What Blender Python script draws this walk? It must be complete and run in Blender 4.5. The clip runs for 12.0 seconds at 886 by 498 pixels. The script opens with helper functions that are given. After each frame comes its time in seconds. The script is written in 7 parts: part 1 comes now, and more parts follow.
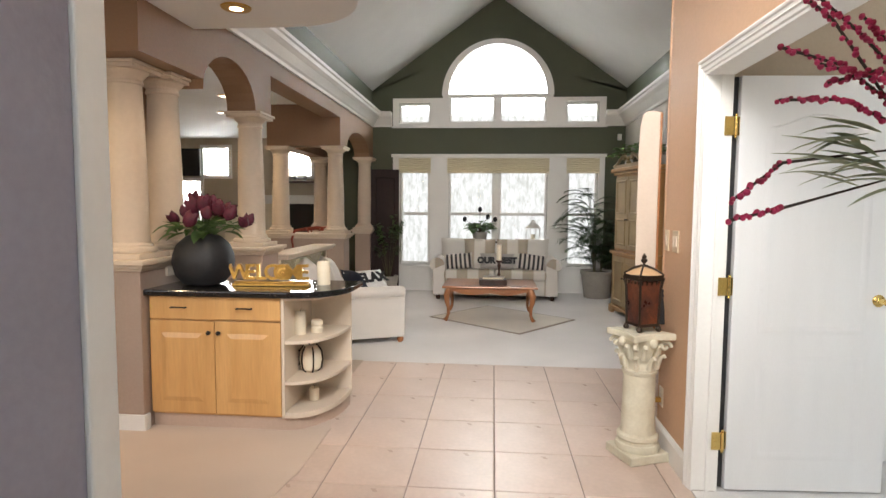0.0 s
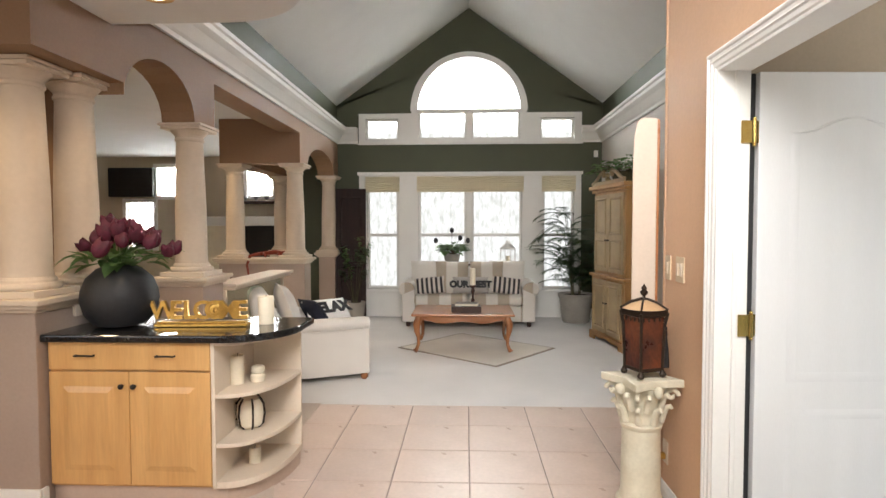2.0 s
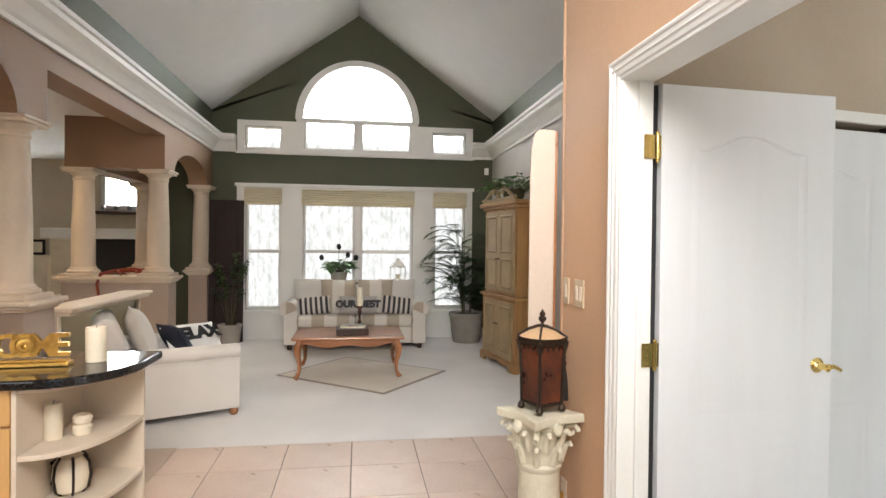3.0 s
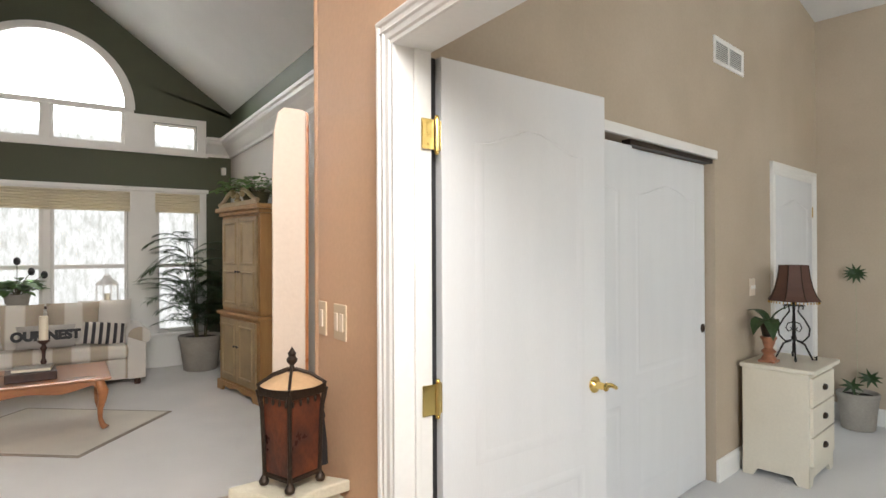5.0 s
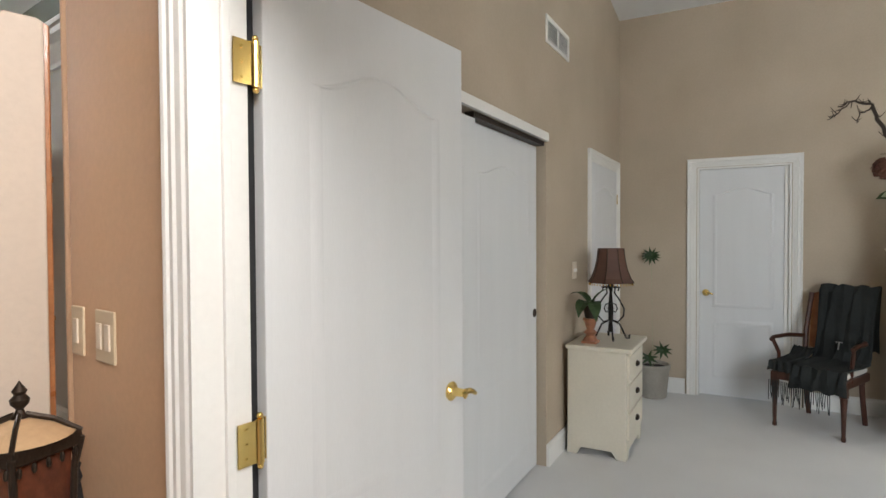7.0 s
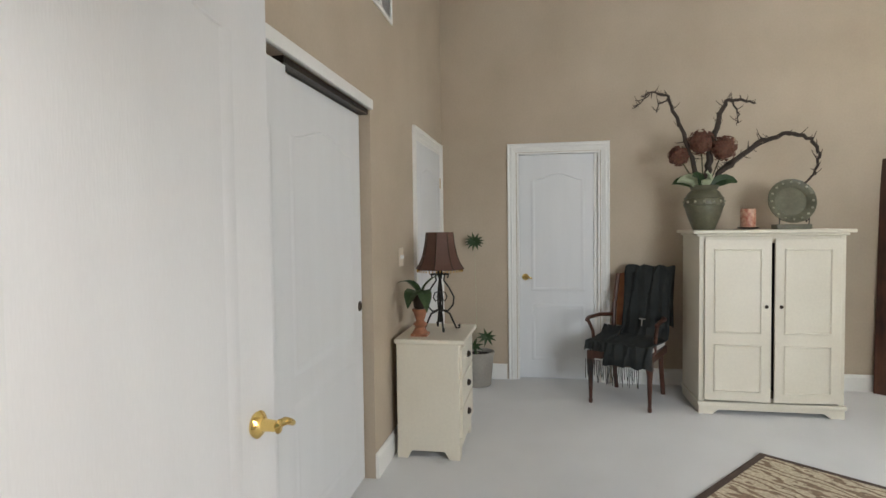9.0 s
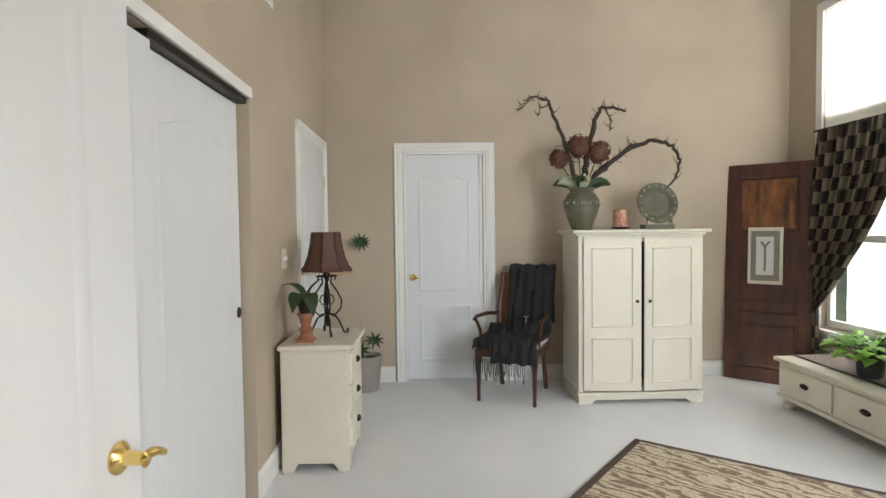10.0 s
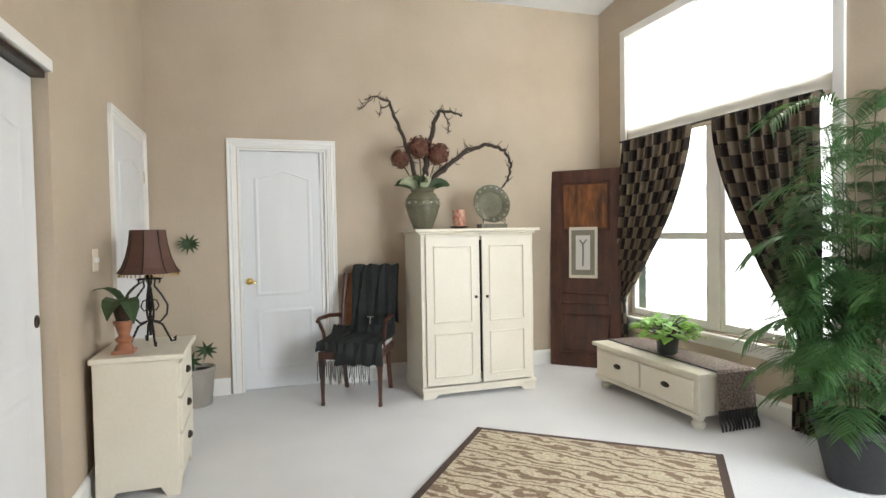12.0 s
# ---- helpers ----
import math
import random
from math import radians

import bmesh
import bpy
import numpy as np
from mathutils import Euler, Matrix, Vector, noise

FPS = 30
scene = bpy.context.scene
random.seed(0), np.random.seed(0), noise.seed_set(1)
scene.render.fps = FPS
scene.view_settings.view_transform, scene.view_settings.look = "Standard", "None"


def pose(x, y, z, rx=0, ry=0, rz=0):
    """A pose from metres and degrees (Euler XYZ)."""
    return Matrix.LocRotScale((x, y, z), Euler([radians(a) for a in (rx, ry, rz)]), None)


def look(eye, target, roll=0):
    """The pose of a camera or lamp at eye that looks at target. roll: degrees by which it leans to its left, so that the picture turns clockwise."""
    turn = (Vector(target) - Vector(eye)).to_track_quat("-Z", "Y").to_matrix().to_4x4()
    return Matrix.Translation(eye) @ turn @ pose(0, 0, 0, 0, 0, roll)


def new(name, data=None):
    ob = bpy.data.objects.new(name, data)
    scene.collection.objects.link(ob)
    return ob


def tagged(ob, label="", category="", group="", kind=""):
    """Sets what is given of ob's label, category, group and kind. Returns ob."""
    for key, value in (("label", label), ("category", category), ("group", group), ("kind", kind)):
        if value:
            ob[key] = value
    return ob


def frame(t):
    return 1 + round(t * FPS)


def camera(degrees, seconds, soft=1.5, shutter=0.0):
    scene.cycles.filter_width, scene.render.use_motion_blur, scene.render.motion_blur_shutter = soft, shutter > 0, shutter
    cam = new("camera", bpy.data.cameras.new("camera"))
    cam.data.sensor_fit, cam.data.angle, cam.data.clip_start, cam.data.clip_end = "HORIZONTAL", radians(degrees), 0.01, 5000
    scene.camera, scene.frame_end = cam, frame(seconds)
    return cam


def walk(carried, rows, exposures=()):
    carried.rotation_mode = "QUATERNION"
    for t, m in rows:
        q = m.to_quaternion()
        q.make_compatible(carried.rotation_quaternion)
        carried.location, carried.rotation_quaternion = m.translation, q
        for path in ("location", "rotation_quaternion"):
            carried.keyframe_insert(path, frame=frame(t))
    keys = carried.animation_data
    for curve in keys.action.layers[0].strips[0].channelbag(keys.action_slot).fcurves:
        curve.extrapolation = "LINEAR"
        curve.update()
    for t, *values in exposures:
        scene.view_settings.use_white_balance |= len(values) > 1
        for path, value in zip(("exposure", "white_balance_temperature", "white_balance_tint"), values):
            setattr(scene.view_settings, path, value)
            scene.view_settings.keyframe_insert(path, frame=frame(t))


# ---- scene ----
cam = camera(76.0, 12.0)
PATH = [
    (0, (0.714, 0.361, 1.405), (0.54, 2.348, 1.258), 0.4),
    (0.5, (0.697, 0.436, 1.425), (0.518, 2.423, 1.284), 0.0),
    (1, (0.696, 0.603, 1.425), (0.491, 2.588, 1.296), -0.2),
    (1.5, (0.693, 0.769, 1.432), (0.508, 2.757, 1.323), -0.3),
    (2, (0.72, 0.898, 1.428), (0.639, 2.895, 1.349), -0.1),
    (2.5, (0.749, 1.074, 1.426), (0.818, 3.073, 1.378), 0.5),
    (3, (0.767, 1.246, 1.436), (1.066, 3.224, 1.416), 0.6),
    (3.5, (0.775, 1.381, 1.444), (1.324, 3.305, 1.449), 0.7),
    (3.7, (0.782, 1.406, 1.438), (1.42, 3.302, 1.454), 0.8),
    (5.3, (0.996, 1.855, 1.463), (2.179, 3.467, 1.466), -0.4),
    (5.5, (1.018, 1.861, 1.451), (2.247, 3.439, 1.453), -0.4),
    (6, (1.08, 1.99, 1.463), (2.444, 3.453, 1.446), -0.4),
    (6.5, (1.116, 2.104, 1.464), (2.593, 3.453, 1.432), -0.3),
    (7, (1.17, 2.19, 1.45), (2.754, 3.41, 1.404), -0.3),
    (7.2, (1.202, 2.236, 1.453), (2.828, 3.398, 1.383), -0.0),
    (8.8, (1.518, 2.409, 1.373), (3.372, 3.156, 1.304), -0.4),
    (9, (1.552, 2.457, 1.393), (3.441, 3.108, 1.315), -0.7),
    (9.5, (1.611, 2.496, 1.379), (3.56, 2.939, 1.304), -0.9),
    (10, (1.64, 2.527, 1.378), (3.623, 2.774, 1.302), -0.7),
    (10.5, (1.647, 2.561, 1.363), (3.646, 2.612, 1.296), -0.6),
    (11, (1.647, 2.573, 1.352), (3.644, 2.482, 1.294), -0.5),
    (11.5, (1.657, 2.568, 1.329), (3.644, 2.346, 1.276), -0.7),
    (12, (1.67, 2.562, 1.315), (3.644, 2.246, 1.257), -1.0),
]
EXPOSURES = [(0.0, 0.1), (1.0, 0.18), (2.5, 0.2), (3.5, 0.15), (5.5, 0.1), (6.0, 0.05), (7.0, -0.25), (9.0, -0.15), (9.5, 0.0), (11.0, 0.4), (12.0, 0.47)]
walk(cam, [(t, look(eye, target, roll)) for t, eye, target, roll in PATH], EXPOSURES)

# ---- light ----
world = bpy.data.worlds.new("world")
scene.world = world
world.use_nodes = True
wn = world.node_tree.nodes
sky = wn.new("ShaderNodeTexSky")
sky.sky_type, sky.sun_disc, sky.sun_elevation, sky.sun_rotation = "NISHITA", False, radians(35), radians(200)
world.node_tree.links.new(sky.outputs[0], wn["Background"].inputs[0])
wn["Background"].inputs[1].default_value = 0.15
sun = new("sun", bpy.data.lights.new("sun", "SUN"))
sun.data.energy, sun.data.angle, sun.data.color = 0.8, radians(12), (1, 0.96, 0.9)
sun.matrix_world = look((0, 0, 20), (4, 11, 0))


def fill_light(name, m, width, height, watts, color=(0.93, 0.97, 1.0), spread=180):
    """An added area lamp out of view, standing in for daylight."""
    lamp = new(name, bpy.data.lights.new(name, "AREA"))
    lamp.data.shape, lamp.data.size, lamp.data.size_y, lamp.data.energy, lamp.data.color = "RECTANGLE", width, height, watts, color
    lamp.data.spread = radians(spread)
    lamp.matrix_world = m


def spot_light(x, y, z, watts):
    lamp = new("recessed_lamp", bpy.data.lights.new("recessed_lamp", "SPOT"))
    lamp.data.energy, lamp.data.color, lamp.data.spot_size, lamp.data.spot_blend, lamp.data.shadow_soft_size = watts, (1, 0.72, 0.42), radians(120), 0.6, 0.05
    lamp.matrix_world = look((x, y, z), (x, y + 0.01, 0))


# ---- plan ----
XL, XR, YE = -1.31, 2.83, 9.85          # great room: side walls and window wall
XC, SPRING, RIDGE = 0.765, 3.34, 4.82   # vault
XP, XB = 1.722, 1.842                     # wall between foyer and bedroom
BED = pose(0, 0, 0, 0, 0, 8.8)          # the bedroom's own axes
UB, VS, VW = 7.05, 3.12, -1.03          # bedroom: far wall, closet wall, window wall

# Added fill lamps over the front door and beside it, both out of view.
fill_light("foyer_fill", look((0.77, 1.02, 3.0), (0.6, 7.0, 0.3)), 1.6, 1.3, 60, (1.0, 0.97, 0.94), 100)
fill_light("bar_fill", look((-2.4, 1.02, 1.5), (-2.4, 6, 1.2)), 2.3, 1.5, 11, (1.0, 0.93, 0.86))

# Added lamp at the unseen near wall, brightening the bedroom.
fill_light("bedroom_fill", BED @ look((1.56, -0.15, 1.6), (6, 0.6, 1.2)), 1.4, 1.7, 120, (0.88, 0.95, 1.0))


# ---- materials ----
def nodes_of(name):
    m = bpy.data.materials.new(name)
    m.use_nodes = True
    return m, m.node_tree.nodes, m.node_tree.links, m.node_tree.nodes["Principled BSDF"]


def surface(name, color, rough=0.6, metal=0.0, vary=0.12, scale=3.0, grain=60.0, bump=0.1, stretch=(1, 1, 1), second=None, amount=0.5, piece=0.0, coat=0.0, sheen=0.0):
    """Paint, cloth, stone or wood: broad variation, fine grain and relief."""
    m, n, link, b = nodes_of(name)
    co = n.new("ShaderNodeTexCoord")
    mp = n.new("ShaderNodeMapping")
    mp.inputs["Scale"].default_value = stretch
    link.new(co.outputs["Object"], mp.inputs[0])
    broad, fine = n.new("ShaderNodeTexNoise"), n.new("ShaderNodeTexNoise")
    for t, sc, d in ((broad, scale, 4), (fine, grain, 6)):
        t.inputs["Scale"].default_value, t.inputs["Detail"].default_value = sc, d
        link.new(mp.outputs[0], t.inputs["Vector"])
    ramp = n.new("ShaderNodeValToRGB")
    ramp.color_ramp.elements[0].position, ramp.color_ramp.elements[1].position = 0.5 - amount / 2, 0.5 + amount / 2
    dark = second if second else tuple(c * (1 - vary) for c in color)
    light = color if second else tuple(min(1, c * (1 + vary)) for c in color)
    ramp.color_ramp.elements[0].color, ramp.color_ramp.elements[1].color = (*dark, 1), (*light, 1)
    link.new(broad.outputs["Fac"], ramp.inputs[0])
    mix = n.new("ShaderNodeMix")
    mix.data_type, mix.blend_type = "RGBA", "MULTIPLY"
    mix.inputs["Factor"].default_value = 1.0
    fr = n.new("ShaderNodeValToRGB")
    lo = 1 - vary
    fr.color_ramp.elements[0].position, fr.color_ramp.elements[1].position = 0.3, 0.7
    fr.color_ramp.elements[0].color, fr.color_ramp.elements[1].color = (lo, lo, lo, 1), (1, 1, 1, 1)
    link.new(fine.outputs["Fac"], fr.inputs[0])
    link.new(ramp.outputs[0], mix.inputs["A"])
    link.new(fr.outputs[0], mix.inputs["B"])
    out = mix.outputs["Result"]
    if piece:
        info, hsv, mr = n.new("ShaderNodeObjectInfo"), n.new("ShaderNodeHueSaturation"), n.new("ShaderNodeMapRange")
        mr.inputs["To Min"].default_value, mr.inputs["To Max"].default_value = 1 - piece, 1 + piece
        link.new(info.outputs["Random"], mr.inputs["Value"])
        link.new(mr.outputs[0], hsv.inputs["Value"])
        link.new(out, hsv.inputs["Color"])
        out = hsv.outputs[0]
    link.new(out, b.inputs["Base Color"])
    b.inputs["Metallic"].default_value = metal
    rr = n.new("ShaderNodeMapRange")
    rr.inputs["To Min"].default_value, rr.inputs["To Max"].default_value = max(0.02, rough - 0.08), min(1, rough + 0.08)
    link.new(broad.outputs["Fac"], rr.inputs["Value"])
    link.new(rr.outputs[0], b.inputs["Roughness"])
    if coat:
        b.inputs["Coat Weight"].default_value, b.inputs["Coat Roughness"].default_value = coat, 0.08
    if sheen:
        b.inputs["Sheen Weight"].default_value = sheen
    if bump:
        bp = n.new("ShaderNodeBump")
        bp.inputs["Strength"].default_value, bp.inputs["Distance"].default_value = bump, 0.01
        link.new(fine.outputs["Fac"], bp.inputs["Height"])
        link.new(bp.outputs[0], b.inputs["Normal"])
    return m


def glow(name, color, strength):
    m, n, link, b = nodes_of(name)
    b.inputs["Base Color"].default_value = (*color, 1)
    b.inputs["Emission Color"].default_value, b.inputs["Emission Strength"].default_value = (*color, 1), strength
    return m


def glassy(name, color=(1, 1, 1), rough=0.0):
    m, n, link, b = nodes_of(name)
    b.inputs["Base Color"].default_value, b.inputs["Roughness"].default_value = (*color, 1), rough
    b.inputs["Transmission Weight"].default_value, b.inputs["IOR"].default_value = 1, 1.1
    return m


def banded(name, colors, scale, direction="X", rough=0.85, distort=0.0, detail=2.0, bump=0.1):
    """Stripes or streaks in two colours."""
    m, n, link, b = nodes_of(name)
    co, w, r = n.new("ShaderNodeTexCoord"), n.new("ShaderNodeTexWave"), n.new("ShaderNodeValToRGB")
    w.bands_direction = direction
    w.inputs["Scale"].default_value, w.inputs["Distortion"].default_value, w.inputs["Detail"].default_value, w.inputs["Detail Scale"].default_value = scale, distort, detail, 1.2
    link.new(co.outputs["Object"], w.inputs["Vector"])
    r.color_ramp.elements[0].position, r.color_ramp.elements[1].position = 0.42, 0.58
    r.color_ramp.elements[0].color, r.color_ramp.elements[1].color = (*colors[0], 1), (*colors[1], 1)
    link.new(w.outputs["Fac"], r.inputs[0])
    f = n.new("ShaderNodeTexNoise")
    f.inputs["Scale"].default_value = 180
    link.new(co.outputs["Object"], f.inputs["Vector"])
    mx = n.new("ShaderNodeMix")
    mx.data_type, mx.blend_type = "RGBA", "SOFT_LIGHT"
    mx.inputs["Factor"].default_value = 0.5
    link.new(r.outputs[0], mx.inputs["A"])
    link.new(f.outputs["Color"], mx.inputs["B"])
    link.new(mx.outputs["Result"], b.inputs["Base Color"])
    bp = n.new("ShaderNodeBump")
    bp.inputs["Strength"].default_value, bp.inputs["Distance"].default_value = bump, 0.01
    link.new(f.outputs["Fac"], bp.inputs["Height"])
    link.new(bp.outputs[0], b.inputs["Normal"])
    b.inputs["Roughness"].default_value = rough
    return m


WHITE = surface("white_paint", (0.80, 0.79, 0.76), 0.4, vary=0.03, bump=0.03)
DOORW = surface("door_paint", (0.73, 0.74, 0.75), 0.42, vary=0.03, grain=90, bump=0.06, stretch=(3, 3, 0.4))
PEACH = surface("peach_plaster", (0.62, 0.395, 0.245), 0.55, vary=0.06, scale=1.5, bump=0.05)
TAUPE = surface("taupe_plaster", (0.38, 0.29, 0.235), 0.6, vary=0.06, scale=2, bump=0.05)
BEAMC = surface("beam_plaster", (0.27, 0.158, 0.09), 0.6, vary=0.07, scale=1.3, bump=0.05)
OLIVE = surface("olive_paint", (0.075, 0.082, 0.045), 0.6, vary=0.08, scale=2, bump=0.05)
GREIGE = surface("greige_paint", (0.50, 0.47, 0.43), 0.6, vary=0.05, bump=0.05)
CEIL = surface("ceiling_paint", (0.72, 0.72, 0.71), 0.8, vary=0.03, bump=0.04)
SUEDE = surface("mottled_tan_wall", (0.52, 0.435, 0.335), 0.7, vary=0.05, scale=1.6, second=(0.425, 0.345, 0.255), amount=0.55, bump=0.05)
CARPET = surface("cream_carpet", (0.78, 0.76, 0.74), 0.95, vary=0.10, scale=1.2, grain=260, bump=0.5, sheen=0.2)
BEDCARPET = surface("pale_carpet", (0.76, 0.755, 0.75), 0.95, vary=0.08, scale=1.2, grain=260, bump=0.5, sheen=0.2)
CARPET2 = surface("beige_carpet", (0.60, 0.49, 0.40), 0.95, vary=0.10, scale=1.2, grain=260, bump=0.5, sheen=0.2)
TILE = surface("ceramic_tile", (0.68, 0.55, 0.47), 0.3, vary=0.08, scale=4, second=(0.58, 0.45, 0.375), amount=0.6, grain=40, bump=0.04, piece=0.05)
GROUT = surface("grout", (0.30, 0.24, 0.20), 0.9, vary=0.1)
MAPLE = surface("maple_wood", (0.72, 0.43, 0.17), 0.35, vary=0.10, scale=2, grain=14, second=(0.60, 0.33, 0.115), amount=0.5, stretch=(6, 6, 0.6), bump=0.03, coat=0.2)
SHELFW = surface("cream_melamine", (0.72, 0.62, 0.50), 0.45, vary=0.04)
GRANITE = surface("black_granite", (0.03, 0.028, 0.027), 0.12, vary=0.5, scale=90, second=(0.008, 0.008, 0.009), amount=0.3, grain=220, bump=0.0)
STONE = surface("column_plaster", (0.66, 0.56, 0.45), 0.6, vary=0.05, scale=3, second=(0.55, 0.45, 0.35), amount=0.7, grain=30, bump=0.1)
CREAMSTONE = surface("cream_cast_stone", (0.70, 0.66, 0.53), 0.7, vary=0.08, scale=9, second=(0.56, 0.51, 0.38), amount=0.5, grain=60, bump=0.25)
SOFAC = surface("cream_upholstery", (0.70, 0.66, 0.61), 0.9, vary=0.06, scale=3, grain=300, bump=0.25, sheen=0.2)
BRASS = surface("polished_brass", (0.85, 0.62, 0.22), 0.18, metal=1.0, vary=0.1, bump=0.0)
BRONZE = surface("dark_bronze", (0.05, 0.035, 0.025), 0.45, metal=0.7, vary=0.3, grain=90, bump=0.2)
IRON = surface("black_iron", (0.025, 0.022, 0.02), 0.5, metal=0.5, vary=0.3, grain=80, bump=0.2)
BLACK = surface("matte_black_ceramic", (0.018, 0.018, 0.02), 0.6, vary=0.3, grain=40, bump=0.12)
CREAM = surface("antique_cream_paint", (0.74, 0.69, 0.58), 0.45, vary=0.05, scale=3, second=(0.70, 0.64, 0.52), bump=0.05)
WAX = surface("candle_wax", (0.78, 0.70, 0.55), 0.5, vary=0.05, scale=10, bump=0.03)
CHERRY = surface("cherry_wood", (0.44, 0.185, 0.07), 0.3, vary=0.15, scale=2.5, grain=18, second=(0.30, 0.11, 0.04), stretch=(0.7, 6, 6), bump=0.03, coat=0.3)
PINE = surface("distressed_pine", (0.42, 0.235, 0.085), 0.5, vary=0.12, scale=2.5, grain=16, second=(0.30, 0.15, 0.05), stretch=(6, 6, 0.7), bump=0.06)
PINEG = surface("painted_pine_front", (0.40, 0.29, 0.15), 0.5, vary=0.12, scale=5, second=(0.27, 0.19, 0.10), bump=0.05)
DARKWOOD = surface("dark_old_wood", (0.075, 0.028, 0.017), 0.4, vary=0.25, scale=2.2, grain=14, second=(0.03, 0.012, 0.008), stretch=(5, 5, 0.7), bump=0.1)
RUSTWOOD = surface("worn_varnish", (0.30, 0.11, 0.03), 0.4, vary=0.3, scale=5, second=(0.07, 0.025, 0.012), amount=0.3, grain=14, stretch=(3, 3, 0.8), bump=0.15)
LEAF = surface("green_leaf", (0.09, 0.165, 0.06), 0.45, vary=0.3, scale=12, bump=0.03)
PALMLEAF = surface("palm_leaf", (0.055, 0.125, 0.05), 0.4, vary=0.35, scale=9, bump=0.03)
LEAFD = surface("dark_leaf", (0.04, 0.075, 0.028), 0.45, vary=0.3, scale=12, bump=0.03)
LEAFB = surface("bright_leaf", (0.24, 0.46, 0.09), 0.45, vary=0.3, scale=14, bump=0.03)


def thin(m, color, amount):
    """Lets light through a leaf."""
    n, link = m.node_tree.nodes, m.node_tree.links
    t, x = n.new("ShaderNodeBsdfTranslucent"), n.new("ShaderNodeMixShader")
    t.inputs[0].default_value, x.inputs[0].default_value = (*color, 1), amount
    link.new(n["Principled BSDF"].outputs[0], x.inputs[1])
    link.new(t.outputs[0], x.inputs[2])
    link.new(x.outputs[0], n["Material Output"].inputs["Surface"])


thin(LEAF, (0.14, 0.26, 0.06), 0.3)
thin(LEAFD, (0.06, 0.11, 0.03), 0.25)
thin(PALMLEAF, (0.16, 0.32, 0.08), 0.3)
thin(LEAFB, (0.35, 0.6, 0.1), 0.35)
STEM = surface("plant_stem", (0.08, 0.07, 0.03), 0.7, vary=0.3, scale=14, bump=0.1)
TWIG = surface("brown_twig", (0.045, 0.03, 0.02), 0.8, vary=0.3, scale=20, bump=0.3)
SOIL = surface("soil", (0.03, 0.02, 0.014), 0.95, vary=0.4, grain=90, bump=0.6)
POT = surface("grey_stone_pot", (0.36, 0.33, 0.29), 0.8, vary=0.12, scale=6, bump=0.25)


def backlit(name, color, through_part):
    """Thin cloth that lets daylight through."""
    m, n, link, b = nodes_of(name)
    t, x = n.new("ShaderNodeBsdfTranslucent"), n.new("ShaderNodeMixShader")
    b.inputs["Base Color"].default_value, t.inputs[0].default_value, x.inputs[0].default_value = (*color, 1), (*color, 1), through_part
    b.inputs["Roughness"].default_value = 0.9
    link.new(b.outputs[0], x.inputs[1])
    link.new(t.outputs[0], x.inputs[2])
    link.new(x.outputs[0], n["Material Output"].inputs["Surface"])
    return m


SHADEC = backlit("cellular_shade", (0.80, 0.74, 0.60), 0.45)
SILVERP = surface("grey_metal", (0.4, 0.4, 0.4), 0.35, metal=0.8, vary=0.1)
PANE = glassy("window_glass")


def daylight(name, sky_strength, woods, z0, z1):
    """Overcast sky over a pale, bare winter wood; woods: its darker and lighter light; z0 to z1: the treetops."""
    m, n, link, b = nodes_of(name)
    co, mp, t, r = n.new("ShaderNodeTexCoord"), n.new("ShaderNodeMapping"), n.new("ShaderNodeTexNoise"), n.new("ShaderNodeValToRGB")
    mp.inputs["Scale"].default_value = (3.0, 3.0, 1.0)
    t.inputs["Scale"].default_value, t.inputs["Detail"].default_value, t.inputs["Roughness"].default_value = 4.0, 9, 0.75
    link.new(co.outputs["Object"], mp.inputs[0])
    link.new(mp.outputs[0], t.inputs["Vector"])
    r.color_ramp.elements[0].position, r.color_ramp.elements[1].position = 0.36, 0.58
    r.color_ramp.elements[0].color, r.color_ramp.elements[1].color = (0.93, 0.95, 0.90, 1), (0.98, 0.99, 1.0, 1)
    link.new(t.outputs["Fac"], r.inputs[0])
    link.new(r.outputs[0], b.inputs["Emission Color"])
    low, xyz, up, total = n.new("ShaderNodeMapRange"), n.new("ShaderNodeSeparateXYZ"), n.new("ShaderNodeMapRange"), n.new("ShaderNodeMath")
    low.inputs["From Min"].default_value, low.inputs["From Max"].default_value = 0.36, 0.60
    low.inputs["To Min"].default_value, low.inputs["To Max"].default_value = woods
    link.new(t.outputs["Fac"], low.inputs["Value"])
    link.new(co.outputs["Object"], xyz.inputs[0])
    up.interpolation_type = "SMOOTHSTEP"
    up.inputs["From Min"].default_value, up.inputs["From Max"].default_value, up.inputs["To Max"].default_value = z0, z1, sky_strength
    link.new(xyz.outputs["Z"], up.inputs["Value"])
    total.operation = "ADD"
    link.new(low.outputs[0], total.inputs[0])
    link.new(up.outputs[0], total.inputs[1])
    link.new(total.outputs[0], b.inputs["Emission Strength"])
    b.inputs["Base Color"].default_value = (0, 0, 0, 1)
    return m


OUTSIDE = daylight("overcast_trees", 95.0, (0.62, 1.05), 3.1, 4.3)
FAMILY_SKY = daylight("overcast_yard", 45.0, (0.9, 3.0), 1.2, 2.4)
BULB = glow("warm_bulb", (1.0, 0.78, 0.5), 9.0)


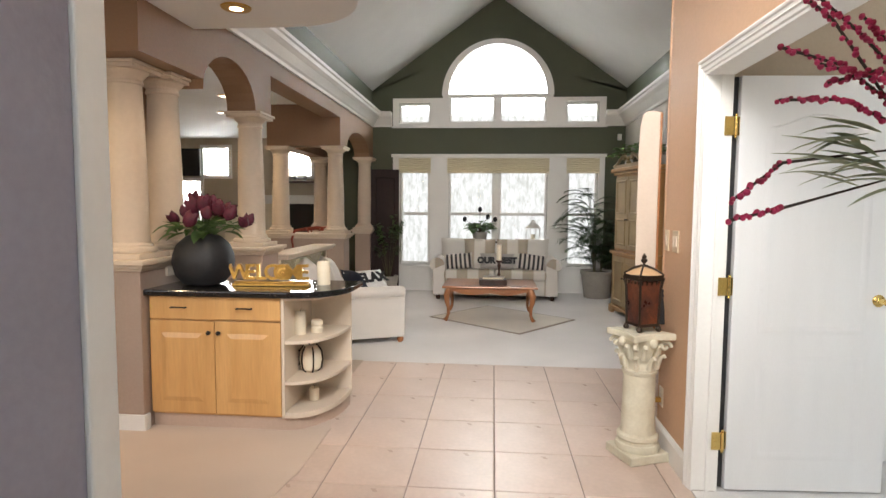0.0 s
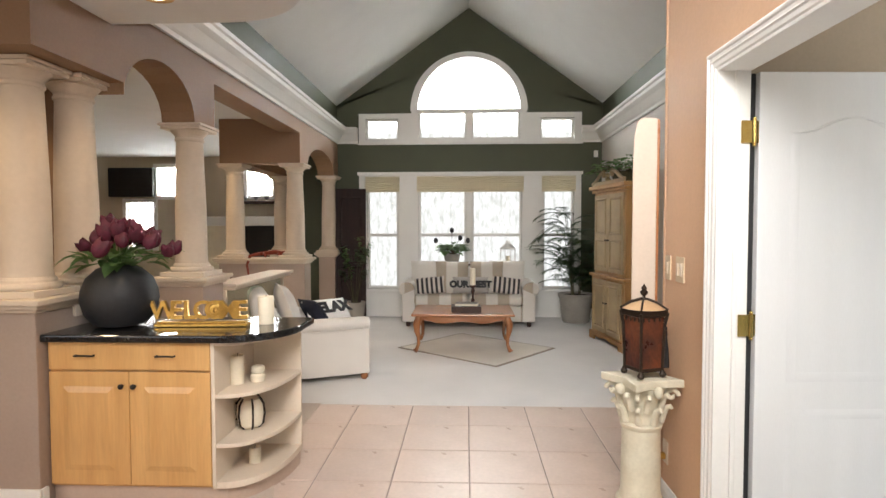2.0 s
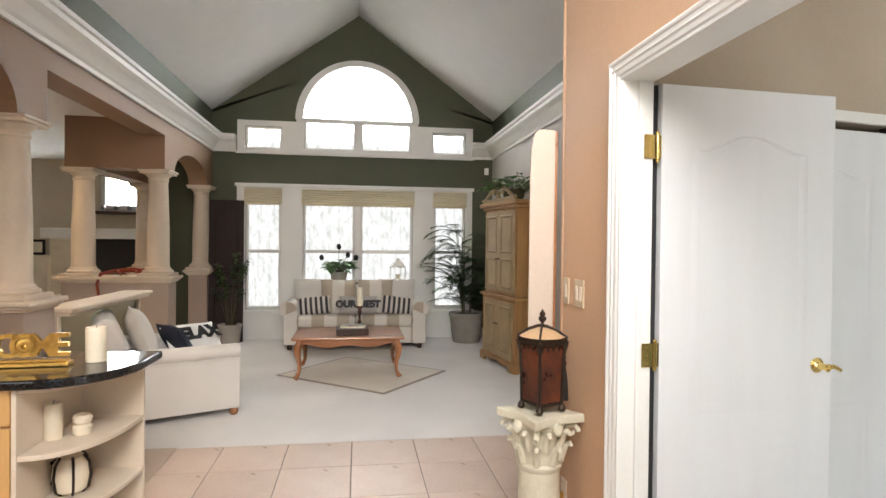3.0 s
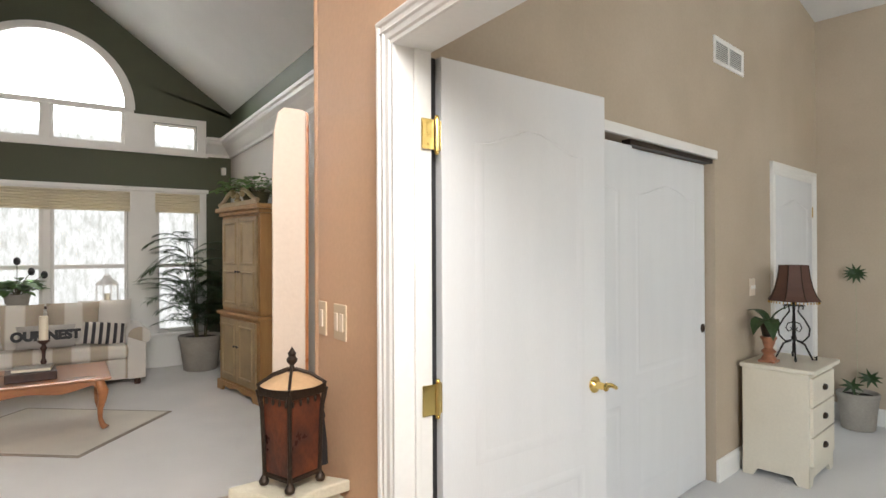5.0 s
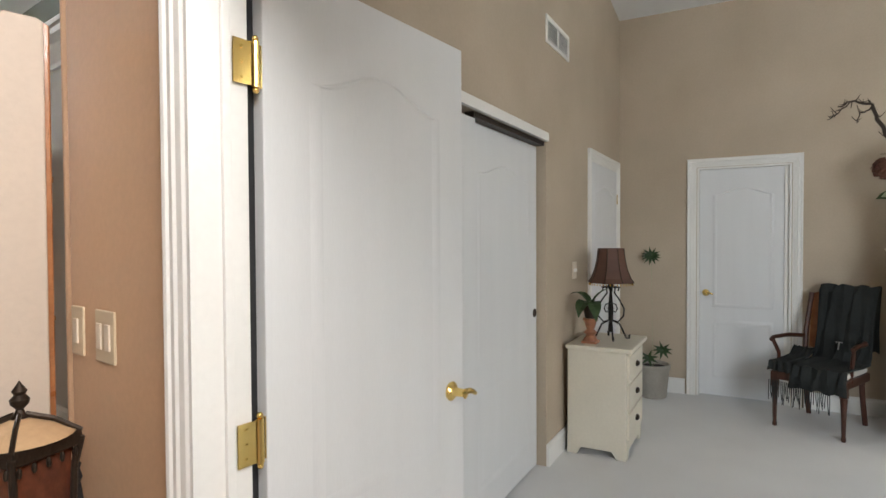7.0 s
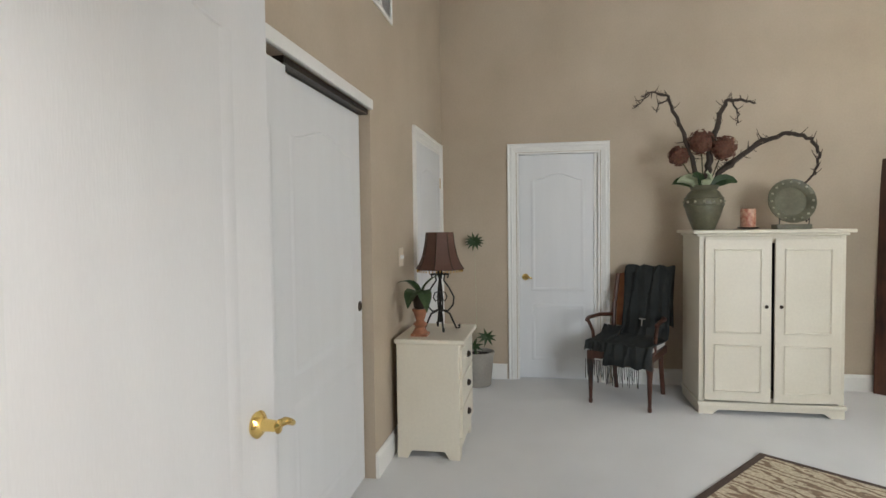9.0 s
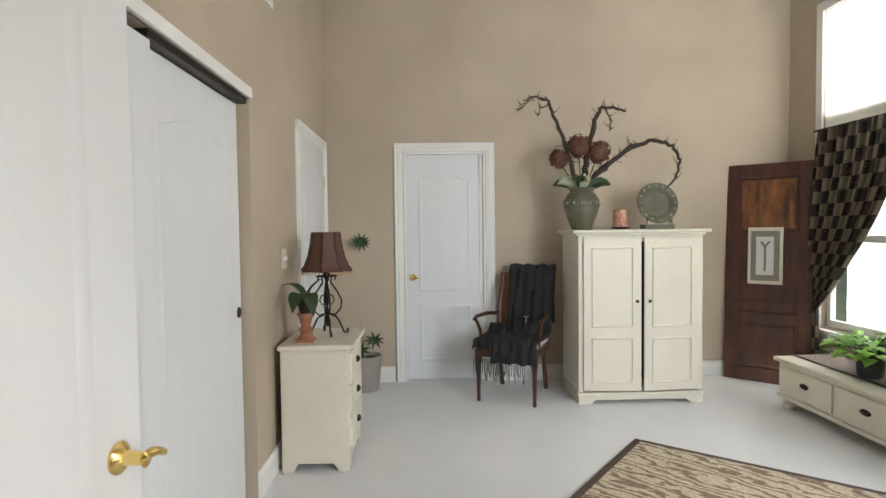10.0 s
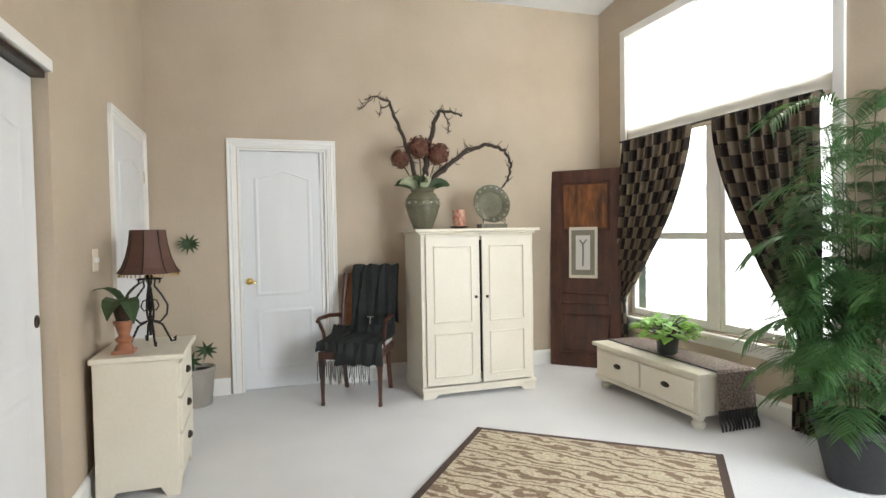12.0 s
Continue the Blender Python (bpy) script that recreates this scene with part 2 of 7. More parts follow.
# ---- mesh tools ----
class Shape:
    """Collects boxes, turned profiles, tubes and prisms into one mesh."""

    def __init__(self):
        self.v, self.f = [], []

    def add(self, verts, faces, m=None):
        k = len(self.v)
        self.v += [tuple(m @ Vector(p)) for p in verts] if m else [tuple(p) for p in verts]
        self.f += [tuple(i + k for i in f) for f in faces]
        return self

    def box(self, x0, x1, y0, y1, z0, z1, m=None):
        v = [(x, y, z) for z in (z0, z1) for y in (y0, y1) for x in (x0, x1)]
        return self.add(v, [(0, 2, 3, 1), (4, 5, 7, 6), (0, 1, 5, 4), (2, 6, 7, 3), (0, 4, 6, 2), (1, 3, 7, 5)], m)

    def lathe(self, profile, n=24, x=0, y=0, m=None, squash=1.0):
        v, f = [], []
        for r, z in profile:
            v += [(x + r * math.cos(2 * math.pi * i / n), y + squash * r * math.sin(2 * math.pi * i / n), z) for i in range(n)]
        for k in range(len(profile) - 1):
            f += [(k * n + i, k * n + (i + 1) % n, (k + 1) * n + (i + 1) % n, (k + 1) * n + i) for i in range(n)]
        f += [tuple(reversed(range(n))), tuple((len(profile) - 1) * n + i for i in range(n))]
        return self.add(v, f, m)

    def tube(self, points, radius, n=8, m=None, taper=1.0):
        pts = [Vector(p) for p in points]
        v, f = [], []
        for k, p in enumerate(pts):
            d = (pts[min(k + 1, len(pts) - 1)] - pts[max(k - 1, 0)]).normalized()
            a = d.orthogonal().normalized() if k == 0 else (a - d * a.dot(d)).normalized()
            b = d.cross(a)
            r = radius[k] if isinstance(radius, tuple) else radius * (1 + (taper - 1) * k / max(1, len(pts) - 1))
            v += [p + r * (math.cos(2 * math.pi * i / n) * a + math.sin(2 * math.pi * i / n) * b) for i in range(n)]
        for k in range(len(pts) - 1):
            f += [(k * n + i, k * n + (i + 1) % n, (k + 1) * n + (i + 1) % n, (k + 1) * n + i) for i in range(n)]
        f += [tuple(reversed(range(n))), tuple((len(pts) - 1) * n + i for i in range(n))]
        return self.add(v, f, m)

    def prism(self, outline, lo, hi, axis="z", m=None):
        """An outline of (a, b) drawn out from lo to hi along an axis: z: (x, y); y: (x, z); x: (y, z)."""
        place = {"z": lambda a, b, c: (a, b, c), "y": lambda a, b, c: (a, c, b), "x": lambda a, b, c: (c, a, b)}[axis]
        n = len(outline)
        v = [place(a, b, lo) for a, b in outline] + [place(a, b, hi) for a, b in outline]
        f = [tuple(reversed(range(n))), tuple(range(n, 2 * n))] + [(i, (i + 1) % n, n + (i + 1) % n, n + i) for i in range(n)]
        return self.add(v, f, m)

    def ball(self, x, y, z, rx, ry=None, rz=None, n=14, power=1.0, m=None):
        ry, rz = ry or rx, rz or rx
        prof = []
        v, f = [], []
        rings = n // 2 + 1

        def sp(a):
            return math.copysign(abs(a) ** power, a)
        for k in range(rings + 1):
            t = -math.pi / 2 + math.pi * k / rings
            ct, st = sp(math.cos(t)) if abs(math.cos(t)) > 1e-6 else 0.01, sp(math.sin(t))
            v += [(x + rx * max(ct, 0.01) * sp(math.cos(2 * math.pi * i / n)), y + ry * max(ct, 0.01) * sp(math.sin(2 * math.pi * i / n)), z + rz * st) for i in range(n)]
        for k in range(rings):
            f += [(k * n + i, k * n + (i + 1) % n, (k + 1) * n + (i + 1) % n, (k + 1) * n + i) for i in range(n)]
        f += [tuple(reversed(range(n))), tuple(rings * n + i for i in range(n))]
        return self.add(v, f, m)

    def strip(self, path, widths, up, thick=0.0, m=None):
        """A leaf or ribbon along a path, bent a little along its middle."""
        pts = [Vector(p) for p in path]
        v, f = [], []
        for k, p in enumerate(pts):
            d = (pts[min(k + 1, len(pts) - 1)] - pts[max(k - 1, 0)]).normalized()
            side = d.cross(Vector(up)).normalized()
            w = widths[k]
            lift = side.cross(d).normalized() * (w * 0.25)
            v += [p - side * w + lift, p, p + side * w + lift]
        for k in range(len(pts) - 1):
            a = 3 * k
            f += [(a, a + 1, a + 4, a + 3), (a + 1, a + 2, a + 5, a + 4)]
        return self.add(v, f, m)

    def make(self, name, material, parent=None, label="", bevel=0.0, smooth=False, at=None, segments=2):
        me = bpy.data.meshes.new(name)
        me.from_pydata(self.v, [], self.f)
        bm = bmesh.new()
        bm.from_mesh(me)
        bmesh.ops.recalc_face_normals(bm, faces=bm.faces)
        bm.to_mesh(me)
        bm.free()
        me.materials.append(material)
        ob = new(name, me)
        if smooth:
            for p in me.polygons:
                p.use_smooth = True
            me.set_sharp_from_angle(angle=radians(38))
        if bevel:
            b = ob.modifiers.new("bevel", "BEVEL")
            b.width, b.segments, b.limit_method, b.angle_limit = bevel, segments, "ANGLE", radians(40)
            b.harden_normals = False
        if parent:
            ob.parent = parent
        if at is not None:
            ob.matrix_basis = at
        if label:
            tagged(ob, label)
        return ob


def thing(name, label, category, at=None, group=""):
    ob = new(name)
    ob.empty_display_size = 0.1
    ob.matrix_basis = at if at is not None else Matrix.Identity(4)
    return tagged(ob, label, category, group)


def fixed(ob, label, category):
    return tagged(ob, label, category, kind="structure")


def plates(shape, axis, lo, hi, a0, a1, b0, b1, holes, m=None):
    """A wall slab with rectangular holes, one closed skin. axis: the wall's thickness; a along it, b up."""
    ca = sorted({a0, a1, *[min(max(h, a0), a1) for q in holes for h in q[:2]]})
    cb = sorted({b0, b1, *[min(max(h, b0), b1) for q in holes for h in q[2:]]})

    def solid(i, j):
        if not (0 <= i < len(ca) - 1 and 0 <= j < len(cb) - 1):
            return False
        u, w_ = (ca[i] + ca[i + 1]) / 2, (cb[j] + cb[j + 1]) / 2
        return not any(h[0] < u < h[1] and h[2] < w_ < h[3] for h in holes)

    n = len(cb)
    v = [(p, c, q) if axis == "y" else (c, p, q) for c in (lo, hi) for p in ca for q in cb]
    half = len(ca) * n
    f = []
    for i in range(len(ca) - 1):
        for j in range(n - 1):
            if not solid(i, j):
                continue
            k = (i * n + j, (i + 1) * n + j, (i + 1) * n + j + 1, i * n + j + 1)
            f += [k, tuple(x + half for x in reversed(k))]
            for di, dj, e in ((0, -1, (0, 1)), (1, 0, (1, 2)), (0, 1, (2, 3)), (-1, 0, (3, 0))):
                if not solid(i + di, j + dj):
                    p, q = k[e[0]], k[e[1]]
                    f.append((p, p + half, q + half, q))
    used = sorted({x for q in f for x in q})
    at = {x: k for k, x in enumerate(used)}
    return shape.add([v[x] for x in used], [tuple(at[x] for x in q) for q in f], m)


# ---- setting ----
ground = Shape().box(-60, 60, -60, 80, -0.6, -0.25).make("ground", surface("lawn", (0.10, 0.12, 0.05), 0.95, vary=0.3, scale=1, bump=0.3))
fixed(ground, "winter lawn of short grass around the house", "lawn")
porch = Shape().box(-2.5, 3.5, -2.5, 0.94, -0.25, -0.01).make("porch", surface("porch_concrete", (0.35, 0.34, 0.32), 0.85, vary=0.1, scale=2, bump=0.2))
fixed(porch, "grey concrete porch slab before the front door", "porch")

# floors
floor = Shape().box(-7.5, 7.9, 0.94, 13, -0.25, -0.02).make("floor", GROUT)
fixed(floor, "grey grouted sub-floor under tile and carpet", "floor")
living_carpet = Shape().prism([(-7.5, 5.376), (2.95, 5.376), (2.95, 9.85), (-1.3, 9.85), (-1.3, 12.9), (-7.5, 12.9)], -0.02, 0.0).make("carpet_great_room", CARPET)
fixed(living_carpet, "pale cream cut-pile carpet in the great room", "carpet")
foyer_carpet = Shape().prism([(-7.5, 1.1), (-0.62, 1.1)] + [(-0.29, 3.2), (-0.29, 3.78)] + [(-0.45, 4.3), (-0.45, 5.372), (-7.5, 5.372)], -0.02, 0.007).make("carpet_foyer", CARPET2)
fixed(foyer_carpet, "beige cut-pile carpet beside the tiled foyer", "carpet")
bed_carpet = Shape().prism([(1.842, -0.86), (7.24, -0.02), (6.5, 4.6), (1.842, 3.80)], -0.016, 0.002).make("carpet_bedroom", BEDCARPET)
fixed(bed_carpet, "pale grey cream carpet in the bedroom", "carpet")
threshold = Shape().box(XP, XB, 1.63, 3.2, -0.02, 0.001).make("carpet_threshold", CARPET)
fixed(threshold, "cream carpet strip in the bedroom doorway", "carpet")

# ceiling: gable vault over foyer and great room
vault = Shape().prism([(XL - 0.3, SPRING - 0.215), (XC, RIDGE), (XR + 0.3, SPRING - 0.215), (XR + 0.3, SPRING), (XC, RIDGE + 0.15), (XL - 0.3, SPRING)], 0.9, YE + 0.2, "y").make("ceiling_vault", CEIL)
fixed(vault, "white vaulted gable ceiling", "ceiling")
edge = [(-7.5, 4.12), (-0.62, 4.12)] + [(-0.62 + 0.55 * math.sin(radians(a)), 3.57 + 0.55 * math.cos(radians(a))) for a in range(10, 91, 10)] + [(-0.07, 0.94), (-7.5, 0.94)]
soffit = Shape().prism(edge, 2.59, 2.85).make("ceiling_soffit", CEIL)
fixed(soffit, "flat white dropped ceiling with a rounded corner", "ceiling")
side_ceiling = Shape().box(-7.5, XL - 0.2, 4.125, 13, 2.76, 2.9).make("ceiling_side", CEIL)
fixed(side_ceiling, "flat off-white ceiling over bar and family room", "ceiling")
bed_ceiling = Shape().prism([(1.7, 4.3), (UB + 0.1, 3.46), (UB + 0.1, 3.6), (1.7, 4.5)], VW - 0.1, VS + 0.8, "y").make("ceiling_bedroom", CEIL, at=BED)
fixed(bed_ceiling, "white sloping bedroom ceiling", "ceiling")

# window wall of the great room
LOW = [(-0.842, -0.347), (-0.028, 0.728), (0.808, 1.597), (1.920, 2.406)]
HOLES = [(a, b, 0.44, 2.20) for a, b in LOW]
w = Shape()
plates(w, "y", YE, YE + 0.16, XL - 0.25, XR + 0.25, -0.02, 2.73, HOLES)
UP = [(-0.857, -0.339, 2.79, 3.12), (-0.02, 0.728, 2.80, 3.24), (0.808, 1.56, 2.80, 3.24), (1.88, 2.40, 2.79, 3.12)]
plates(w, "y", YE, YE + 0.16, XL - 0.25, XR + 0.25, 2.73, 3.26, UP)
R = 0.82
for side in (-1, 1):
    o = [(XC + side * R * math.cos(radians(a)), 3.26 + R * math.sin(radians(a))) for a in range(0, 91, 6)]
    o += [(XC, RIDGE + 0.05), (XC + side * 2.3, SPRING - 0.13), (XC + side * 2.3, 3.26)]
    w.prism(o, YE, YE + 0.16, "y")
end_wall = w.make("wall_window_end", OLIVE)
fixed(end_wall, "dark olive green gable wall with windows", "wall")

# lower window group: white casing, panels, sashes and shades
tr = Shape()
plates(tr, "y", YE - 0.03, YE - 0.001, -0.966, 2.512, 0.0, 2.275, [(a, b, 0.44, 2.20) for a, b in LOW])
tr.box(-0.99, 2.535, YE - 0.05, YE - 0.03, 2.235, 2.285)
tr.box(-0.99, 2.535, YE - 0.06, YE - 0.03, 0.385, 0.425)
lower = thing("window_1", "wide white window group with four tall sashes and cream shades", "window")
fixed(lower, "", "window")
tr.make("casing", WHITE, lower, bevel=0.004)
for a, b in LOW:
    fr = Shape()
    for x0, x1, z0, z1 in ((a, a + 0.035, 0.44, 2.2), (b - 0.035, b, 0.44, 2.2), (a + 0.035, b - 0.035, 0.44, 0.485), (a + 0.035, b - 0.035, 2.16, 2.2), (a + 0.035, b - 0.035, 1.27, 1.32)):
        fr.box(x0, x1, YE + 0.03, YE + 0.08, z0, z1)
    fr.make("window_frame", WHITE, lower, bevel=0.004)
    p = Shape().box(a + 0.03, b - 0.03, YE + 0.052, YE + 0.056, 0.48, 2.17).make("pane", PANE, lower)
    p.visible_shadow = False
for a, b in ((-0.862, -0.327), (-0.05, 1.62), (1.90, 2.425)):
    n = 14
    o = [(YE - 0.040 - (0.012 if k % 2 else 0.0), 2.215 - 0.228 * k / n) for k in range(n + 1)]
    o += [(y + 0.003, z) for y, z in reversed(o)]
    Shape().prism(o, a, b, "x").make("cellular_shade", SHADEC, lower, "cream cellular shade drawn up")
    Shape().box(a, b, YE - 0.058, YE - 0.032, 1.97, 1.99).make("shade_rail", SHADEC, lower)

upper = thing("window_2", "white arched half-round window over small square transoms", "window")
fixed(upper, "", "window")
tr = Shape()
plates(tr, "y", YE - 0.03, YE - 0.001, -0.966, 2.512, 2.727, 3.20, UP)
arch_out, arch_in = [(XC + 0.915 * math.cos(radians(a)), 3.24 + 0.905 * math.sin(radians(a))) for a in range(0, 181, 5)], [(XC + 0.80 * math.cos(radians(a)), 3.26 + 0.80 * math.sin(radians(a))) for a in range(180, -1, -5)]
half = len(arch_out) // 2
tr.prism(arch_out[:half + 1] + arch_in[half:], YE - 0.034, YE - 0.0, "y")
tr.prism(arch_out[half:] + arch_in[:half + 1], YE - 0.034, YE - 0.0, "y")
tr.box(XC - 0.90, XC + 0.90, YE - 0.034, YE + 0.0, 3.2, 3.26)
tr.box(-0.985, 2.53, YE - 0.05, YE - 0.03, 2.71, 2.74)
tr.make("casing", WHITE, upper, bevel=0.004)
for a, b, c, d in UP:
    fr = Shape()
    for x0, x1, z0, z1 in ((a, a + 0.03, c, d), (b - 0.03, b, c, d), (a + 0.03, b - 0.03, c, c + 0.03), (a + 0.03, b - 0.03, d - 0.03, d)):
        fr.box(x0, x1, YE + 0.03, YE + 0.08, z0, z1)
    fr.make("window_frame", WHITE, upper)
    p = Shape().box(a + 0.025, b - 0.025, YE + 0.052, YE + 0.056, c + 0.02, d - 0.02).make("pane", PANE, upper)
    p.visible_shadow = False
o = [(XC + 0.81 * math.cos(radians(a)), 3.262 + 0.81 * math.sin(radians(a))) for a in range(0, 181, 6)]
p = Shape().prism(o, YE + 0.052, YE + 0.056, "y").make("pane", PANE, upper)
p.visible_shadow = False

backdrop = Shape().box(-1.35, 5, YE + 1.4, YE + 1.42, -0.24, 5.5).make("backdrop_woods", OUTSIDE)
fixed(backdrop, "bright overcast sky behind bare winter trees", "backdrop")

# great room side walls


def arch_line(y0, y1, spring, peak, n=14):
    """The underside of an arched opening between two columns."""
    ym, half_w = (y0 + y1) / 2, (y1 - y0) / 2
    return [(ym - half_w * math.cos(math.pi * k / n), spring + (peak - spring) * math.sin(math.pi * k / n)) for k in range(n + 1)]


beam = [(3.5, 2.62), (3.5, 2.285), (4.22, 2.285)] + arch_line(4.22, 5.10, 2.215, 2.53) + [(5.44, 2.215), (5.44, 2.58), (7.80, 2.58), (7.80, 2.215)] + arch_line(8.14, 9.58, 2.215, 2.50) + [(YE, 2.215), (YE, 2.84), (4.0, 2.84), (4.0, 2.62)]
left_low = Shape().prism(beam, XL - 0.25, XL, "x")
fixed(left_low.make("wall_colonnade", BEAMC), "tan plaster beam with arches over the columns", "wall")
up = Shape().box(XL - 0.24, XL - 0.01, 4.0, YE, 2.84, SPRING + 0.02)
fixed(up.make("wall_left_upper", OLIVE), "dark olive wall above the crown molding", "wall")
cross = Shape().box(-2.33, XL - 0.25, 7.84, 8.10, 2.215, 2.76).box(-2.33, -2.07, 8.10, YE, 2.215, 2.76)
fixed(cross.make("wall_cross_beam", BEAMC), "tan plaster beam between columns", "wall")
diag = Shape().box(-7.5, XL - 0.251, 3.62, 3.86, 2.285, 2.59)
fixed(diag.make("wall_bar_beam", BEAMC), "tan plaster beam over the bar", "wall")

right = Shape().box(XR, XR + 0.2, 4.2, YE, -0.02, 2.84)
fixed(right.make("wall_right", GREIGE), "greige painted side wall", "wall")
right_up = Shape().box(XR + 0.003, XR + 0.2, 3.8, YE, 2.84, SPRING + 0.02)
fixed(right_up.make("wall_right_upper", OLIVE), "dark olive wall above the crown molding", "wall")

CROWN = [(0, 0), (0.025, 0), (0.03, 0.03), (0.05, 0.05), (0.10, 0.12), (0.145, 0.155), (0.15, 0.19), (0.17, 0.20), (0.17, 0.235), (0, 0.235)]
crown = Shape().prism([(XL + a, 2.735 + b) for a, b in CROWN], 4.3, YE, "y")
fixed(crown.make("trim_crown_left", WHITE), "white stepped crown molding", "crown molding")
crown = Shape().prism([(XR - a, 2.735 + b) for a, b in CROWN], 3.9, YE, "y")
fixed(crown.make("trim_crown_right", WHITE), "white stepped crown molding", "crown molding")
for x0, x1 in ((XL, XL + 0.33), (XR - 0.33, XR)):
    o = [(YE - a, 2.735 + b) for a, b in CROWN]
    fixed(Shape().prism(o, x0, x1, "x").make("trim_crown_return", WHITE), "short white crown molding return", "crown molding")
BASE = [(0, 0), (0.018, 0), (0.018, 0.115), (0.012, 0.13), (0.006, 0.14), (0, 0.14)]
fixed(Shape().prism([(XR - a, b) for a, b in BASE], 4.2, YE, "y").make("baseboard_right", WHITE), "white painted baseboard", "baseboard")
for x0, x1 in ((XL, -0.99), (2.535, XR)):
    fixed(Shape().prism([(YE - a, b) for a, b in BASE], x0, x1, "x").make("baseboard_end", WHITE), "white painted baseboard", "baseboard")

# foyer walls: bedroom doorway and front door
pw = Shape()
plates(pw, "x", XP, XB, 0.94, 3.80, -0.02, 3.95, [(1.63, 3.226, -0.02, 2.06)])
pw.box(XP, XB, 3.80, 3.84, -0.02, 3.95)
fixed(pw.make("wall_foyer", PEACH, bevel=0.02, segments=4), "peach plaster wall with rounded corner", "wall")
fixed(Shape().prism([(XP - a, b) for a, b in BASE], 3.275, 3.84, "y").make("baseboard_foyer", WHITE), "white painted baseboard", "baseboard")
back = Shape().box(XB, 2.45, 3.70, 3.84, -0.02, 3.95).box(2.45, XR + 0.2, 4.05, 4.2, -0.02, 3.95)
fixed(back.make("wall_closet_back", GREIGE), "greige wall behind the closet", "wall")
CASE = [(0, 0), (0.022, 0), (0.024, 0.006), (0.022, 0.014), (0.017, 0.018), (0.017, 0.030), (0.020, 0.036), (0.015, 0.042), (0.013, 0.058), (0.008, 0.064), (0.008, 0.075), (0, 0.075)]
fixed(Shape().prism([(XP - a, 3.275 - b) for a, b in CASE], 0.0, 2.115, "z").prism([(XP - a, 1.56 + b) for a, b in CASE], 0.0, 2.115, "z").prism([(XP - a - 0.001, 2.116 - b) for a, b in CASE], 1.56, 3.275, "y").make("trim_door_casing", WHITE), "white fluted casing around the double doorway", "door casing")
jm = Shape().box(XP - 0.004, XB + 0.002, 3.205, 3.227, 0, 2.06).box(XP - 0.004, XB + 0.004, 1.629, 1.65, 0, 2.06).box(XP - 0.004, XB + 0.004, 1.65, 3.205, 2.04, 2.062)
jm.box(XP + 0.06, XP + 0.078, 3.194, 3.205, 0, 2.04)
fixed(jm.make("trim_door_jamb", WHITE, bevel=0.002), "white painted door jamb", "door jamb")

fw = Shape()
# Front doorway, then two added unseen openings around the fill lamps.
plates(fw, "y", 0.94, 1.10, -7.5, XP, -0.02, 4.4, [(0.14, 1.32, -0.02, 2.1), (-0.05, 1.6, 2.35, 3.7), (-3.6, -1.2, 0.7, 2.3)])
fixed(fw.make("wall_front", PEACH), "peach plaster wall around the front door", "wall")
fd = Shape().box(0.145, 0.174, 1.066, 1.126, -0.02, 2.1).box(1.298, 1.325, 0.90, 1.115, -0.02, 2.1).box(0.162, 1.298, 0.90, 1.115, 2.07, 2.1)
fixed(fd.make("trim_front_jamb", WHITE, bevel=0.003), "white painted front door jamb", "door jamb")
side = Shape().box(-0.25, 0.134, 0.86, 0.935, -0.1, 2.3).box(0.112, 0.167, 0.80, 1.064, -0.1, 2.3).box(1.326, 1.6, 0.86, 0.935, -0.1, 2.3)
fixed(side.make("trim_front_frame", surface("lavender_grey_paint", (0.31, 0.30, 0.37), 0.5, vary=0.08)), "lavender grey exterior door surround", "door surround")

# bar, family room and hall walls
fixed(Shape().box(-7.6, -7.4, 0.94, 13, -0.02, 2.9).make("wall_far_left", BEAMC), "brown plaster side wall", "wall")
fixed(Shape().box(-7.4, -2.62, 5.6, 5.72, -0.02, 2.76).make("wall_bar_back", surface("brown_plaster", (0.22, 0.13, 0.075), 0.6, vary=0.08, bump=0.05)), "warm brown wall behind the bar", "wall")
YF = 11.5
fam = Shape()
FW = [(-5.14, -4.62, 2.02, 2.56), (-3.40, -2.92, 2.02, 2.56), (-5.75, -5.22, 1.05, 1.9)]
plates(fam, "y", YF, YF + 0.15, -7.4, -1.3, -0.02, 2.76, FW)
fixed(fam.make("wall_family", surface("cream_plaster", (0.55, 0.47, 0.36), 0.6, vary=0.06)), "cream plaster fireplace wall", "wall")
fixed(Shape().box(-1.56, -1.42, YE + 0.17, YF, -0.02, 2.76).make("wall_hall", OLIVE), "dark olive hall wall", "wall")
fixed(Shape().box(-2.55, -1.57, 10.6, 10.72, -0.02, 2.76).make("wall_hall_end", OLIVE), "dark olive hall wall", "wall")
fixed(Shape().box(-7.4, -2.4, YF + 1.0, YF + 1.02, -0.02, 3.5).make("backdrop_family", FAMILY_SKY), "bright overcast sky outside", "backdrop")
for k, (a, b, c, d) in enumerate(FW):
    wd = thing("window_%d" % (k + 3), "small white window in the family room", "window")
    fixed(wd, "", "window")
    fr = Shape()
    for x0, x1, z0, z1 in ((a - 0.07, a, c - 0.07, d + 0.07), (b, b + 0.07, c - 0.07, d + 0.07), (a, b, c - 0.07, c), (a, b, d, d + 0.07)):
        fr.box(x0, x1, YF - 0.03, YF + 0.05, z0, z1)
    fr.make("window_frame", WHITE, wd)

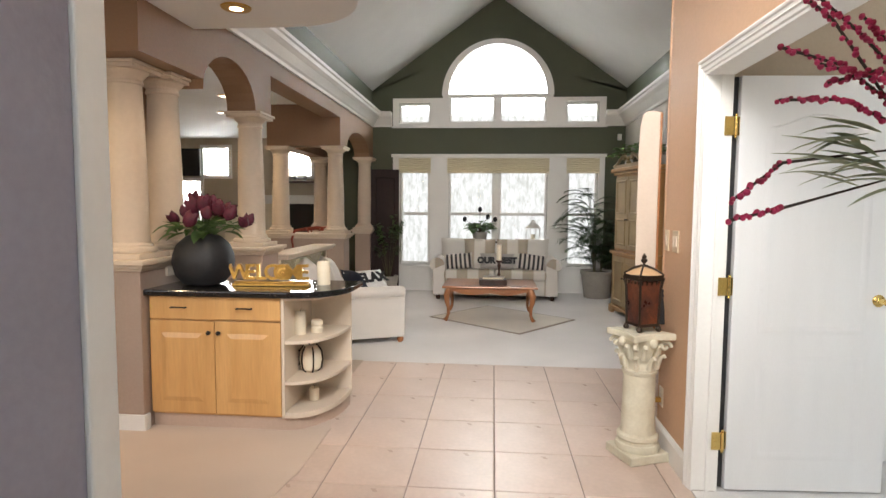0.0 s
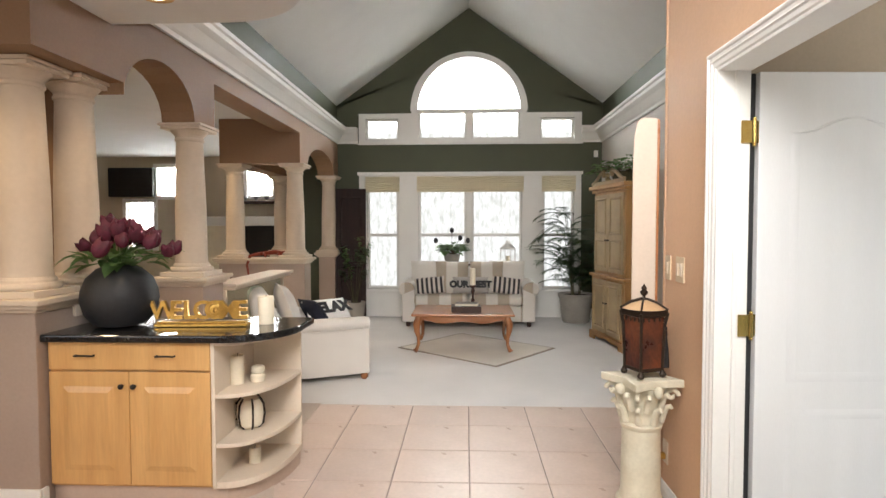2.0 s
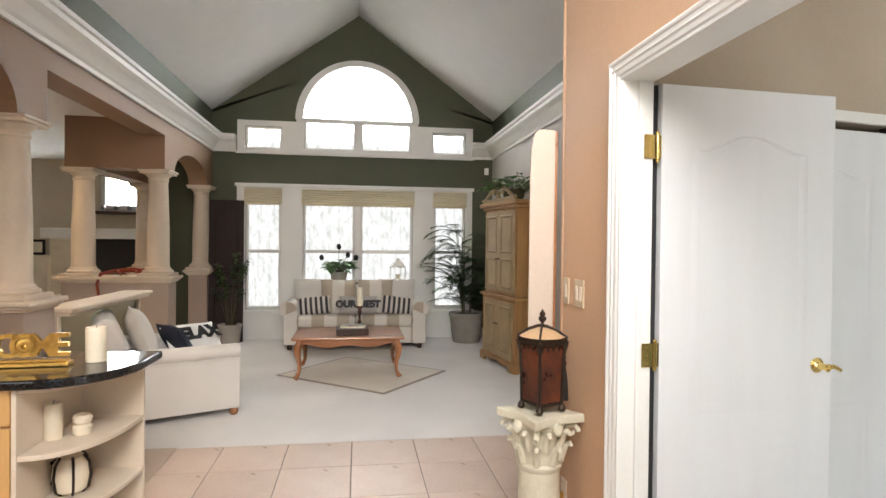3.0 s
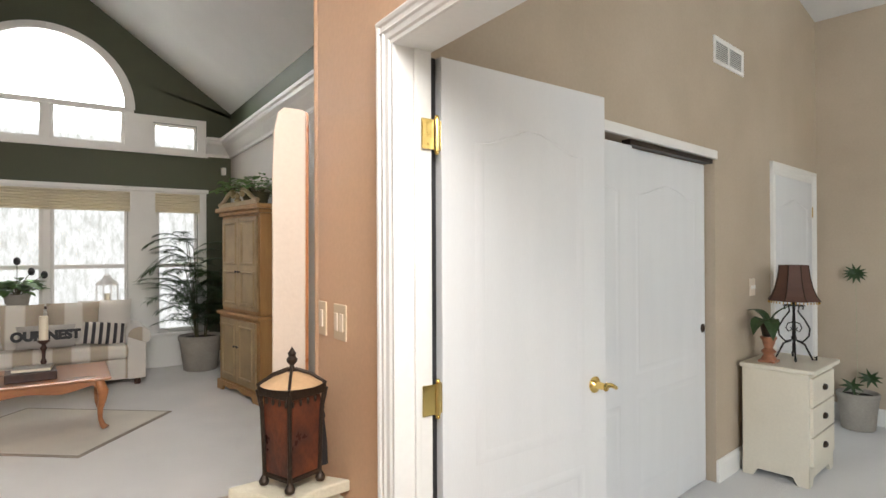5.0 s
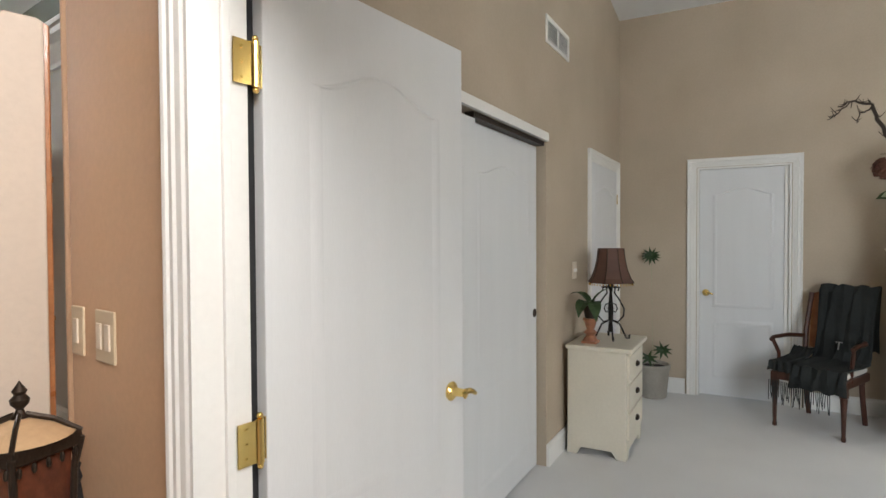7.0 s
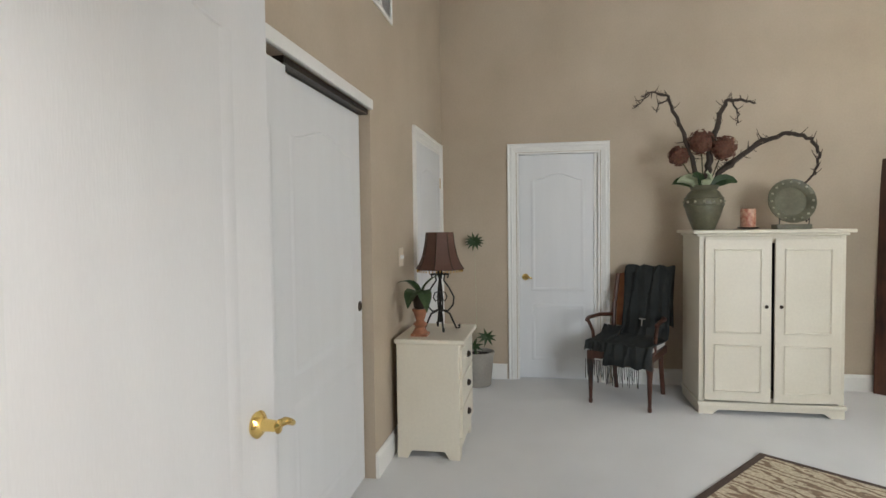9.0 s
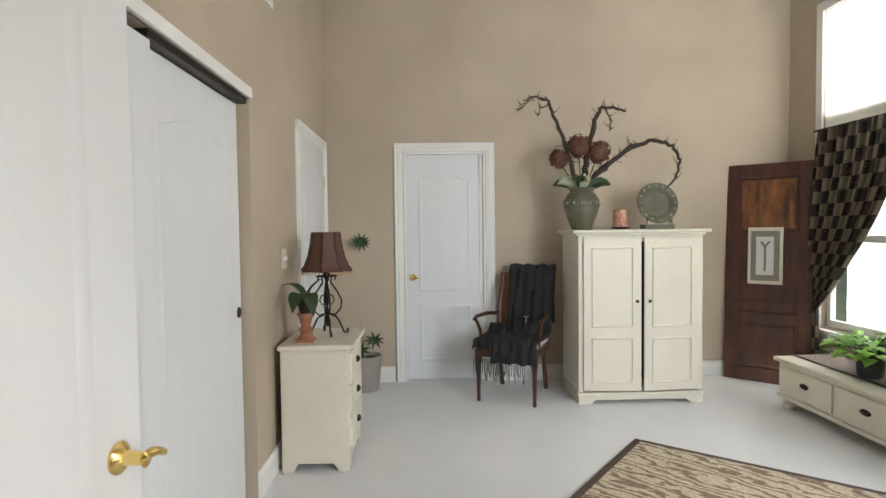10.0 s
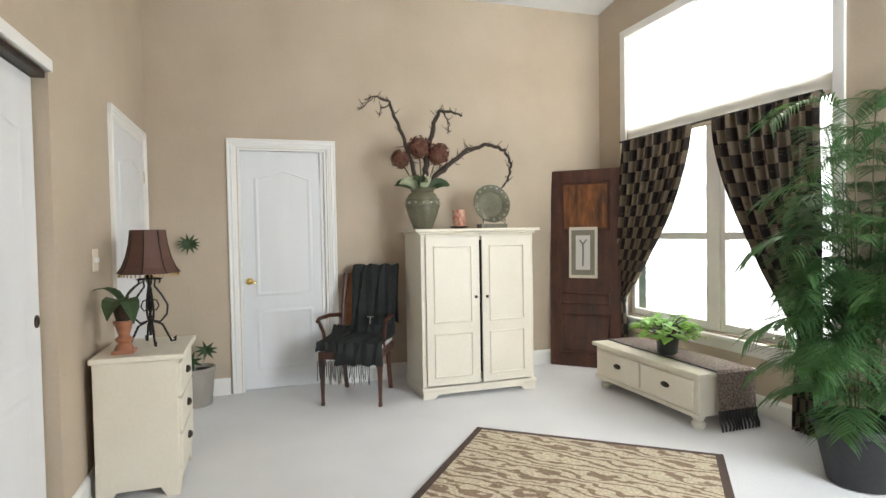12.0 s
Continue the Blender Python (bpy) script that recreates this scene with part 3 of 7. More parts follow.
# bedroom walls
bw = Shape()
CLO = (2.9, 4.885)
plates(bw, "y", VS, VS + 0.12, 2.45, UB + 0.12, -0.02, 4.35, [(CLO[0], CLO[1], -0.02, 2.03)])
fixed(bw.make("wall_bedroom_closet", SUEDE, at=BED), "mottled tan suede-finish wall", "wall")
fixed(Shape().box(3.0, UB + 0.12, VS + 0.45, VS + 0.5, -0.02, 3.9).make("wall_closet_inside", SUEDE, at=BED), "tan wall inside the closet", "wall")
fixed(plates(Shape(), "x", UB, UB + 0.12, VW - 0.12, VS, -0.02, 3.62, [(1.7145, 2.4395, -0.02, 2.045)]).make("wall_bedroom_far", SUEDE, at=BED), "mottled tan suede-finish wall", "wall")
ww = Shape()
WIN = (4.58, 6.60, 0.52, 3.10)
plates(ww, "y", VW - 0.12, VW, 1.5, UB, -0.02, 4.4, [WIN])
fixed(ww.make("wall_bedroom_window", SUEDE, at=BED), "mottled tan wall around the tall window", "wall")
# The near wall's opening is made up, to hold the bedroom's fill lamp.
fixed(plates(Shape(), "x", 1.5, 1.62, VW, 0.68, -0.02, 4.4, [(-0.87, 0.57, 0.7, 2.5)]).make("wall_bedroom_near", SUEDE, at=BED), "mottled tan wall", "wall")
for x0, x1 in ((CLO[1], 5.86), (7.0, UB)):
    fixed(Shape().prism([(VS - a, b) for a, b in BASE], x0, x1, "x").make("baseboard_closet_wall", WHITE, at=BED), "white painted baseboard", "baseboard")
for v0, v1 in ((2.535, VS), (VW, 1.618)):
    fixed(Shape().prism([(UB - a, b) for a, b in BASE], v0, v1, "y").make("baseboard_far_wall", WHITE, at=BED), "white painted baseboard", "baseboard")
fixed(Shape().prism([(VW + a, b) for a, b in BASE], 1.62, UB, "x").make("baseboard_window_wall", WHITE, at=BED), "white painted baseboard", "baseboard")
back2 = Shape().box(2.5, 8.0, VW - 1.3, VW - 1.28, -0.24, 4.2).make("backdrop_garden", daylight("overcast_garden", 50.0, (0.9, 3.0), 2.2, 3.4), at=BED)
fixed(back2, "bright overcast garden with a pale lawn", "backdrop")

# ---- makers shared by both rooms ----
def ridge(shape, outline, width, height, place):
    """A raised molding line along a closed outline; place turns (a, b, out) into a point."""
    n = len(outline)
    cx, cy = sum(p[0] for p in outline) / n, sum(p[1] for p in outline) / n
    hx, hy = max(abs(p[0] - cx) for p in outline), max(abs(p[1] - cy) for p in outline)
    loops = []
    for k, out in ((0.0, 0.0), (0.35, height), (0.65, height), (1.0, 0.0)):
        loops.append([place(cx + (a - cx) * (1 - k * width / hx), cy + (b - cy) * (1 - k * width / hy), out) for a, b in outline])
    v = [p for l in loops for p in l]
    f = [(k * n + i, k * n + (i + 1) % n, (k + 1) * n + (i + 1) % n, (k + 1) * n + i) for k in range(3) for i in range(n)]
    return shape.add(v, f)


def rect(a0, a1, b0, b1):
    return [(a0, b0), (a1, b0), (a1, b1), (a0, b1)]


def arched(a0, a1, b0, b1, rise, n=14):
    """A panel outline with a cathedral top."""
    top = [(a1 + (a0 - a1) * k / n, b1 + rise * (0.5 - 0.5 * math.cos(2 * math.pi * k / n))) for k in range(n + 1)]
    return [(a0, b0), (a1, b0)] + top


def door_leaf(parent, w, h, both=True, thick=0.035):
    """A two-panel molded door; hinged at x 0, face towards -y."""
    s = Shape().box(0, w, 0, thick, 0.012, h).make("leaf", DOORW, parent, bevel=0.003)
    m = 0.125
    for out, y in ((-1, 0.0), (1, thick)) if both else ((-1, 0.0),):
        mold = Shape()
        for o in (arched(m, w - m, 0.80, h - 0.24, 0.065), rect(m, w - m, 0.17, 0.69)):
            ridge(mold, o, 0.04, 0.0035, lambda a, b, d, y=y, out=out: (a, y + out * d, b))
        mold.make("panel_molding", DOORW, parent, smooth=True)


def lever(parent, x, z, y=-0.0, flip=1):
    lv = Shape().lathe([(0.028, 0), (0.030, 0.006), (0.024, 0.012), (0.014, 0.018), (0.012, 0.05), (0.016, 0.055), (0.0, 0.06)], 18, m=pose(x, y, z, 90)).make("rose", BRASS, parent, "polished brass rose", smooth=True)
    Shape().tube([(x, y - 0.045, z), (x + flip * 0.025, y - 0.055, z + 0.004), (x + flip * 0.042, y - 0.055, z - 0.003), (x + flip * 0.060, y - 0.052, z - 0.012)], 0.010, 10, taper=0.7).make("lever", BRASS, parent, "polished brass lever handle", smooth=True)


def leaf_points(base, direction, length, droop, n=5):
    p, d = Vector(base), Vector(direction).normalized()
    out = [p.copy()]
    for k in range(n):
        p = p + d * (length / n)
        d = (d + Vector((0, 0, -droop / n))).normalized()
        out.append(p.copy())
    return out


def words(text, size, material, parent, m, depth=0.004, name="lettering", bold=0.0):
    c = bpy.data.curves.new(name, "FONT")
    c.body, c.size, c.extrude, c.align_x, c.align_y = text, size, depth, "CENTER", "CENTER"
    c.offset = bold * size
    o = bpy.data.objects.new(name, c)
    me = bpy.data.meshes.new_from_object(o)
    bpy.data.objects.remove(o)
    me.materials.append(material)
    ob = new(name, me)
    ob.parent = parent
    ob.matrix_basis = m
    return ob


def cushion(name, parent, w, h, t, material, m, label="", puff=0.5):
    """A stuffed cushion standing in its own x-z plane."""
    n = 10
    v, f = [], []
    for side in (-1, 1):
        for j in range(n + 1):
            for i in range(n + 1):
                a, b = 2 * i / n - 1, 2 * j / n - 1
                swell = ((1 - abs(a) ** 2.6) * (1 - abs(b) ** 2.6)) ** 0.5
                pull = 1 - 0.07 * (1 - abs(a) ** 2) * abs(b) ** 3 - 0.0
                pull2 = 1 - 0.07 * (1 - abs(b) ** 2) * abs(a) ** 3
                v.append((a * w / 2 * pull2, side * t / 2 * swell, b * h / 2 * pull + 0.006 * math.sin(3 * a + 2 * b)))
    q = (n + 1) ** 2
    for s in (0, q):
        for j in range(n):
            for i in range(n):
                k = s + j * (n + 1) + i
                f.append((k, k + 1, k + n + 2, k + n + 1))
    return Shape().add(v, f).make(name, material, parent, label, smooth=True, at=m)


def candle(label, m, r, h, material=WAX):
    c = thing("pillar_candle", label, "candle", m)
    Shape().lathe([(r * 0.98, 0), (r, 0.006), (r, h - 0.008), (r * 0.93, h), (r * 0.7, h - 0.006), (0.003, h - 0.01)], 24).make("wax", material, c, smooth=True)
    Shape().tube([(0, 0, h - 0.012), (0.001, 0, h), (0.004, 0, h + 0.012)], 0.0015, 6).make("wick", BLACK, c)
    return c


def plant_pot(parent, r, h, material, rim=0.03, foot=0.72, soil=True):
    Shape().lathe([(r * foot, 0), (r * foot + 0.01, 0.01), (r * 0.94, h - rim), (r * 0.97, h - rim), (r, h - rim + 0.008), (r, h - 0.005), (r * 0.97, h), (r * 0.9, h), (r * 0.87, h - 0.04), (0.01, h - 0.045)], 28).make("pot", material, parent, smooth=True)
    if soil:
        Shape().lathe([(r * 0.865, h - 0.05), (r * 0.8, h - 0.03), (0.01, h - 0.025)], 20).make("soil", SOIL, parent)


def palm(parent, seed, height, spread, stems, fronds, z0, leaf=LEAFD, stem=STEM, leaflet=0.17, wide=0.011, droop=(1.1, 2.1), low=0.10, rise=(0.25, 1.0), cane=0.008):
    """An areca or bamboo palm: thin canes and feathered, drooping fronds."""
    rnd = random.Random(seed)
    leaves = []
    for s in range(stems):
        a = rnd.uniform(0, 2 * math.pi)
        lean = rnd.uniform(0.03, 0.16)
        hgt = height * rnd.uniform(0.45, 0.92)
        base = Vector((0.06 * math.cos(a), 0.06 * math.sin(a), z0))
        pts = [base + Vector((lean * math.cos(a) * (k / 6) ** 1.5, lean * math.sin(a) * (k / 6) ** 1.5, hgt * k / 6)) for k in range(7)]
        Shape().tube(pts, cane, 7, taper=0.6).make("cane", stem, parent, smooth=True)
        for q in range(fronds):
            k = rnd.uniform(low, 1.0)
            p = pts[0].lerp(pts[-1], k) if q else pts[-1]
            fa = a + rnd.uniform(-2.2, 2.2)
            up = rnd.uniform(*rise)
            length = spread * rnd.uniform(0.55, 1.1)
            path = leaf_points(p, (math.cos(fa), math.sin(fa), up), length, rnd.uniform(*droop), 9)
            leaves.append(path)
    for path in leaves:
        fr = Shape()
        fr.tube(path, 0.0035, 5, taper=0.4)
        for k in range(2, len(path)):
            for half in (0, 0.33, 0.67):
                if k == len(path) - 1 and half:
                    continue
                p = path[k].lerp(path[min(k + 1, len(path) - 1)], half)
                d = (path[min(k + 1, len(path) - 1)] - path[k - 1]).normalized()
                side = d.cross(Vector((0, 0, 1))).normalized()
                taper = 1.0 - 0.55 * abs((k + half) / (len(path) - 1) - 0.45)
                for sg in (-1, 1):
                    ll = leaflet * taper * rnd.uniform(0.85, 1.15)
                    q = leaf_points(p, side * sg * 0.9 + d * 0.75 + Vector((0, 0, 0.12)), ll, rnd.uniform(0.5, 1.2), 4)
                    fr.strip(q, [wide * 0.4, wide, wide, wide * 0.55, 0.001], (0, 0, 1))
        fr.make("frond", leaf, parent)


def bushy(parent, seed, n, radius, z0, material, size, height, trail=0.0, name="foliage"):
    """Small leaves on thin stems, spilling over a pot's rim."""
    rnd = random.Random(seed)
    st, lv = Shape(), Shape()
    for k in range(n):
        a = rnd.uniform(0, 2 * math.pi)
        r = radius * math.sqrt(rnd.uniform(0.05, 1))
        top = Vector((r * math.cos(a), r * math.sin(a), z0 + height * rnd.uniform(0.25, 1) * (1.1 - (r / radius) ** 2 * (0.5 + trail))))
        st.tube([(0.2 * r * math.cos(a), 0.2 * r * math.sin(a), z0 - 0.02), (0.6 * top.x, 0.6 * top.y, z0 + 0.6 * (top.z - z0) + 0.02), tuple(top)], 0.0018, 5)
        s = size * rnd.uniform(0.6, 1.2)
        b = a + rnd.uniform(-1, 1)
        q = leaf_points(top, (math.cos(b), math.sin(b), rnd.uniform(-0.2, 0.5)), s, rnd.uniform(0.3, 1.0), 4)
        lv.strip(q, [s * 0.1, s * 0.36, s * 0.40, s * 0.22, 0.001], (0, 0, 1))
    st.make("stems", STEM, parent)
    lv.make(name, material, parent)


def column(label, x, y, z0, z1, r):
    """A Tuscan column: square plinth, rings, tapered shaft, capital."""
    c = thing("column", label, "column", pose(x, y, z0), group="colonnade columns")
    h = z1 - z0
    Shape().box(-r * 1.45, r * 1.45, -r * 1.45, r * 1.45, 0, 0.035).lathe([(r * 1.35, 0.035), (r * 1.4, 0.05), (r * 1.35, 0.066), (r * 1.18, 0.07), (r * 1.16, 0.085), (r * 1.05, 0.10)], 28).make("base", STONE, c, bevel=0.004)
    Shape().lathe([(r * 1.04, 0.10), (r, 0.14), (r * 0.98, h * 0.45), (r * 0.84, h - 0.14), (r * 0.84, h - 0.13)], 28).make("shaft", STONE, c, smooth=True)
    Shape().lathe([(r * 0.84, h - 0.13), (r * 0.92, h - 0.125), (r * 0.92, h - 0.11), (r * 0.86, h - 0.10), (r * 0.9, h - 0.085), (r * 1.15, h - 0.055), (r * 1.2, h - 0.045)], 28).box(-r * 1.3, r * 1.3, -r * 1.3, r * 1.3, h - 0.046, h - 0.022).box(-r * 1.42, r * 1.42, -r * 1.42, r * 1.42, h - 0.022, h - 0.001).make("capital", STONE, c, bevel=0.004)
    return c


# ---- foyer: bar ----
def half_wall(name, x0, x1, y0, y1, top, label):
    fixed(Shape().box(x0, x1, y0, y1, 0, top - 0.07).make(name, TAUPE, bevel=0.006), label, "half wall")
    cap = Shape().box(x0 - 0.02, x1 + 0.02, y0 - 0.02, y1 + 0.02, top - 0.07, top - 0.05).box(x0 - 0.04, x1 + 0.04, y0 - 0.04, y1 + 0.04, top - 0.05, top - 0.03).box(x0 - 0.06, x1 + 0.06, y0 - 0.06, y1 + 0.06, top - 0.03, top)
    fixed(cap.make("trim_cap", STONE, bevel=0.006), "cream stepped cap on the half wall", "wall cap")


TOP = 1.07
half_wall("wall_half_bar", -1.79, -1.43, 3.63, 4.30, TOP, "taupe plaster half wall at the end of the bar")
fixed(Shape().box(-1.805, -1.415, 3.612, 3.63, 0, 0.105).box(-1.43, -1.412, 3.63, 3.67, 0, 0.105).box(-1.81, -1.79, 3.63, 3.9, 0, 0.105).make("baseboard_half_wall", WHITE, bevel=0.004), "white painted baseboard", "baseboard")
half_wall("wall_half_column", -1.60, -1.26, 5.08, 5.44, TOP - 0.02, "taupe plaster pedestal wall under a column")
half_wall("wall_half_hall", -2.36, -1.28, 7.84, 8.12, TOP - 0.03, "tan plaster half wall between the columns")
half_wall("wall_half_end", -1.55, -1.30, 9.55, YE - 0.005, TOP - 0.04, "tan plaster half wall beside the window wall")
half_wall("wall_half_rear", -2.30, -2.04, 9.55, YE + 0.1, TOP - 0.04, "tan plaster half wall in the hall")
for x, y, z in ((-1.60, 3.80, TOP), (-1.56, 4.14, TOP), (-1.43, 5.26, TOP - 0.02), (-2.20, 7.98, TOP - 0.03), (-1.43, 7.98, TOP - 0.03), (-1.42, 9.70, TOP - 0.04), (-2.17, 9.70, TOP - 0.04)):
    column("cream plaster Tuscan column standing on a half wall", x, y, z, 2.283 if y < 5 else 2.213, 0.116)

cab = thing("bar_cabinet", "maple bar cabinet with raised-panel doors and dark knobs", "cabinet", pose(0, 0, 0))
CX0, CX1, CY0, CY1, CH = -1.42, -0.572, 3.69, 4.24, 0.845
Shape().box(CX0, CX1, CY0 + 0.022, CY1, 0.09, CH).make("body", MAPLE, cab)
Shape().box(CX0, CX1 + 0.02, CY0 + 0.03, CY1, 0, 0.09).prism([(CX1 + 0.02, CY1)] + [(CX1 + 0.02 + 0.27 * math.sin(radians(a)), CY1 - (CY1 - CY0 - 0.03) * math.cos(radians(a))) for a in range(0, 91, 9)], 0, 0.09).make("toe_base", surface("base_tile", (0.55, 0.42, 0.33), 0.5, vary=0.06), cab)


def raised_door(parent, name, x0, x1, z0, z1, y, material):
    d = Shape().box(x0, x1, y, y + 0.02, z0, z1).make(name, material, parent, bevel=0.003)
    p = Shape()
    ridge(p, rect(x0 + 0.055, x1 - 0.055, z0 + 0.055, z1 - 0.055), 0.012, -0.006, lambda a, b, k: (a, y - k, b))
    i0, i1, j0, j1 = x0 + 0.075, x1 - 0.075, z0 + 0.075, z1 - 0.075
    p.add([(i0, y - 0.001, j0), (i1, y - 0.001, j0), (i1, y - 0.001, j1), (i0, y - 0.001, j1), (i0 + 0.03, y - 0.009, j0 + 0.03), (i1 - 0.03, y - 0.009, j0 + 0.03), (i1 - 0.03, y - 0.009, j1 - 0.03), (i0 + 0.03, y - 0.009, j1 - 0.03)], [(0, 1, 5, 4), (1, 2, 6, 5), (2, 3, 7, 6), (3, 0, 4, 7), (4, 5, 6, 7)])
    p.make("raised_panel", material, d)
    return d


def knob(parent, x, y, z, r=0.014, material=IRON):
    Shape().lathe([(r * 0.5, 0), (r * 0.4, 0.012), (r, 0.018), (r * 0.9, 0.026), (0.001, 0.029)], 14, m=pose(x, y, z, 90)).make("knob", material, parent, "dark round knob", smooth=True)


drawer = Shape().box(CX0 + 0.004, CX1 - 0.004, CY0, CY0 + 0.02, 0.70, CH - 0.004).make("drawer_front", MAPLE, cab, bevel=0.004)
for x in (-1.22, -0.80):
    Shape().tube([(x - 0.045, CY0, 0.775), (x - 0.045, CY0 - 0.022, 0.775), (x - 0.02, CY0 - 0.027, 0.778), (x + 0.02, CY0 - 0.027, 0.778), (x + 0.045, CY0 - 0.022, 0.775), (x + 0.045, CY0, 0.775)], 0.005, 8).make("pull", IRON, drawer, "dark bar pull", smooth=True)
XM = (CX0 + CX1) / 2
for x0, x1, kx in ((CX0 + 0.004, XM - 0.002, XM - 0.032), (XM + 0.002, CX1 - 0.004, XM + 0.032)):
    d = raised_door(cab, "door", x0, x1, 0.105, 0.69, CY0, MAPLE)
    knob(d, kx, CY0, 0.62)

end_unit = thing("corner_shelf_unit", "cream quarter-round open shelf unit at the bar's end", "shelf unit", pose(0, 0, 0))
Shape().box(CX1 + 0.001, CX1 + 0.02, CY0 + 0.0, CY1, 0.09, CH).make("back_panel", SHELFW, end_unit, bevel=0.002)
Shape().box(CX1 + 0.0205, CX1 + 0.305, CY1 - 0.02, CY1, 0.09, CH).make("back_panel", SHELFW, end_unit, bevel=0.002)
SX, SY = CX1 + 0.02, CY1 - 0.02


def round_shelf(z, t, out=0.0):
    o = [(SX, SY), (SX, CY0 + 0.005 - out)] + [(SX + (0.285 + out) * math.sin(radians(a)) ** 0.85, SY - (SY - CY0 - 0.005 + out) * math.cos(radians(a)) ** 0.85) for a in range(8, 90, 8)] + [(SX + 0.285 + out, SY)]
    return Shape().prism(o, z, z + t)


for z, t in ((0.09, 0.035), (0.30, 0.022), (0.555, 0.022), (0.825, 0.02)):
    round_shelf(z, t).make("shelf", SHELFW, end_unit, bevel=0.003)
o = [(CX0 - 0.02, CY1 + 0.02), (CX0 - 0.02, CY0 - 0.035), (CX1 + 0.05, CY0 - 0.035)] + [(CX1 + 0.05 + 0.33 * math.sin(radians(a)), CY0 + 0.32 - 0.355 * math.cos(radians(a))) for a in range(8, 91, 8)] + [(CX1 + 0.38, CY1 + 0.02)]
counter = Shape().prism(o, CH + 0.001, CH + 0.04).make("countertop", GRANITE, bevel=0.01, segments=3)
tagged(counter, "polished black granite countertop with a rounded end", "countertop")
CT = CH + 0.041
fixed(Shape().box(-1.43, -1.415, 3.9, 3.98, 0.94, 1.02).make("trim_outlet", SHELFW), "cream outlet plate on the half wall", "outlet")

vase = thing("round_vase", "matte black spherical vase holding burgundy tulips", "vase", pose(-1.18, 3.93, CT))
Shape().lathe([(0.07, 0), (0.13, 0.012), (0.175, 0.07), (0.195, 0.15), (0.19, 0.20), (0.165, 0.265), (0.11, 0.318), (0.06, 0.335), (0.055, 0.33), (0.05, 0.28), (0.002, 0.27)], 36).make("bowl", BLACK, vase, smooth=True)
TULIP = surface("burgundy_petal", (0.085, 0.004, 0.02), 0.65, vary=0.35, scale=20, bump=0.05)
rnd = random.Random(4)
for k in range(22):
    a, rr = rnd.uniform(0, 2 * math.pi), rnd.uniform(0.02, 0.25)
    if k in (15, 16):
        a, rr = -0.15 + 0.3 * (k - 15), 0.27
    tip = Vector((rr * math.cos(a) * 1.1, rr * math.sin(a) * 0.7, 0.335 + (0.20 - rr * 0.55) * rnd.uniform(0.75, 1.1)))
    bloom = Shape()
    bloom.tube([(0.02 * math.cos(a), 0.02 * math.sin(a), 0.30), tuple(tip * 0.6 + Vector((0, 0, 0.16))), tuple(tip)], 0.004, 6)
    fm = Matrix.Translation(tip) @ pose(0, 0, 0, rnd.uniform(-35, 35), rnd.uniform(-35, 35) + 90 * rr * math.cos(a), 0)
    bl = Shape()
    cup = [(0.006, 0.0), (0.024, 0.012), (0.034, 0.034), (0.034, 0.056), (0.025, 0.078), (0.017, 0.070), (0.002, 0.045)]
    size = rnd.uniform(0.95, 1.35)
    vv = []
    for row, (r_, z_) in enumerate(cup):
        for i in range(18):
            b_ = 2 * math.pi * i / 18
            lobe = math.cos(3 * b_ + 0.6 * row)
            vv.append(fm @ Vector((size * r_ * (1 + 0.10 * lobe) * math.cos(b_), size * r_ * (1 + 0.10 * lobe) * math.sin(b_), size * (z_ + (0.009 * lobe if row in (3, 4) else 0)))))
    ff = [(r_ * 18 + i, r_ * 18 + (i + 1) % 18, (r_ + 1) * 18 + (i + 1) % 18, (r_ + 1) * 18 + i) for r_ in range(6) for i in range(18)]
    bl.add(vv, ff)
    bloom.make("stem", LEAF, vase)
    bl.make("tulip", TULIP, vase, "burgundy tulip bloom", smooth=True)
lv = Shape()
for k in range(46):
    a = rnd.uniform(0, 2 * math.pi)
    z = 0.33 + rnd.uniform(0, 0.07)
    s = rnd.uniform(0.09, 0.16)
    st = rnd.uniform(0.04, 0.20)
    q = leaf_points((st * math.cos(a), st * math.sin(a) * 0.7, z), (math.cos(a), math.sin(a), rnd.uniform(-0.3, 0.6)), s, rnd.uniform(0.3, 1.2), 4)
    lv.strip(q, [s * 0.08, s * 0.24, s * 0.26, s * 0.15, 0.001], (0, 0, 1))
lv.make("foliage", LEAF, vase)

GOLD = surface("antique_gold", (0.62, 0.38, 0.10), 0.3, metal=0.9, vary=0.25, grain=50, bump=0.2)
sign = thing("welcome_sign", "gold metal tabletop sign spelling WELCOME", "sign", pose(-0.72, 3.93, CT, 0, 0, 4))
Shape().box(-0.25, 0.25, -0.035, 0.035, 0, 0.018).box(-0.24, 0.24, -0.025, 0.025, 0.018, 0.03).make("base", GOLD, sign, bevel=0.004)
for k, ch in enumerate("WELCOME"):
    x = -0.21 + 0.07 * k
    words(ch, 0.14, GOLD, sign, pose(x, 0, 0.085, 90), 0.012, "letter", 0.02)
    if ch == "O":
        Shape().lathe([(0.035, 0), (0.04, 0.008), (0.03, 0.014), (0.012, 0.012), (0.002, 0.02)], 18, m=pose(x, 0.005, 0.085, 90)).make("medallion", GOLD, sign, smooth=True)
candle("ivory pillar candle on the granite countertop", pose(-0.40, 4.02, CT), 0.043, 0.155)
candle("tall ivory pillar candle on a cream shelf", pose(-0.52, 3.90, 0.578), 0.036, 0.155)
sq = thing("votive_candle", "squat cream votive with a woven band", "candle", pose(-0.43, 3.96, 0.578))
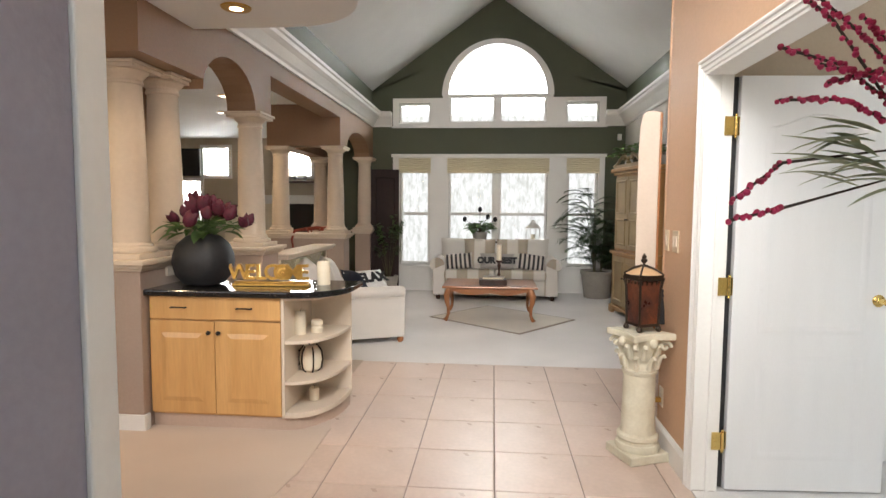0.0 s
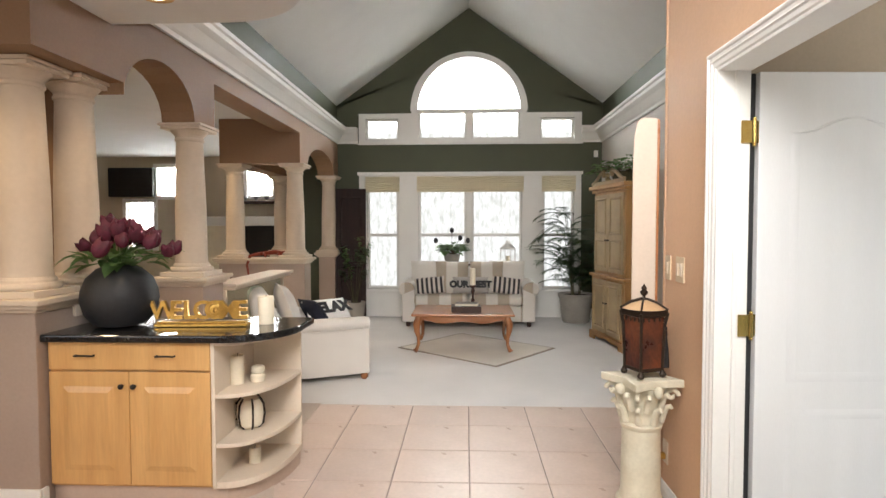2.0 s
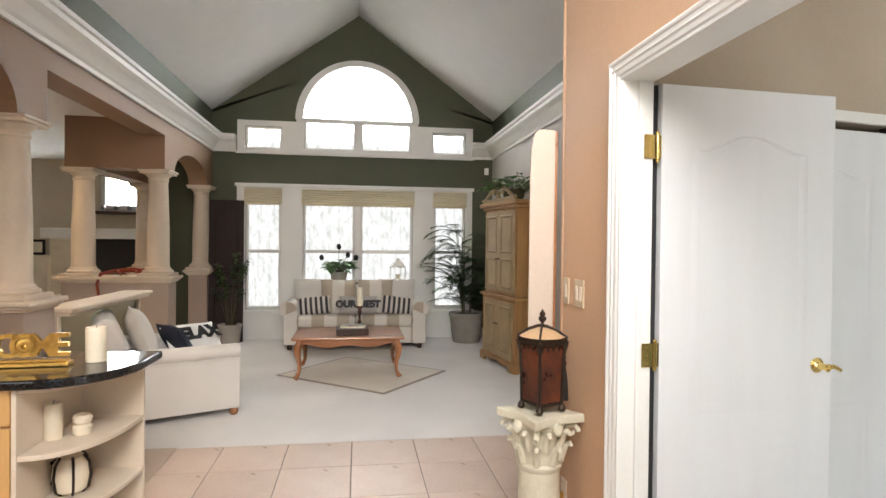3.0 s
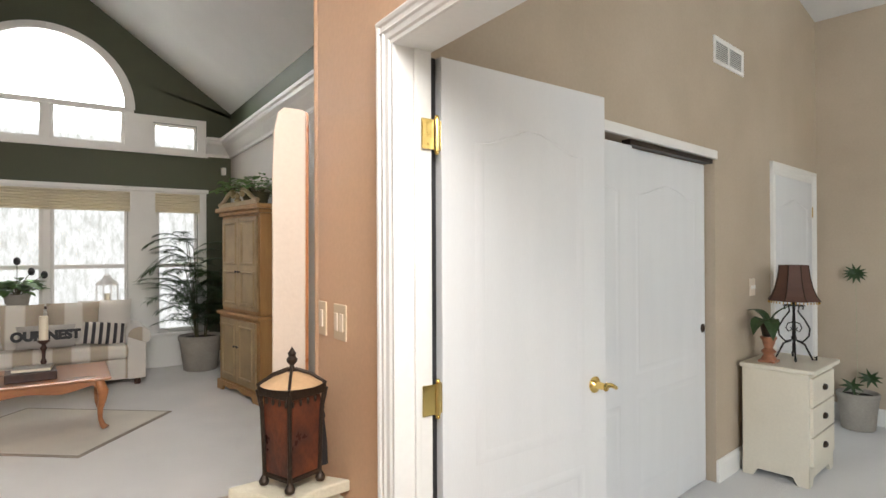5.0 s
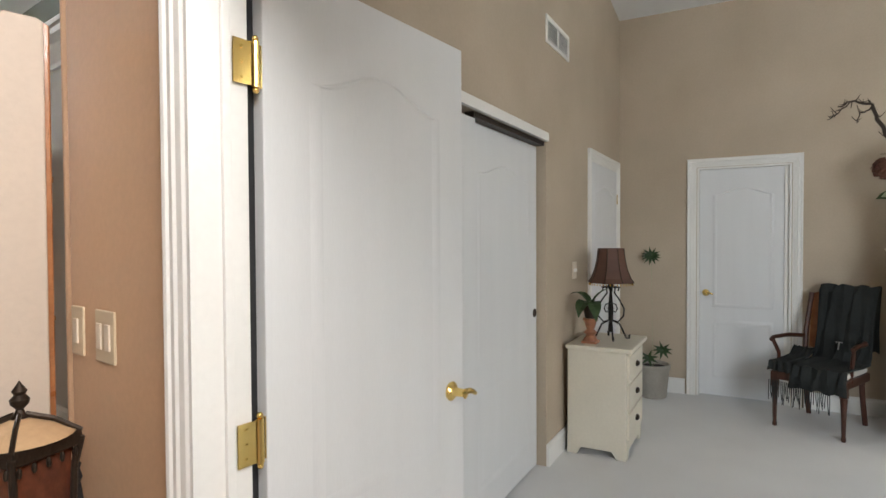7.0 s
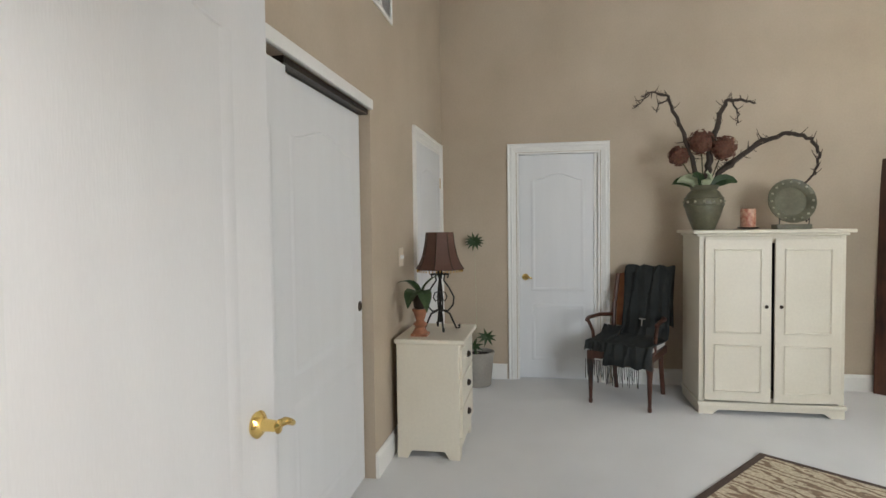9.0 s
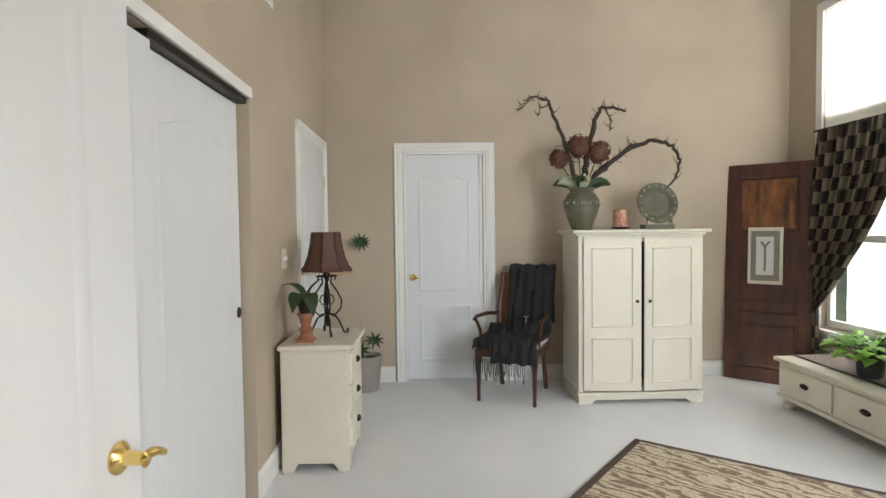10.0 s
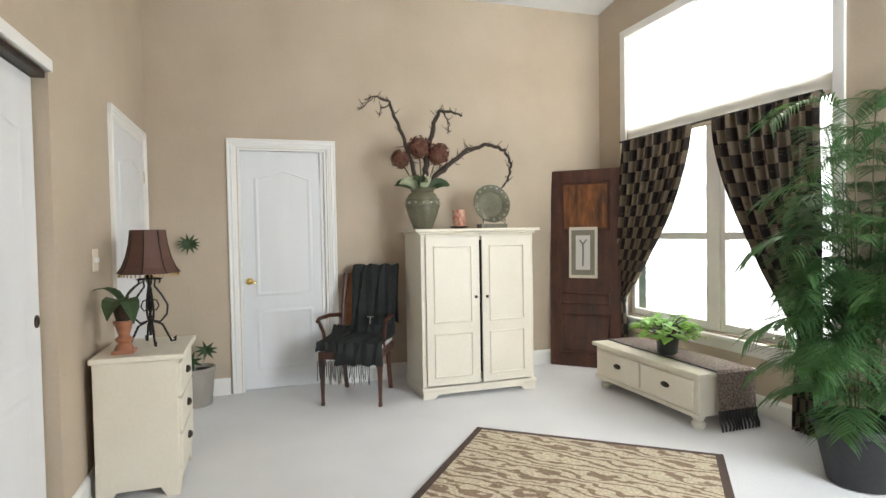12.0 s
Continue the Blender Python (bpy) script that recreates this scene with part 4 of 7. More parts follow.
Shape().lathe([(0.035, 0), (0.04, 0.01), (0.04, 0.035), (0.03, 0.045), (0.038, 0.055), (0.038, 0.075), (0.03, 0.085), (0.002, 0.08)], 20).make("wax", WAX, sq, smooth=True)
candle("small ivory pillar candle on the bottom shelf", pose(-0.45, 3.95, 0.126), 0.032, 0.085)
jug = thing("lantern_jug", "cream lantern candle bound with dark metal straps", "lantern", pose(-0.47, 3.95, 0.323))
Shape().lathe([(0.04, 0), (0.065, 0.02), (0.075, 0.08), (0.07, 0.13), (0.05, 0.16), (0.002, 0.16)], 22).make("body", WAX, jug, smooth=True)
for a in range(0, 360, 60):
    c, s_ = math.cos(radians(a)), math.sin(radians(a))
    Shape().tube([(0.045 * c, 0.045 * s_, 0.002), (0.07 * c, 0.07 * s_, 0.025), (0.079 * c, 0.079 * s_, 0.08), (0.073 * c, 0.073 * s_, 0.135), (0.05 * c, 0.05 * s_, 0.168)], 0.006, 6).make("strap", BRONZE, jug)
Shape().tube([(-0.07, 0, 0.13), (-0.115, 0, 0.14), (-0.12, 0, 0.08), (-0.08, 0, 0.035)], 0.008, 8).make("handle", BRONZE, jug, smooth=True)

# wet bar behind the half wall
wb = thing("bar_cabinet", "maple wet bar cabinet with raised-panel doors", "cabinet", pose(0, 0, 0))
Shape().box(-3.6, -1.80, 3.90, 4.5, 0.09, CH).make("body", MAPLE, wb)
Shape().box(-3.6, -1.80, 3.96, 4.5, 0, 0.09).make("toe_base", GROUT, wb)
for k in range(4):
    x0 = -1.806 - 0.42 * (k + 1)
    Shape().box(x0 + 0.004, x0 + 0.416, 3.88, 3.9, 0.70, CH - 0.004).make("drawer_front", MAPLE, wb, bevel=0.004)
    d = raised_door(wb, "door", x0 + 0.004, x0 + 0.416, 0.105, 0.69, 3.88, MAPLE)
    knob(d, x0 + (0.385 if k % 2 else 0.035), 3.88, 0.62)
tagged(Shape().box(-3.6, -1.80, 3.85, 4.52, CH + 0.001, CH + 0.04).make("countertop", GRANITE, bevel=0.008), "polished black granite counter of the wet bar", "countertop")
candle("ivory pillar candle beside the bar sink", pose(-2.02, 4.06, CT), 0.038, 0.21)
candle("ivory pillar candle on the bar counter", pose(-1.90, 4.22, CT), 0.05, 0.21)
tap = thing("bar_faucet", "chrome gooseneck bar faucet", "faucet", pose(-2.45, 4.30, CT))
Shape().lathe([(0.025, 0), (0.025, 0.02), (0.012, 0.03), (0.012, 0.06)], 14).make("base", SILVERP, tap, smooth=True)
Shape().tube([(0, 0, 0.05), (0, 0, 0.19), (0.01, -0.03, 0.235), (0.02, -0.08, 0.24), (0.025, -0.11, 0.21), (0.026, -0.115, 0.17)], 0.01, 10).make("spout", SILVERP, tap, smooth=True)
FRAMEW = surface("gilt_dark_frame", (0.12, 0.05, 0.025), 0.35, vary=0.3, grain=30, bump=0.2)


def picture(label, m, w, h, border, matte, art):
    p = thing("framed_picture", label, "picture", m)
    for x0, x1, z0, z1 in ((-w / 2, w / 2, h / 2 - border, h / 2), (-w / 2, w / 2, -h / 2, -h / 2 + border), (-w / 2, -w / 2 + border, -h / 2 + border, h / 2 - border), (w / 2 - border, w / 2, -h / 2 + border, h / 2 - border)):
        Shape().box(x0, x1, -0.025, 0, z0, z1).make("frame", FRAMEW, p, bevel=0.006)
    Shape().box(-w / 2 + border, w / 2 - border, -0.012, -0.004, -h / 2 + border, h / 2 - border).make("mat", matte, p)
    Shape().box(-w / 6, w / 6, -0.015, -0.0125, -h / 5, h / 5).make("print", art, p)
    return p


picture("dark framed print on the brown bar wall", pose(-3.93, 5.30, 1.60), 0.60, 0.80, 0.06, surface("grey_mat", (0.12, 0.11, 0.11), 0.8), WAX)
FRAMEB = thing("wall_mirror", "tall mirror in a dark gilt frame", "mirror", pose(-3.18, 5.59, 1.25))
Shape().box(-0.07, 0.05, -0.05, 0, -1.2, 0.95).make("frame", FRAMEW, FRAMEB, bevel=0.012)
# Cloth folds standing in for the bar's orange-striped wall.
RUST_STRIPES = banded("rust_stripes", ((0.30, 0.12, 0.035), (0.42, 0.19, 0.06)), 12, "X", bump=0.3)
dr = thing("drape", "rust brown folds in place of the orange-striped wall", "curtain", pose(-4.15, 5.36, 0))
o = [(-0.6 + 1.15 * k / 40, 0.02 * math.sin(k * 0.9)) for k in range(41)]
Shape().prism(o + [(a, b + 0.012) for a, b in reversed(o)], 0.02, 2.74).make("cloth", RUST_STRIPES, dr, smooth=True)

# recessed ceiling lights
for x, y, z in ((-0.83, 3.72, 2.59), (-2.15, 3.35, 2.59), (-1.9, 2.9, 2.59), (-2.4, 5.0, 2.76), (-2.6, 7.2, 2.76), (-3.2, 8.4, 2.76)):
    dl = thing("recessed_light", "round recessed ceiling light with a brass trim ring", "ceiling light", pose(x, y, z))
    Shape().lathe([(0.085, -0.012), (0.09, -0.004), (0.085, -0.001), (0.06, -0.001), (0.058, -0.010), (0.07, -0.014)], 24).make("trim_ring", GOLD, dl, smooth=True)
    Shape().lathe([(0.056, -0.004), (0.04, -0.014), (0.001, -0.018)], 20).make("lens", BULB, dl)
    spot_light(x, y, z - 0.03, 26 if y < 4.5 else 60)

# guard rail, lizard, fireplace wall
guard = thing("guard_rail", "cream wooden guard rail cap over glass by the stairs", "railing", pose(0, 0, 0))
Shape().box(-1.42, -1.20, 5.52, 7.05, 0.90, 0.925).box(-1.44, -1.18, 5.50, 7.07, 0.925, 0.955).make("cap", STONE, guard, bevel=0.008)
Shape().box(-1.315, -1.305, 5.55, 7.0, 0.1, 0.895).make("glass_panel", glassy("green_glass", (0.75, 0.9, 0.85)), guard)
for y in (5.52, 7.0):
    Shape().box(-1.34, -1.28, y, y + 0.04, 0, 0.9).make("post", STONE, guard, bevel=0.004)
RED = surface("red_glaze", (0.22, 0.03, 0.012), 0.35, vary=0.3, scale=12, bump=0.1)
lz = Shape().tube([(0.27, 0, 0.05), (0.18, 0, 0.07), (0.08, 0, 0.06), (-0.02, 0, 0.05), (-0.10, -0.12, 0.03), (-0.12, -0.17, -0.08), (-0.10, -0.175, -0.2), (-0.13, -0.175, -0.28)], 0.033, 9, taper=0.3).ball(0.31, 0, 0.065, 0.055, 0.03, 0.025)
for x, sgn in ((0.2, 1), (0.2, -1), (0.02, 1), (0.02, -1)):
    lz.tube([(x, 0, 0.06), (x + 0.04, sgn * 0.06, 0.05), (x + 0.06, sgn * 0.07, 0.008)], 0.011, 6)
tagged(lz.make("lizard_sculpture", RED, smooth=True, at=pose(-1.86, 7.95, TOP - 0.03)), "glossy red lizard sculpture draped over the half wall", "sculpture")

fp = thing("fireplace", "cream fireplace surround with a thick mantel shelf", "fireplace", pose(0, YF - 0.004, 0))
Shape().box(-4.15, -2.5, -0.25, 0, 0, 0.55).box(-4.15, -3.55, -0.25, 0, 0.55, 1.45).box(-2.75, -2.5, -0.25, 0, 0.55, 1.45).make("surround", WAX, fp, bevel=0.01)
Shape().box(-4.25, -2.45, -0.34, 0, 1.45, 1.62).make("mantel", WHITE, fp, bevel=0.015)
Shape().box(-3.55, -2.75, -0.22, -0.02, 0.55, 1.45).make("firebox", IRON, fp)
tv = thing("shelf_ledge", "dark wooden niche shelf above the mantel", "shelf", pose(-3.2, YF - 0.004, 1.86))
Shape().box(-0.45, 0.45, -0.2, 0, 0, 0.05).make("board", DARKWOOD, tv, bevel=0.006)
for x in (-3.4, -3.2, -3.0):
    o_ = thing("ornament", "small silver ornament on the niche shelf", "ornament", pose(x, YF - 0.12, 1.911))
    Shape().lathe([(0.03, 0), (0.012, 0.02), (0.045, 0.06), (0.03, 0.1), (0.002, 0.11)], 14).make("body", SILVERP, o_, smooth=True)
lf = thing("picture_stand", "small framed picture standing on the hearth ledge", "picture", pose(-4.35, YF - 0.2, 1.18))
Shape().box(-0.22, 0.22, -0.15, 0.19, -1.18, -0.0).make("ledge", WAX, lf, bevel=0.01)
Shape().box(-0.11, 0.11, 0, 0.02, 0.001, 0.25).make("frame", IRON, lf, bevel=0.005)
Shape().box(-0.07, 0.07, -0.004, 0.0, 0.04, 0.21).make("print", WAX, lf)
# A flat dark box stands in for the sloped bulkhead here.
dk = thing("television", "dark flat box in place of the family room's sloped bulkhead", "television", pose(-5.6, YF - 0.02, 2.2))
Shape().box(-0.45, 0.42, -0.08, 0, -0.2, 0.35).make("bulkhead_box", IRON, dk, bevel=0.01)

# ---- doors ----
leafm = pose(XB + 0.036, 3.203, 0, 0, 0, 3.0)
d1 = thing("door_1", "open white two-panel door with brass hinges and lever", "door", leafm)
fixed(d1, "", "door")
door_leaf(d1, 0.762, 2.035)
lever(d1, 0.69, 0.97, flip=1)
for z in (0.26, 1.03, 1.80):
    h = Shape().box(-0.072, -0.030, -0.003, 0.0, z - 0.044, z + 0.044).box(-0.004, -0.0005, 0.002, 0.03, z - 0.044, z + 0.044)
    h.tube([(-0.020, -0.003, z - 0.046), (-0.020, -0.003, z + 0.046)], 0.0085, 12)
    hg = h.make("hinge", BRASS, d1, "polished brass butt hinge")
    for q in (-0.052, 0.052):
        Shape().ball(-0.020, -0.003, z + q, 0.0075, n=8).make("pin_tip", BRASS, hg, smooth=True)
    for dz in (-0.03, 0, 0.03):
        Shape().lathe([(0.004, 0), (0.003, 0.002), (0.001, 0.0022)], 8, m=pose(-0.052, -0.003, z + dz, 90)).make("screw", BRASS, hg)
# Black strip that paints the shade between jamb and door.
Shape().box(-0.034, -0.002, 0.028, 0.034, 0.012, 2.035).make("gap_shade_strip", BLACK, d1, "black strip painted as the shade of the hinge gap")

for u0, v, lab in ((2.92, VS + 0.016, "white two-panel sliding closet door"), (3.885, VS + 0.058, "white two-panel sliding closet door behind the other")):
    cd = thing("closet_door", lab, "door", BED @ pose(u0, v, 0), group="closet doors")
    door_leaf(cd, 0.985, 2.0, both=False)
    if u0 > 3.5:
        Shape().lathe([(0.028, 0.0), (0.027, 0.004), (0.02, 0.005), (0.016, 0.002), (0.001, 0.0015)], 18, m=pose(0.945, 0, 0.97, 90)).make("finger_pull", BRONZE, cd, "dark round finger pull", smooth=True)
tk = Shape().box(2.86, CLO[1] + 0.005, VS - 0.018, VS + 0.01, 2.03, 2.082)
# The track's shadow on the rear closet door, laid in as a dark strip.
fixed(Shape().box(3.88, CLO[1], VS + 0.012, VS + 0.06, 2.004, 2.03).make("trim_track_shade", BRONZE, at=BED), "dark strip painted as the shade under the closet track", "trim")
fixed(tk.make("trim_closet_track", WHITE, at=BED, bevel=0.003), "white closet track fascia", "trim")


def cased_door(name, label, m, w, hinge_side=None, knob_x=None, recess=0.0):
    """A closed door with casing; the wall's face is y 0, out of the wall is -y."""
    d = thing(name, label, "door", m)
    fixed(d, "", "door")
    cs = Shape()
    for s in (-1, 1):
        cs.prism([(s * (w / 2 + 0.085 - b), -a) for a, b in CASE], 0, 2.122, "z")
    cs.prism([(-a - 0.0005, 2.123 - b) for a, b in CASE], -w / 2 - 0.085, w / 2 + 0.085, "x")
    if recess:
        cs.box(-w / 2 - 0.005, -w / 2 + 0.012, 0.0005, 0.11, 0, 2.045).box(w / 2 - 0.012, w / 2 + 0.005, 0.0005, 0.11, 0, 2.045).box(-w / 2 + 0.012, w / 2 - 0.012, 0.0005, 0.11, 2.03, 2.045)
        cs.box(w / 2 - 0.045, w / 2 - 0.012, 0.03, 0.045, 0, 2.03)
    else:
        cs.box(-w / 2 - 0.012, -w / 2, -0.012, 0.0, 0, 2.04).box(w / 2, w / 2 + 0.012, -0.012, 0.0, 0, 2.04).box(-w / 2, w / 2, -0.012, 0.0, 2.03, 2.045)
    cs.make("casing", WHITE, d)
    sub = new("door_panel")
    sub.parent = d
    sub.matrix_basis = pose(-w / 2, recess - 0.008 + (0.004 if recess else 0), 0)
    s = Shape().box(0.014 if recess else 0.003, w - (0.014 if recess else 0.003), 0, 0.006 if not recess else 0.035, 0.012, 2.028).make("leaf", DOORW, sub)
    mold = Shape()
    for o in (arched(0.12, w - 0.12, 0.80, 1.80, 0.06), rect(0.12, w - 0.12, 0.17, 0.69)):
        ridge(mold, o, 0.035, 0.006, lambda a, b, k: (a, -k, b))
    mold.make("panel_molding", DOORW, sub, smooth=True)
    if knob_x is not None:
        lever(d, knob_x, 0.93, recess - 0.005, 1)
    if hinge_side:
        for z in (0.3, 1.05, 1.78):
            Shape().box(hinge_side * w / 2 - 0.012, hinge_side * w / 2 + 0.012, -0.014, -0.011, z - 0.045, z + 0.045).make("hinge", BRASS, d)
    return d


cased_door("door_2", "closed white two-panel door with brass lever", BED @ pose(UB, 2.077, 0, 0, 0, -90), 0.715, knob_x=-0.29, recess=0.05)
cased_door("door_3", "closed white two-panel door beside the closet", BED @ pose(6.43, VS, 0), 0.93, hinge_side=1)

# ---- great room ----
sofa = thing("sofa", "cream two-seat sofa with rolled arms and striped seat", "sofa", pose(0.755, 8.92, 0))
STRIPE = banded("tan_striped_cloth", ((0.66, 0.62, 0.56), (0.43, 0.36, 0.28)), 0.95, "X", detail=0, bump=0.2)
TICK = banded("dark_ticking", ((0.62, 0.57, 0.51), (0.045, 0.04, 0.045)), 4.6, "X", detail=0, bump=0.2)
W2 = 0.965
Shape().box(-W2 + 0.18, W2 - 0.18, 0.02, 0.78, 0.07, 0.30).make("base", STRIPE, sofa, bevel=0.02)
Shape().box(-W2 + 0.16, W2 - 0.16, 0.60, 0.78, 0.30, 0.80).make("backrest", SOFAC, sofa, bevel=0.05, segments=4)
for s in (-1, 1):
    arm = [(s * (W2 - 0.2), 0.07), (s * (W2 - 0.02), 0.07), (s * (W2 - 0.02), 0.46)] + [(s * (W2 - 0.085) + s * 0.115 * math.cos(radians(a)), 0.535 + 0.105 * math.sin(radians(a))) for a in range(-40, 200, 20)] + [(s * (W2 - 0.2), 0.46)]
    Shape().prism(arm, 0.0, 0.76, "y").make("arm", SOFAC, sofa, bevel=0.012, segments=3)
    Shape().prism(arm[2:-1], -0.012, 0.0, "y").make("arm_front", STRIPE, sofa, bevel=0.006)
    Shape().box(s * 0.39 - 0.385, s * 0.39 + 0.385, -0.04, 0.62, 0.30, 0.46).make("seat_cushion", STRIPE, sofa, bevel=0.055, segments=4)
    for y in (0.06, 0.70):
        Shape().lathe([(0.03, 0), (0.035, 0.03), (0.03, 0.07)], 12, s * (W2 - 0.1), y).make("foot", DARKWOOD, sofa)
TH = 0.46
for x, w_, h_, mat_, y_, tilt, lab, name in ((-0.60, 0.54, 0.50, SOFAC, 0.47, -16, "plain cream back pillow", "pillow"), (0.58, 0.54, 0.50, SOFAC, 0.47, -16, "plain cream back pillow", "pillow"), (-0.24, 0.50, 0.50, STRIPE, 0.33, -18, "tan checked square pillow", "pillow"), (0.27, 0.50, 0.50, STRIPE, 0.33, -18, "tan checked square pillow", "pillow")):
    p = thing(name, lab + " on the sofa", "pillow", pose(0.755 + x, 8.92 + y_, TH + h_ / 2 - 0.03, tilt, 0, 0), group="sofa pillows")
    cushion("cover", p, w_, h_, 0.17, mat_, Matrix.Identity(4))
for x, rz in ((-0.56, 6), (0.55, -6)):
    p = thing("pillow", "dark striped lumbar pillow on the sofa", "pillow", pose(0.755 + x, 8.92 + 0.16, TH + 0.115, -18, -rz, 0), group="sofa pillows")
    cushion("cover", p, 0.44, 0.25, 0.13, TICK, Matrix.Identity(4))
p = thing("pillow", "grey lumbar pillow lettered OUR NEST", "pillow", pose(0.755 + 0.03, 8.92 + 0.13, TH + 0.125, -14, 0, 0), group="sofa pillows")
cushion("cover", p, 0.52, 0.25, 0.12, surface("grey_linen", (0.42, 0.39, 0.36), 0.9, vary=0.08, grain=200, bump=0.2), Matrix.Identity(4))
words("OUR NEST", 0.125, BLACK, p, pose(0, -0.063, 0, 90), 0.004, bold=0.07)

chair = thing("armchair", "cream upholstered armchair with low rolled arms", "armchair", pose(-0.80, 6.36, 0, 0, 0, 24))
# faces local +x; arms at y -0.49 and 0.49
Shape().box(-0.40, 0.44, -0.33, 0.33, 0.07, 0.30).make("base", SOFAC, chair, bevel=0.02)
Shape().box(-0.28, 0.46, -0.33, 0.33, 0.30, 0.45).make("seat_cushion", SOFAC, chair, bevel=0.05, segments=4)
bk = [(-0.48, 0.07), (-0.26, 0.30), (-0.30, 0.55), (-0.42, 0.83), (-0.52, 0.85), (-0.58, 0.78), (-0.50, 0.30)]
Shape().prism(bk, -0.40, 0.40, "y").make("backrest", SOFAC, chair, bevel=0.05, segments=4)
for s in (-1, 1):
    arm = [(s * 0.33, 0.07), (s * 0.475, 0.06), (s * 0.475, 0.48)] + [(s * 0.43 + s * 0.075 * math.cos(radians(a)), 0.53 + 0.06 * math.sin(radians(a))) for a in range(-30, 200, 20)] + [(s * 0.33, 0.48)]
    Shape().prism(arm, -0.50, 0.47, "x").make("arm", SOFAC, chair, bevel=0.015, segments=3)
    Shape().tube([(-0.5, s * 0.482, 0.475), (0.472, s * 0.482, 0.475)], 0.005, 6).make("piping", SOFAC, chair)
    for x in (-0.42, 0.43):
        Shape().lathe([(0.022, 0), (0.035, 0.02), (0.035, 0.045), (0.03, 0.075)], 14, x, s * 0.42).make("foot", CHERRY, chair)


def on_chair(x, y, z, rx=0, ry=0, rz=0):
    return pose(-0.80, 6.36, 0, 0, 0, 24) @ pose(x, y, z, rx, ry, rz)


p = thing("pillow", "cream back cushion of the armchair", "pillow", on_chair(-0.22, 0.02, 0.66, -20, 0, 90), group="armchair pillows")
cushion("cover", p, 0.64, 0.44, 0.18, SOFAC, Matrix.Identity(4))
p = thing("pillow", "navy blue pillow leaning on the armchair's arm", "pillow", on_chair(0.06, 0.12, 0.56, -32, 0, 108), group="armchair pillows")
cushion("cover", p, 0.40, 0.34, 0.13, surface("navy_cloth", (0.018, 0.022, 0.04), 0.85, vary=0.2, grain=200, bump=0.2), Matrix.Identity(4))
p = thing("pillow", "white lumbar pillow lettered RELAX in black", "pillow", on_chair(0.20, 0.20, 0.57, -38, 0, 25), group="armchair pillows")
cushion("cover", p, 0.52, 0.28, 0.12, WHITE, Matrix.Identity(4))
words("RELAX", 0.16, BLACK, p, pose(0, -0.064, 0, 90), 0.004, bold=0.06)
thr = thing("throw_blanket", "black and cream striped throw draped over the armchair", "blanket", on_chair(0, 0, 0))
TH2 = banded("striped_throw", ((0.60, 0.55, 0.48), (0.03, 0.03, 0.035)), 5.5, "Z", detail=0, distort=0.6, bump=0.3)
v = []
rows_ = [(-0.515, 0.10), (-0.512, 0.35), (-0.505, 0.52), (-0.46, 0.605), (-0.40, 0.605), (-0.34, 0.56)]
for a, z in rows_:
    for k in range(13):
        x = -0.50 + 0.22 * k / 12
        v.append((x, a - 0.006 * math.sin(k * 1.7), z + 0.004 * math.cos(k * 1.3)))
f = [(r * 13 + k, r * 13 + k + 1, (r + 1) * 13 + k + 1, (r + 1) * 13 + k) for r in range(5) for k in range(12)]
ob = Shape().add(v, f).make("cloth", TH2, thr, smooth=True)
sol = ob.modifiers.new("thick", "SOLIDIFY")
sol.thickness = 0.008

rug = thing("rug", "pale cream rug with a taupe border under the coffee table", "rug", pose(1.029, 6.61, 0.001, 0, 0, 51.2))
Shape().box(0, 1.17, 0, 1.42, 0, 0.008).make("border", surface("taupe_rug", (0.36, 0.31, 0.26), 0.95, grain=200, bump=0.3), rug)
Shape().box(0.03, 1.14, 0.03, 1.39, 0.008, 0.011).make("field", surface("cream_rug", (0.78, 0.74, 0.66), 0.95, vary=0.1, scale=2, grain=200, bump=0.3), rug)

table = thing("coffee_table", "cherry coffee table with cabriole legs and scalloped apron", "table", pose(0.685, 7.28, 0.012))
TWD, TDP, TZ = 1.17, 0.72, 0.43
Shape().box(-TWD / 2, TWD / 2, -0.05, TDP + 0.02, TZ - 0.028, TZ).make("tabletop", CHERRY, table, bevel=0.012, segments=3)
for y0 in (0.0, TDP - 0.05):
    o = [(-0.50, TZ - 0.028), (-0.50, TZ - 0.10)] + [(-0.50 + k / 20, TZ - 0.095 + 0.018 * math.cos(k * math.pi / 5) + 0.012 * math.cos(k * math.pi / 10)) for k in range(1, 20)] + [(0.50, TZ - 0.10), (0.50, TZ - 0.028)]
    Shape().prism(o, y0, y0 + 0.02, "y").make("apron", CHERRY, table)
for x in (-0.50, 0.48):
    Shape().box(x, x + 0.02, 0.02, TDP - 0.05, TZ - 0.10, TZ - 0.028).make("side_apron", CHERRY, table)
for sx in (-1, 1):
    for sy, y in ((-1, 0.01), (1, TDP - 0.04)):
        c = [(sx * 0.50, y, TZ - 0.04), (sx * 0.525, y + sy * 0.02, TZ - 0.12), (sx * 0.52, y + sy * 0.015, TZ - 0.2), (sx * 0.505, y, 0.16), (sx * 0.505, y, 0.08), (sx * 0.525, y + sy * 0.015, 0.025), (sx * 0.545, y + sy * 0.03, 0.004)]
        leg = Shape().tube(c, (0.036, 0.042, 0.032, 0.023, 0.018, 0.022, 0.03), 10)
        leg.make("leg", CHERRY, table, smooth=True)
bk1 = thing("book", "thick dark brown book on the coffee table", "book", pose(0.72, 7.46, TZ + 0.013, 0, 0, 3))
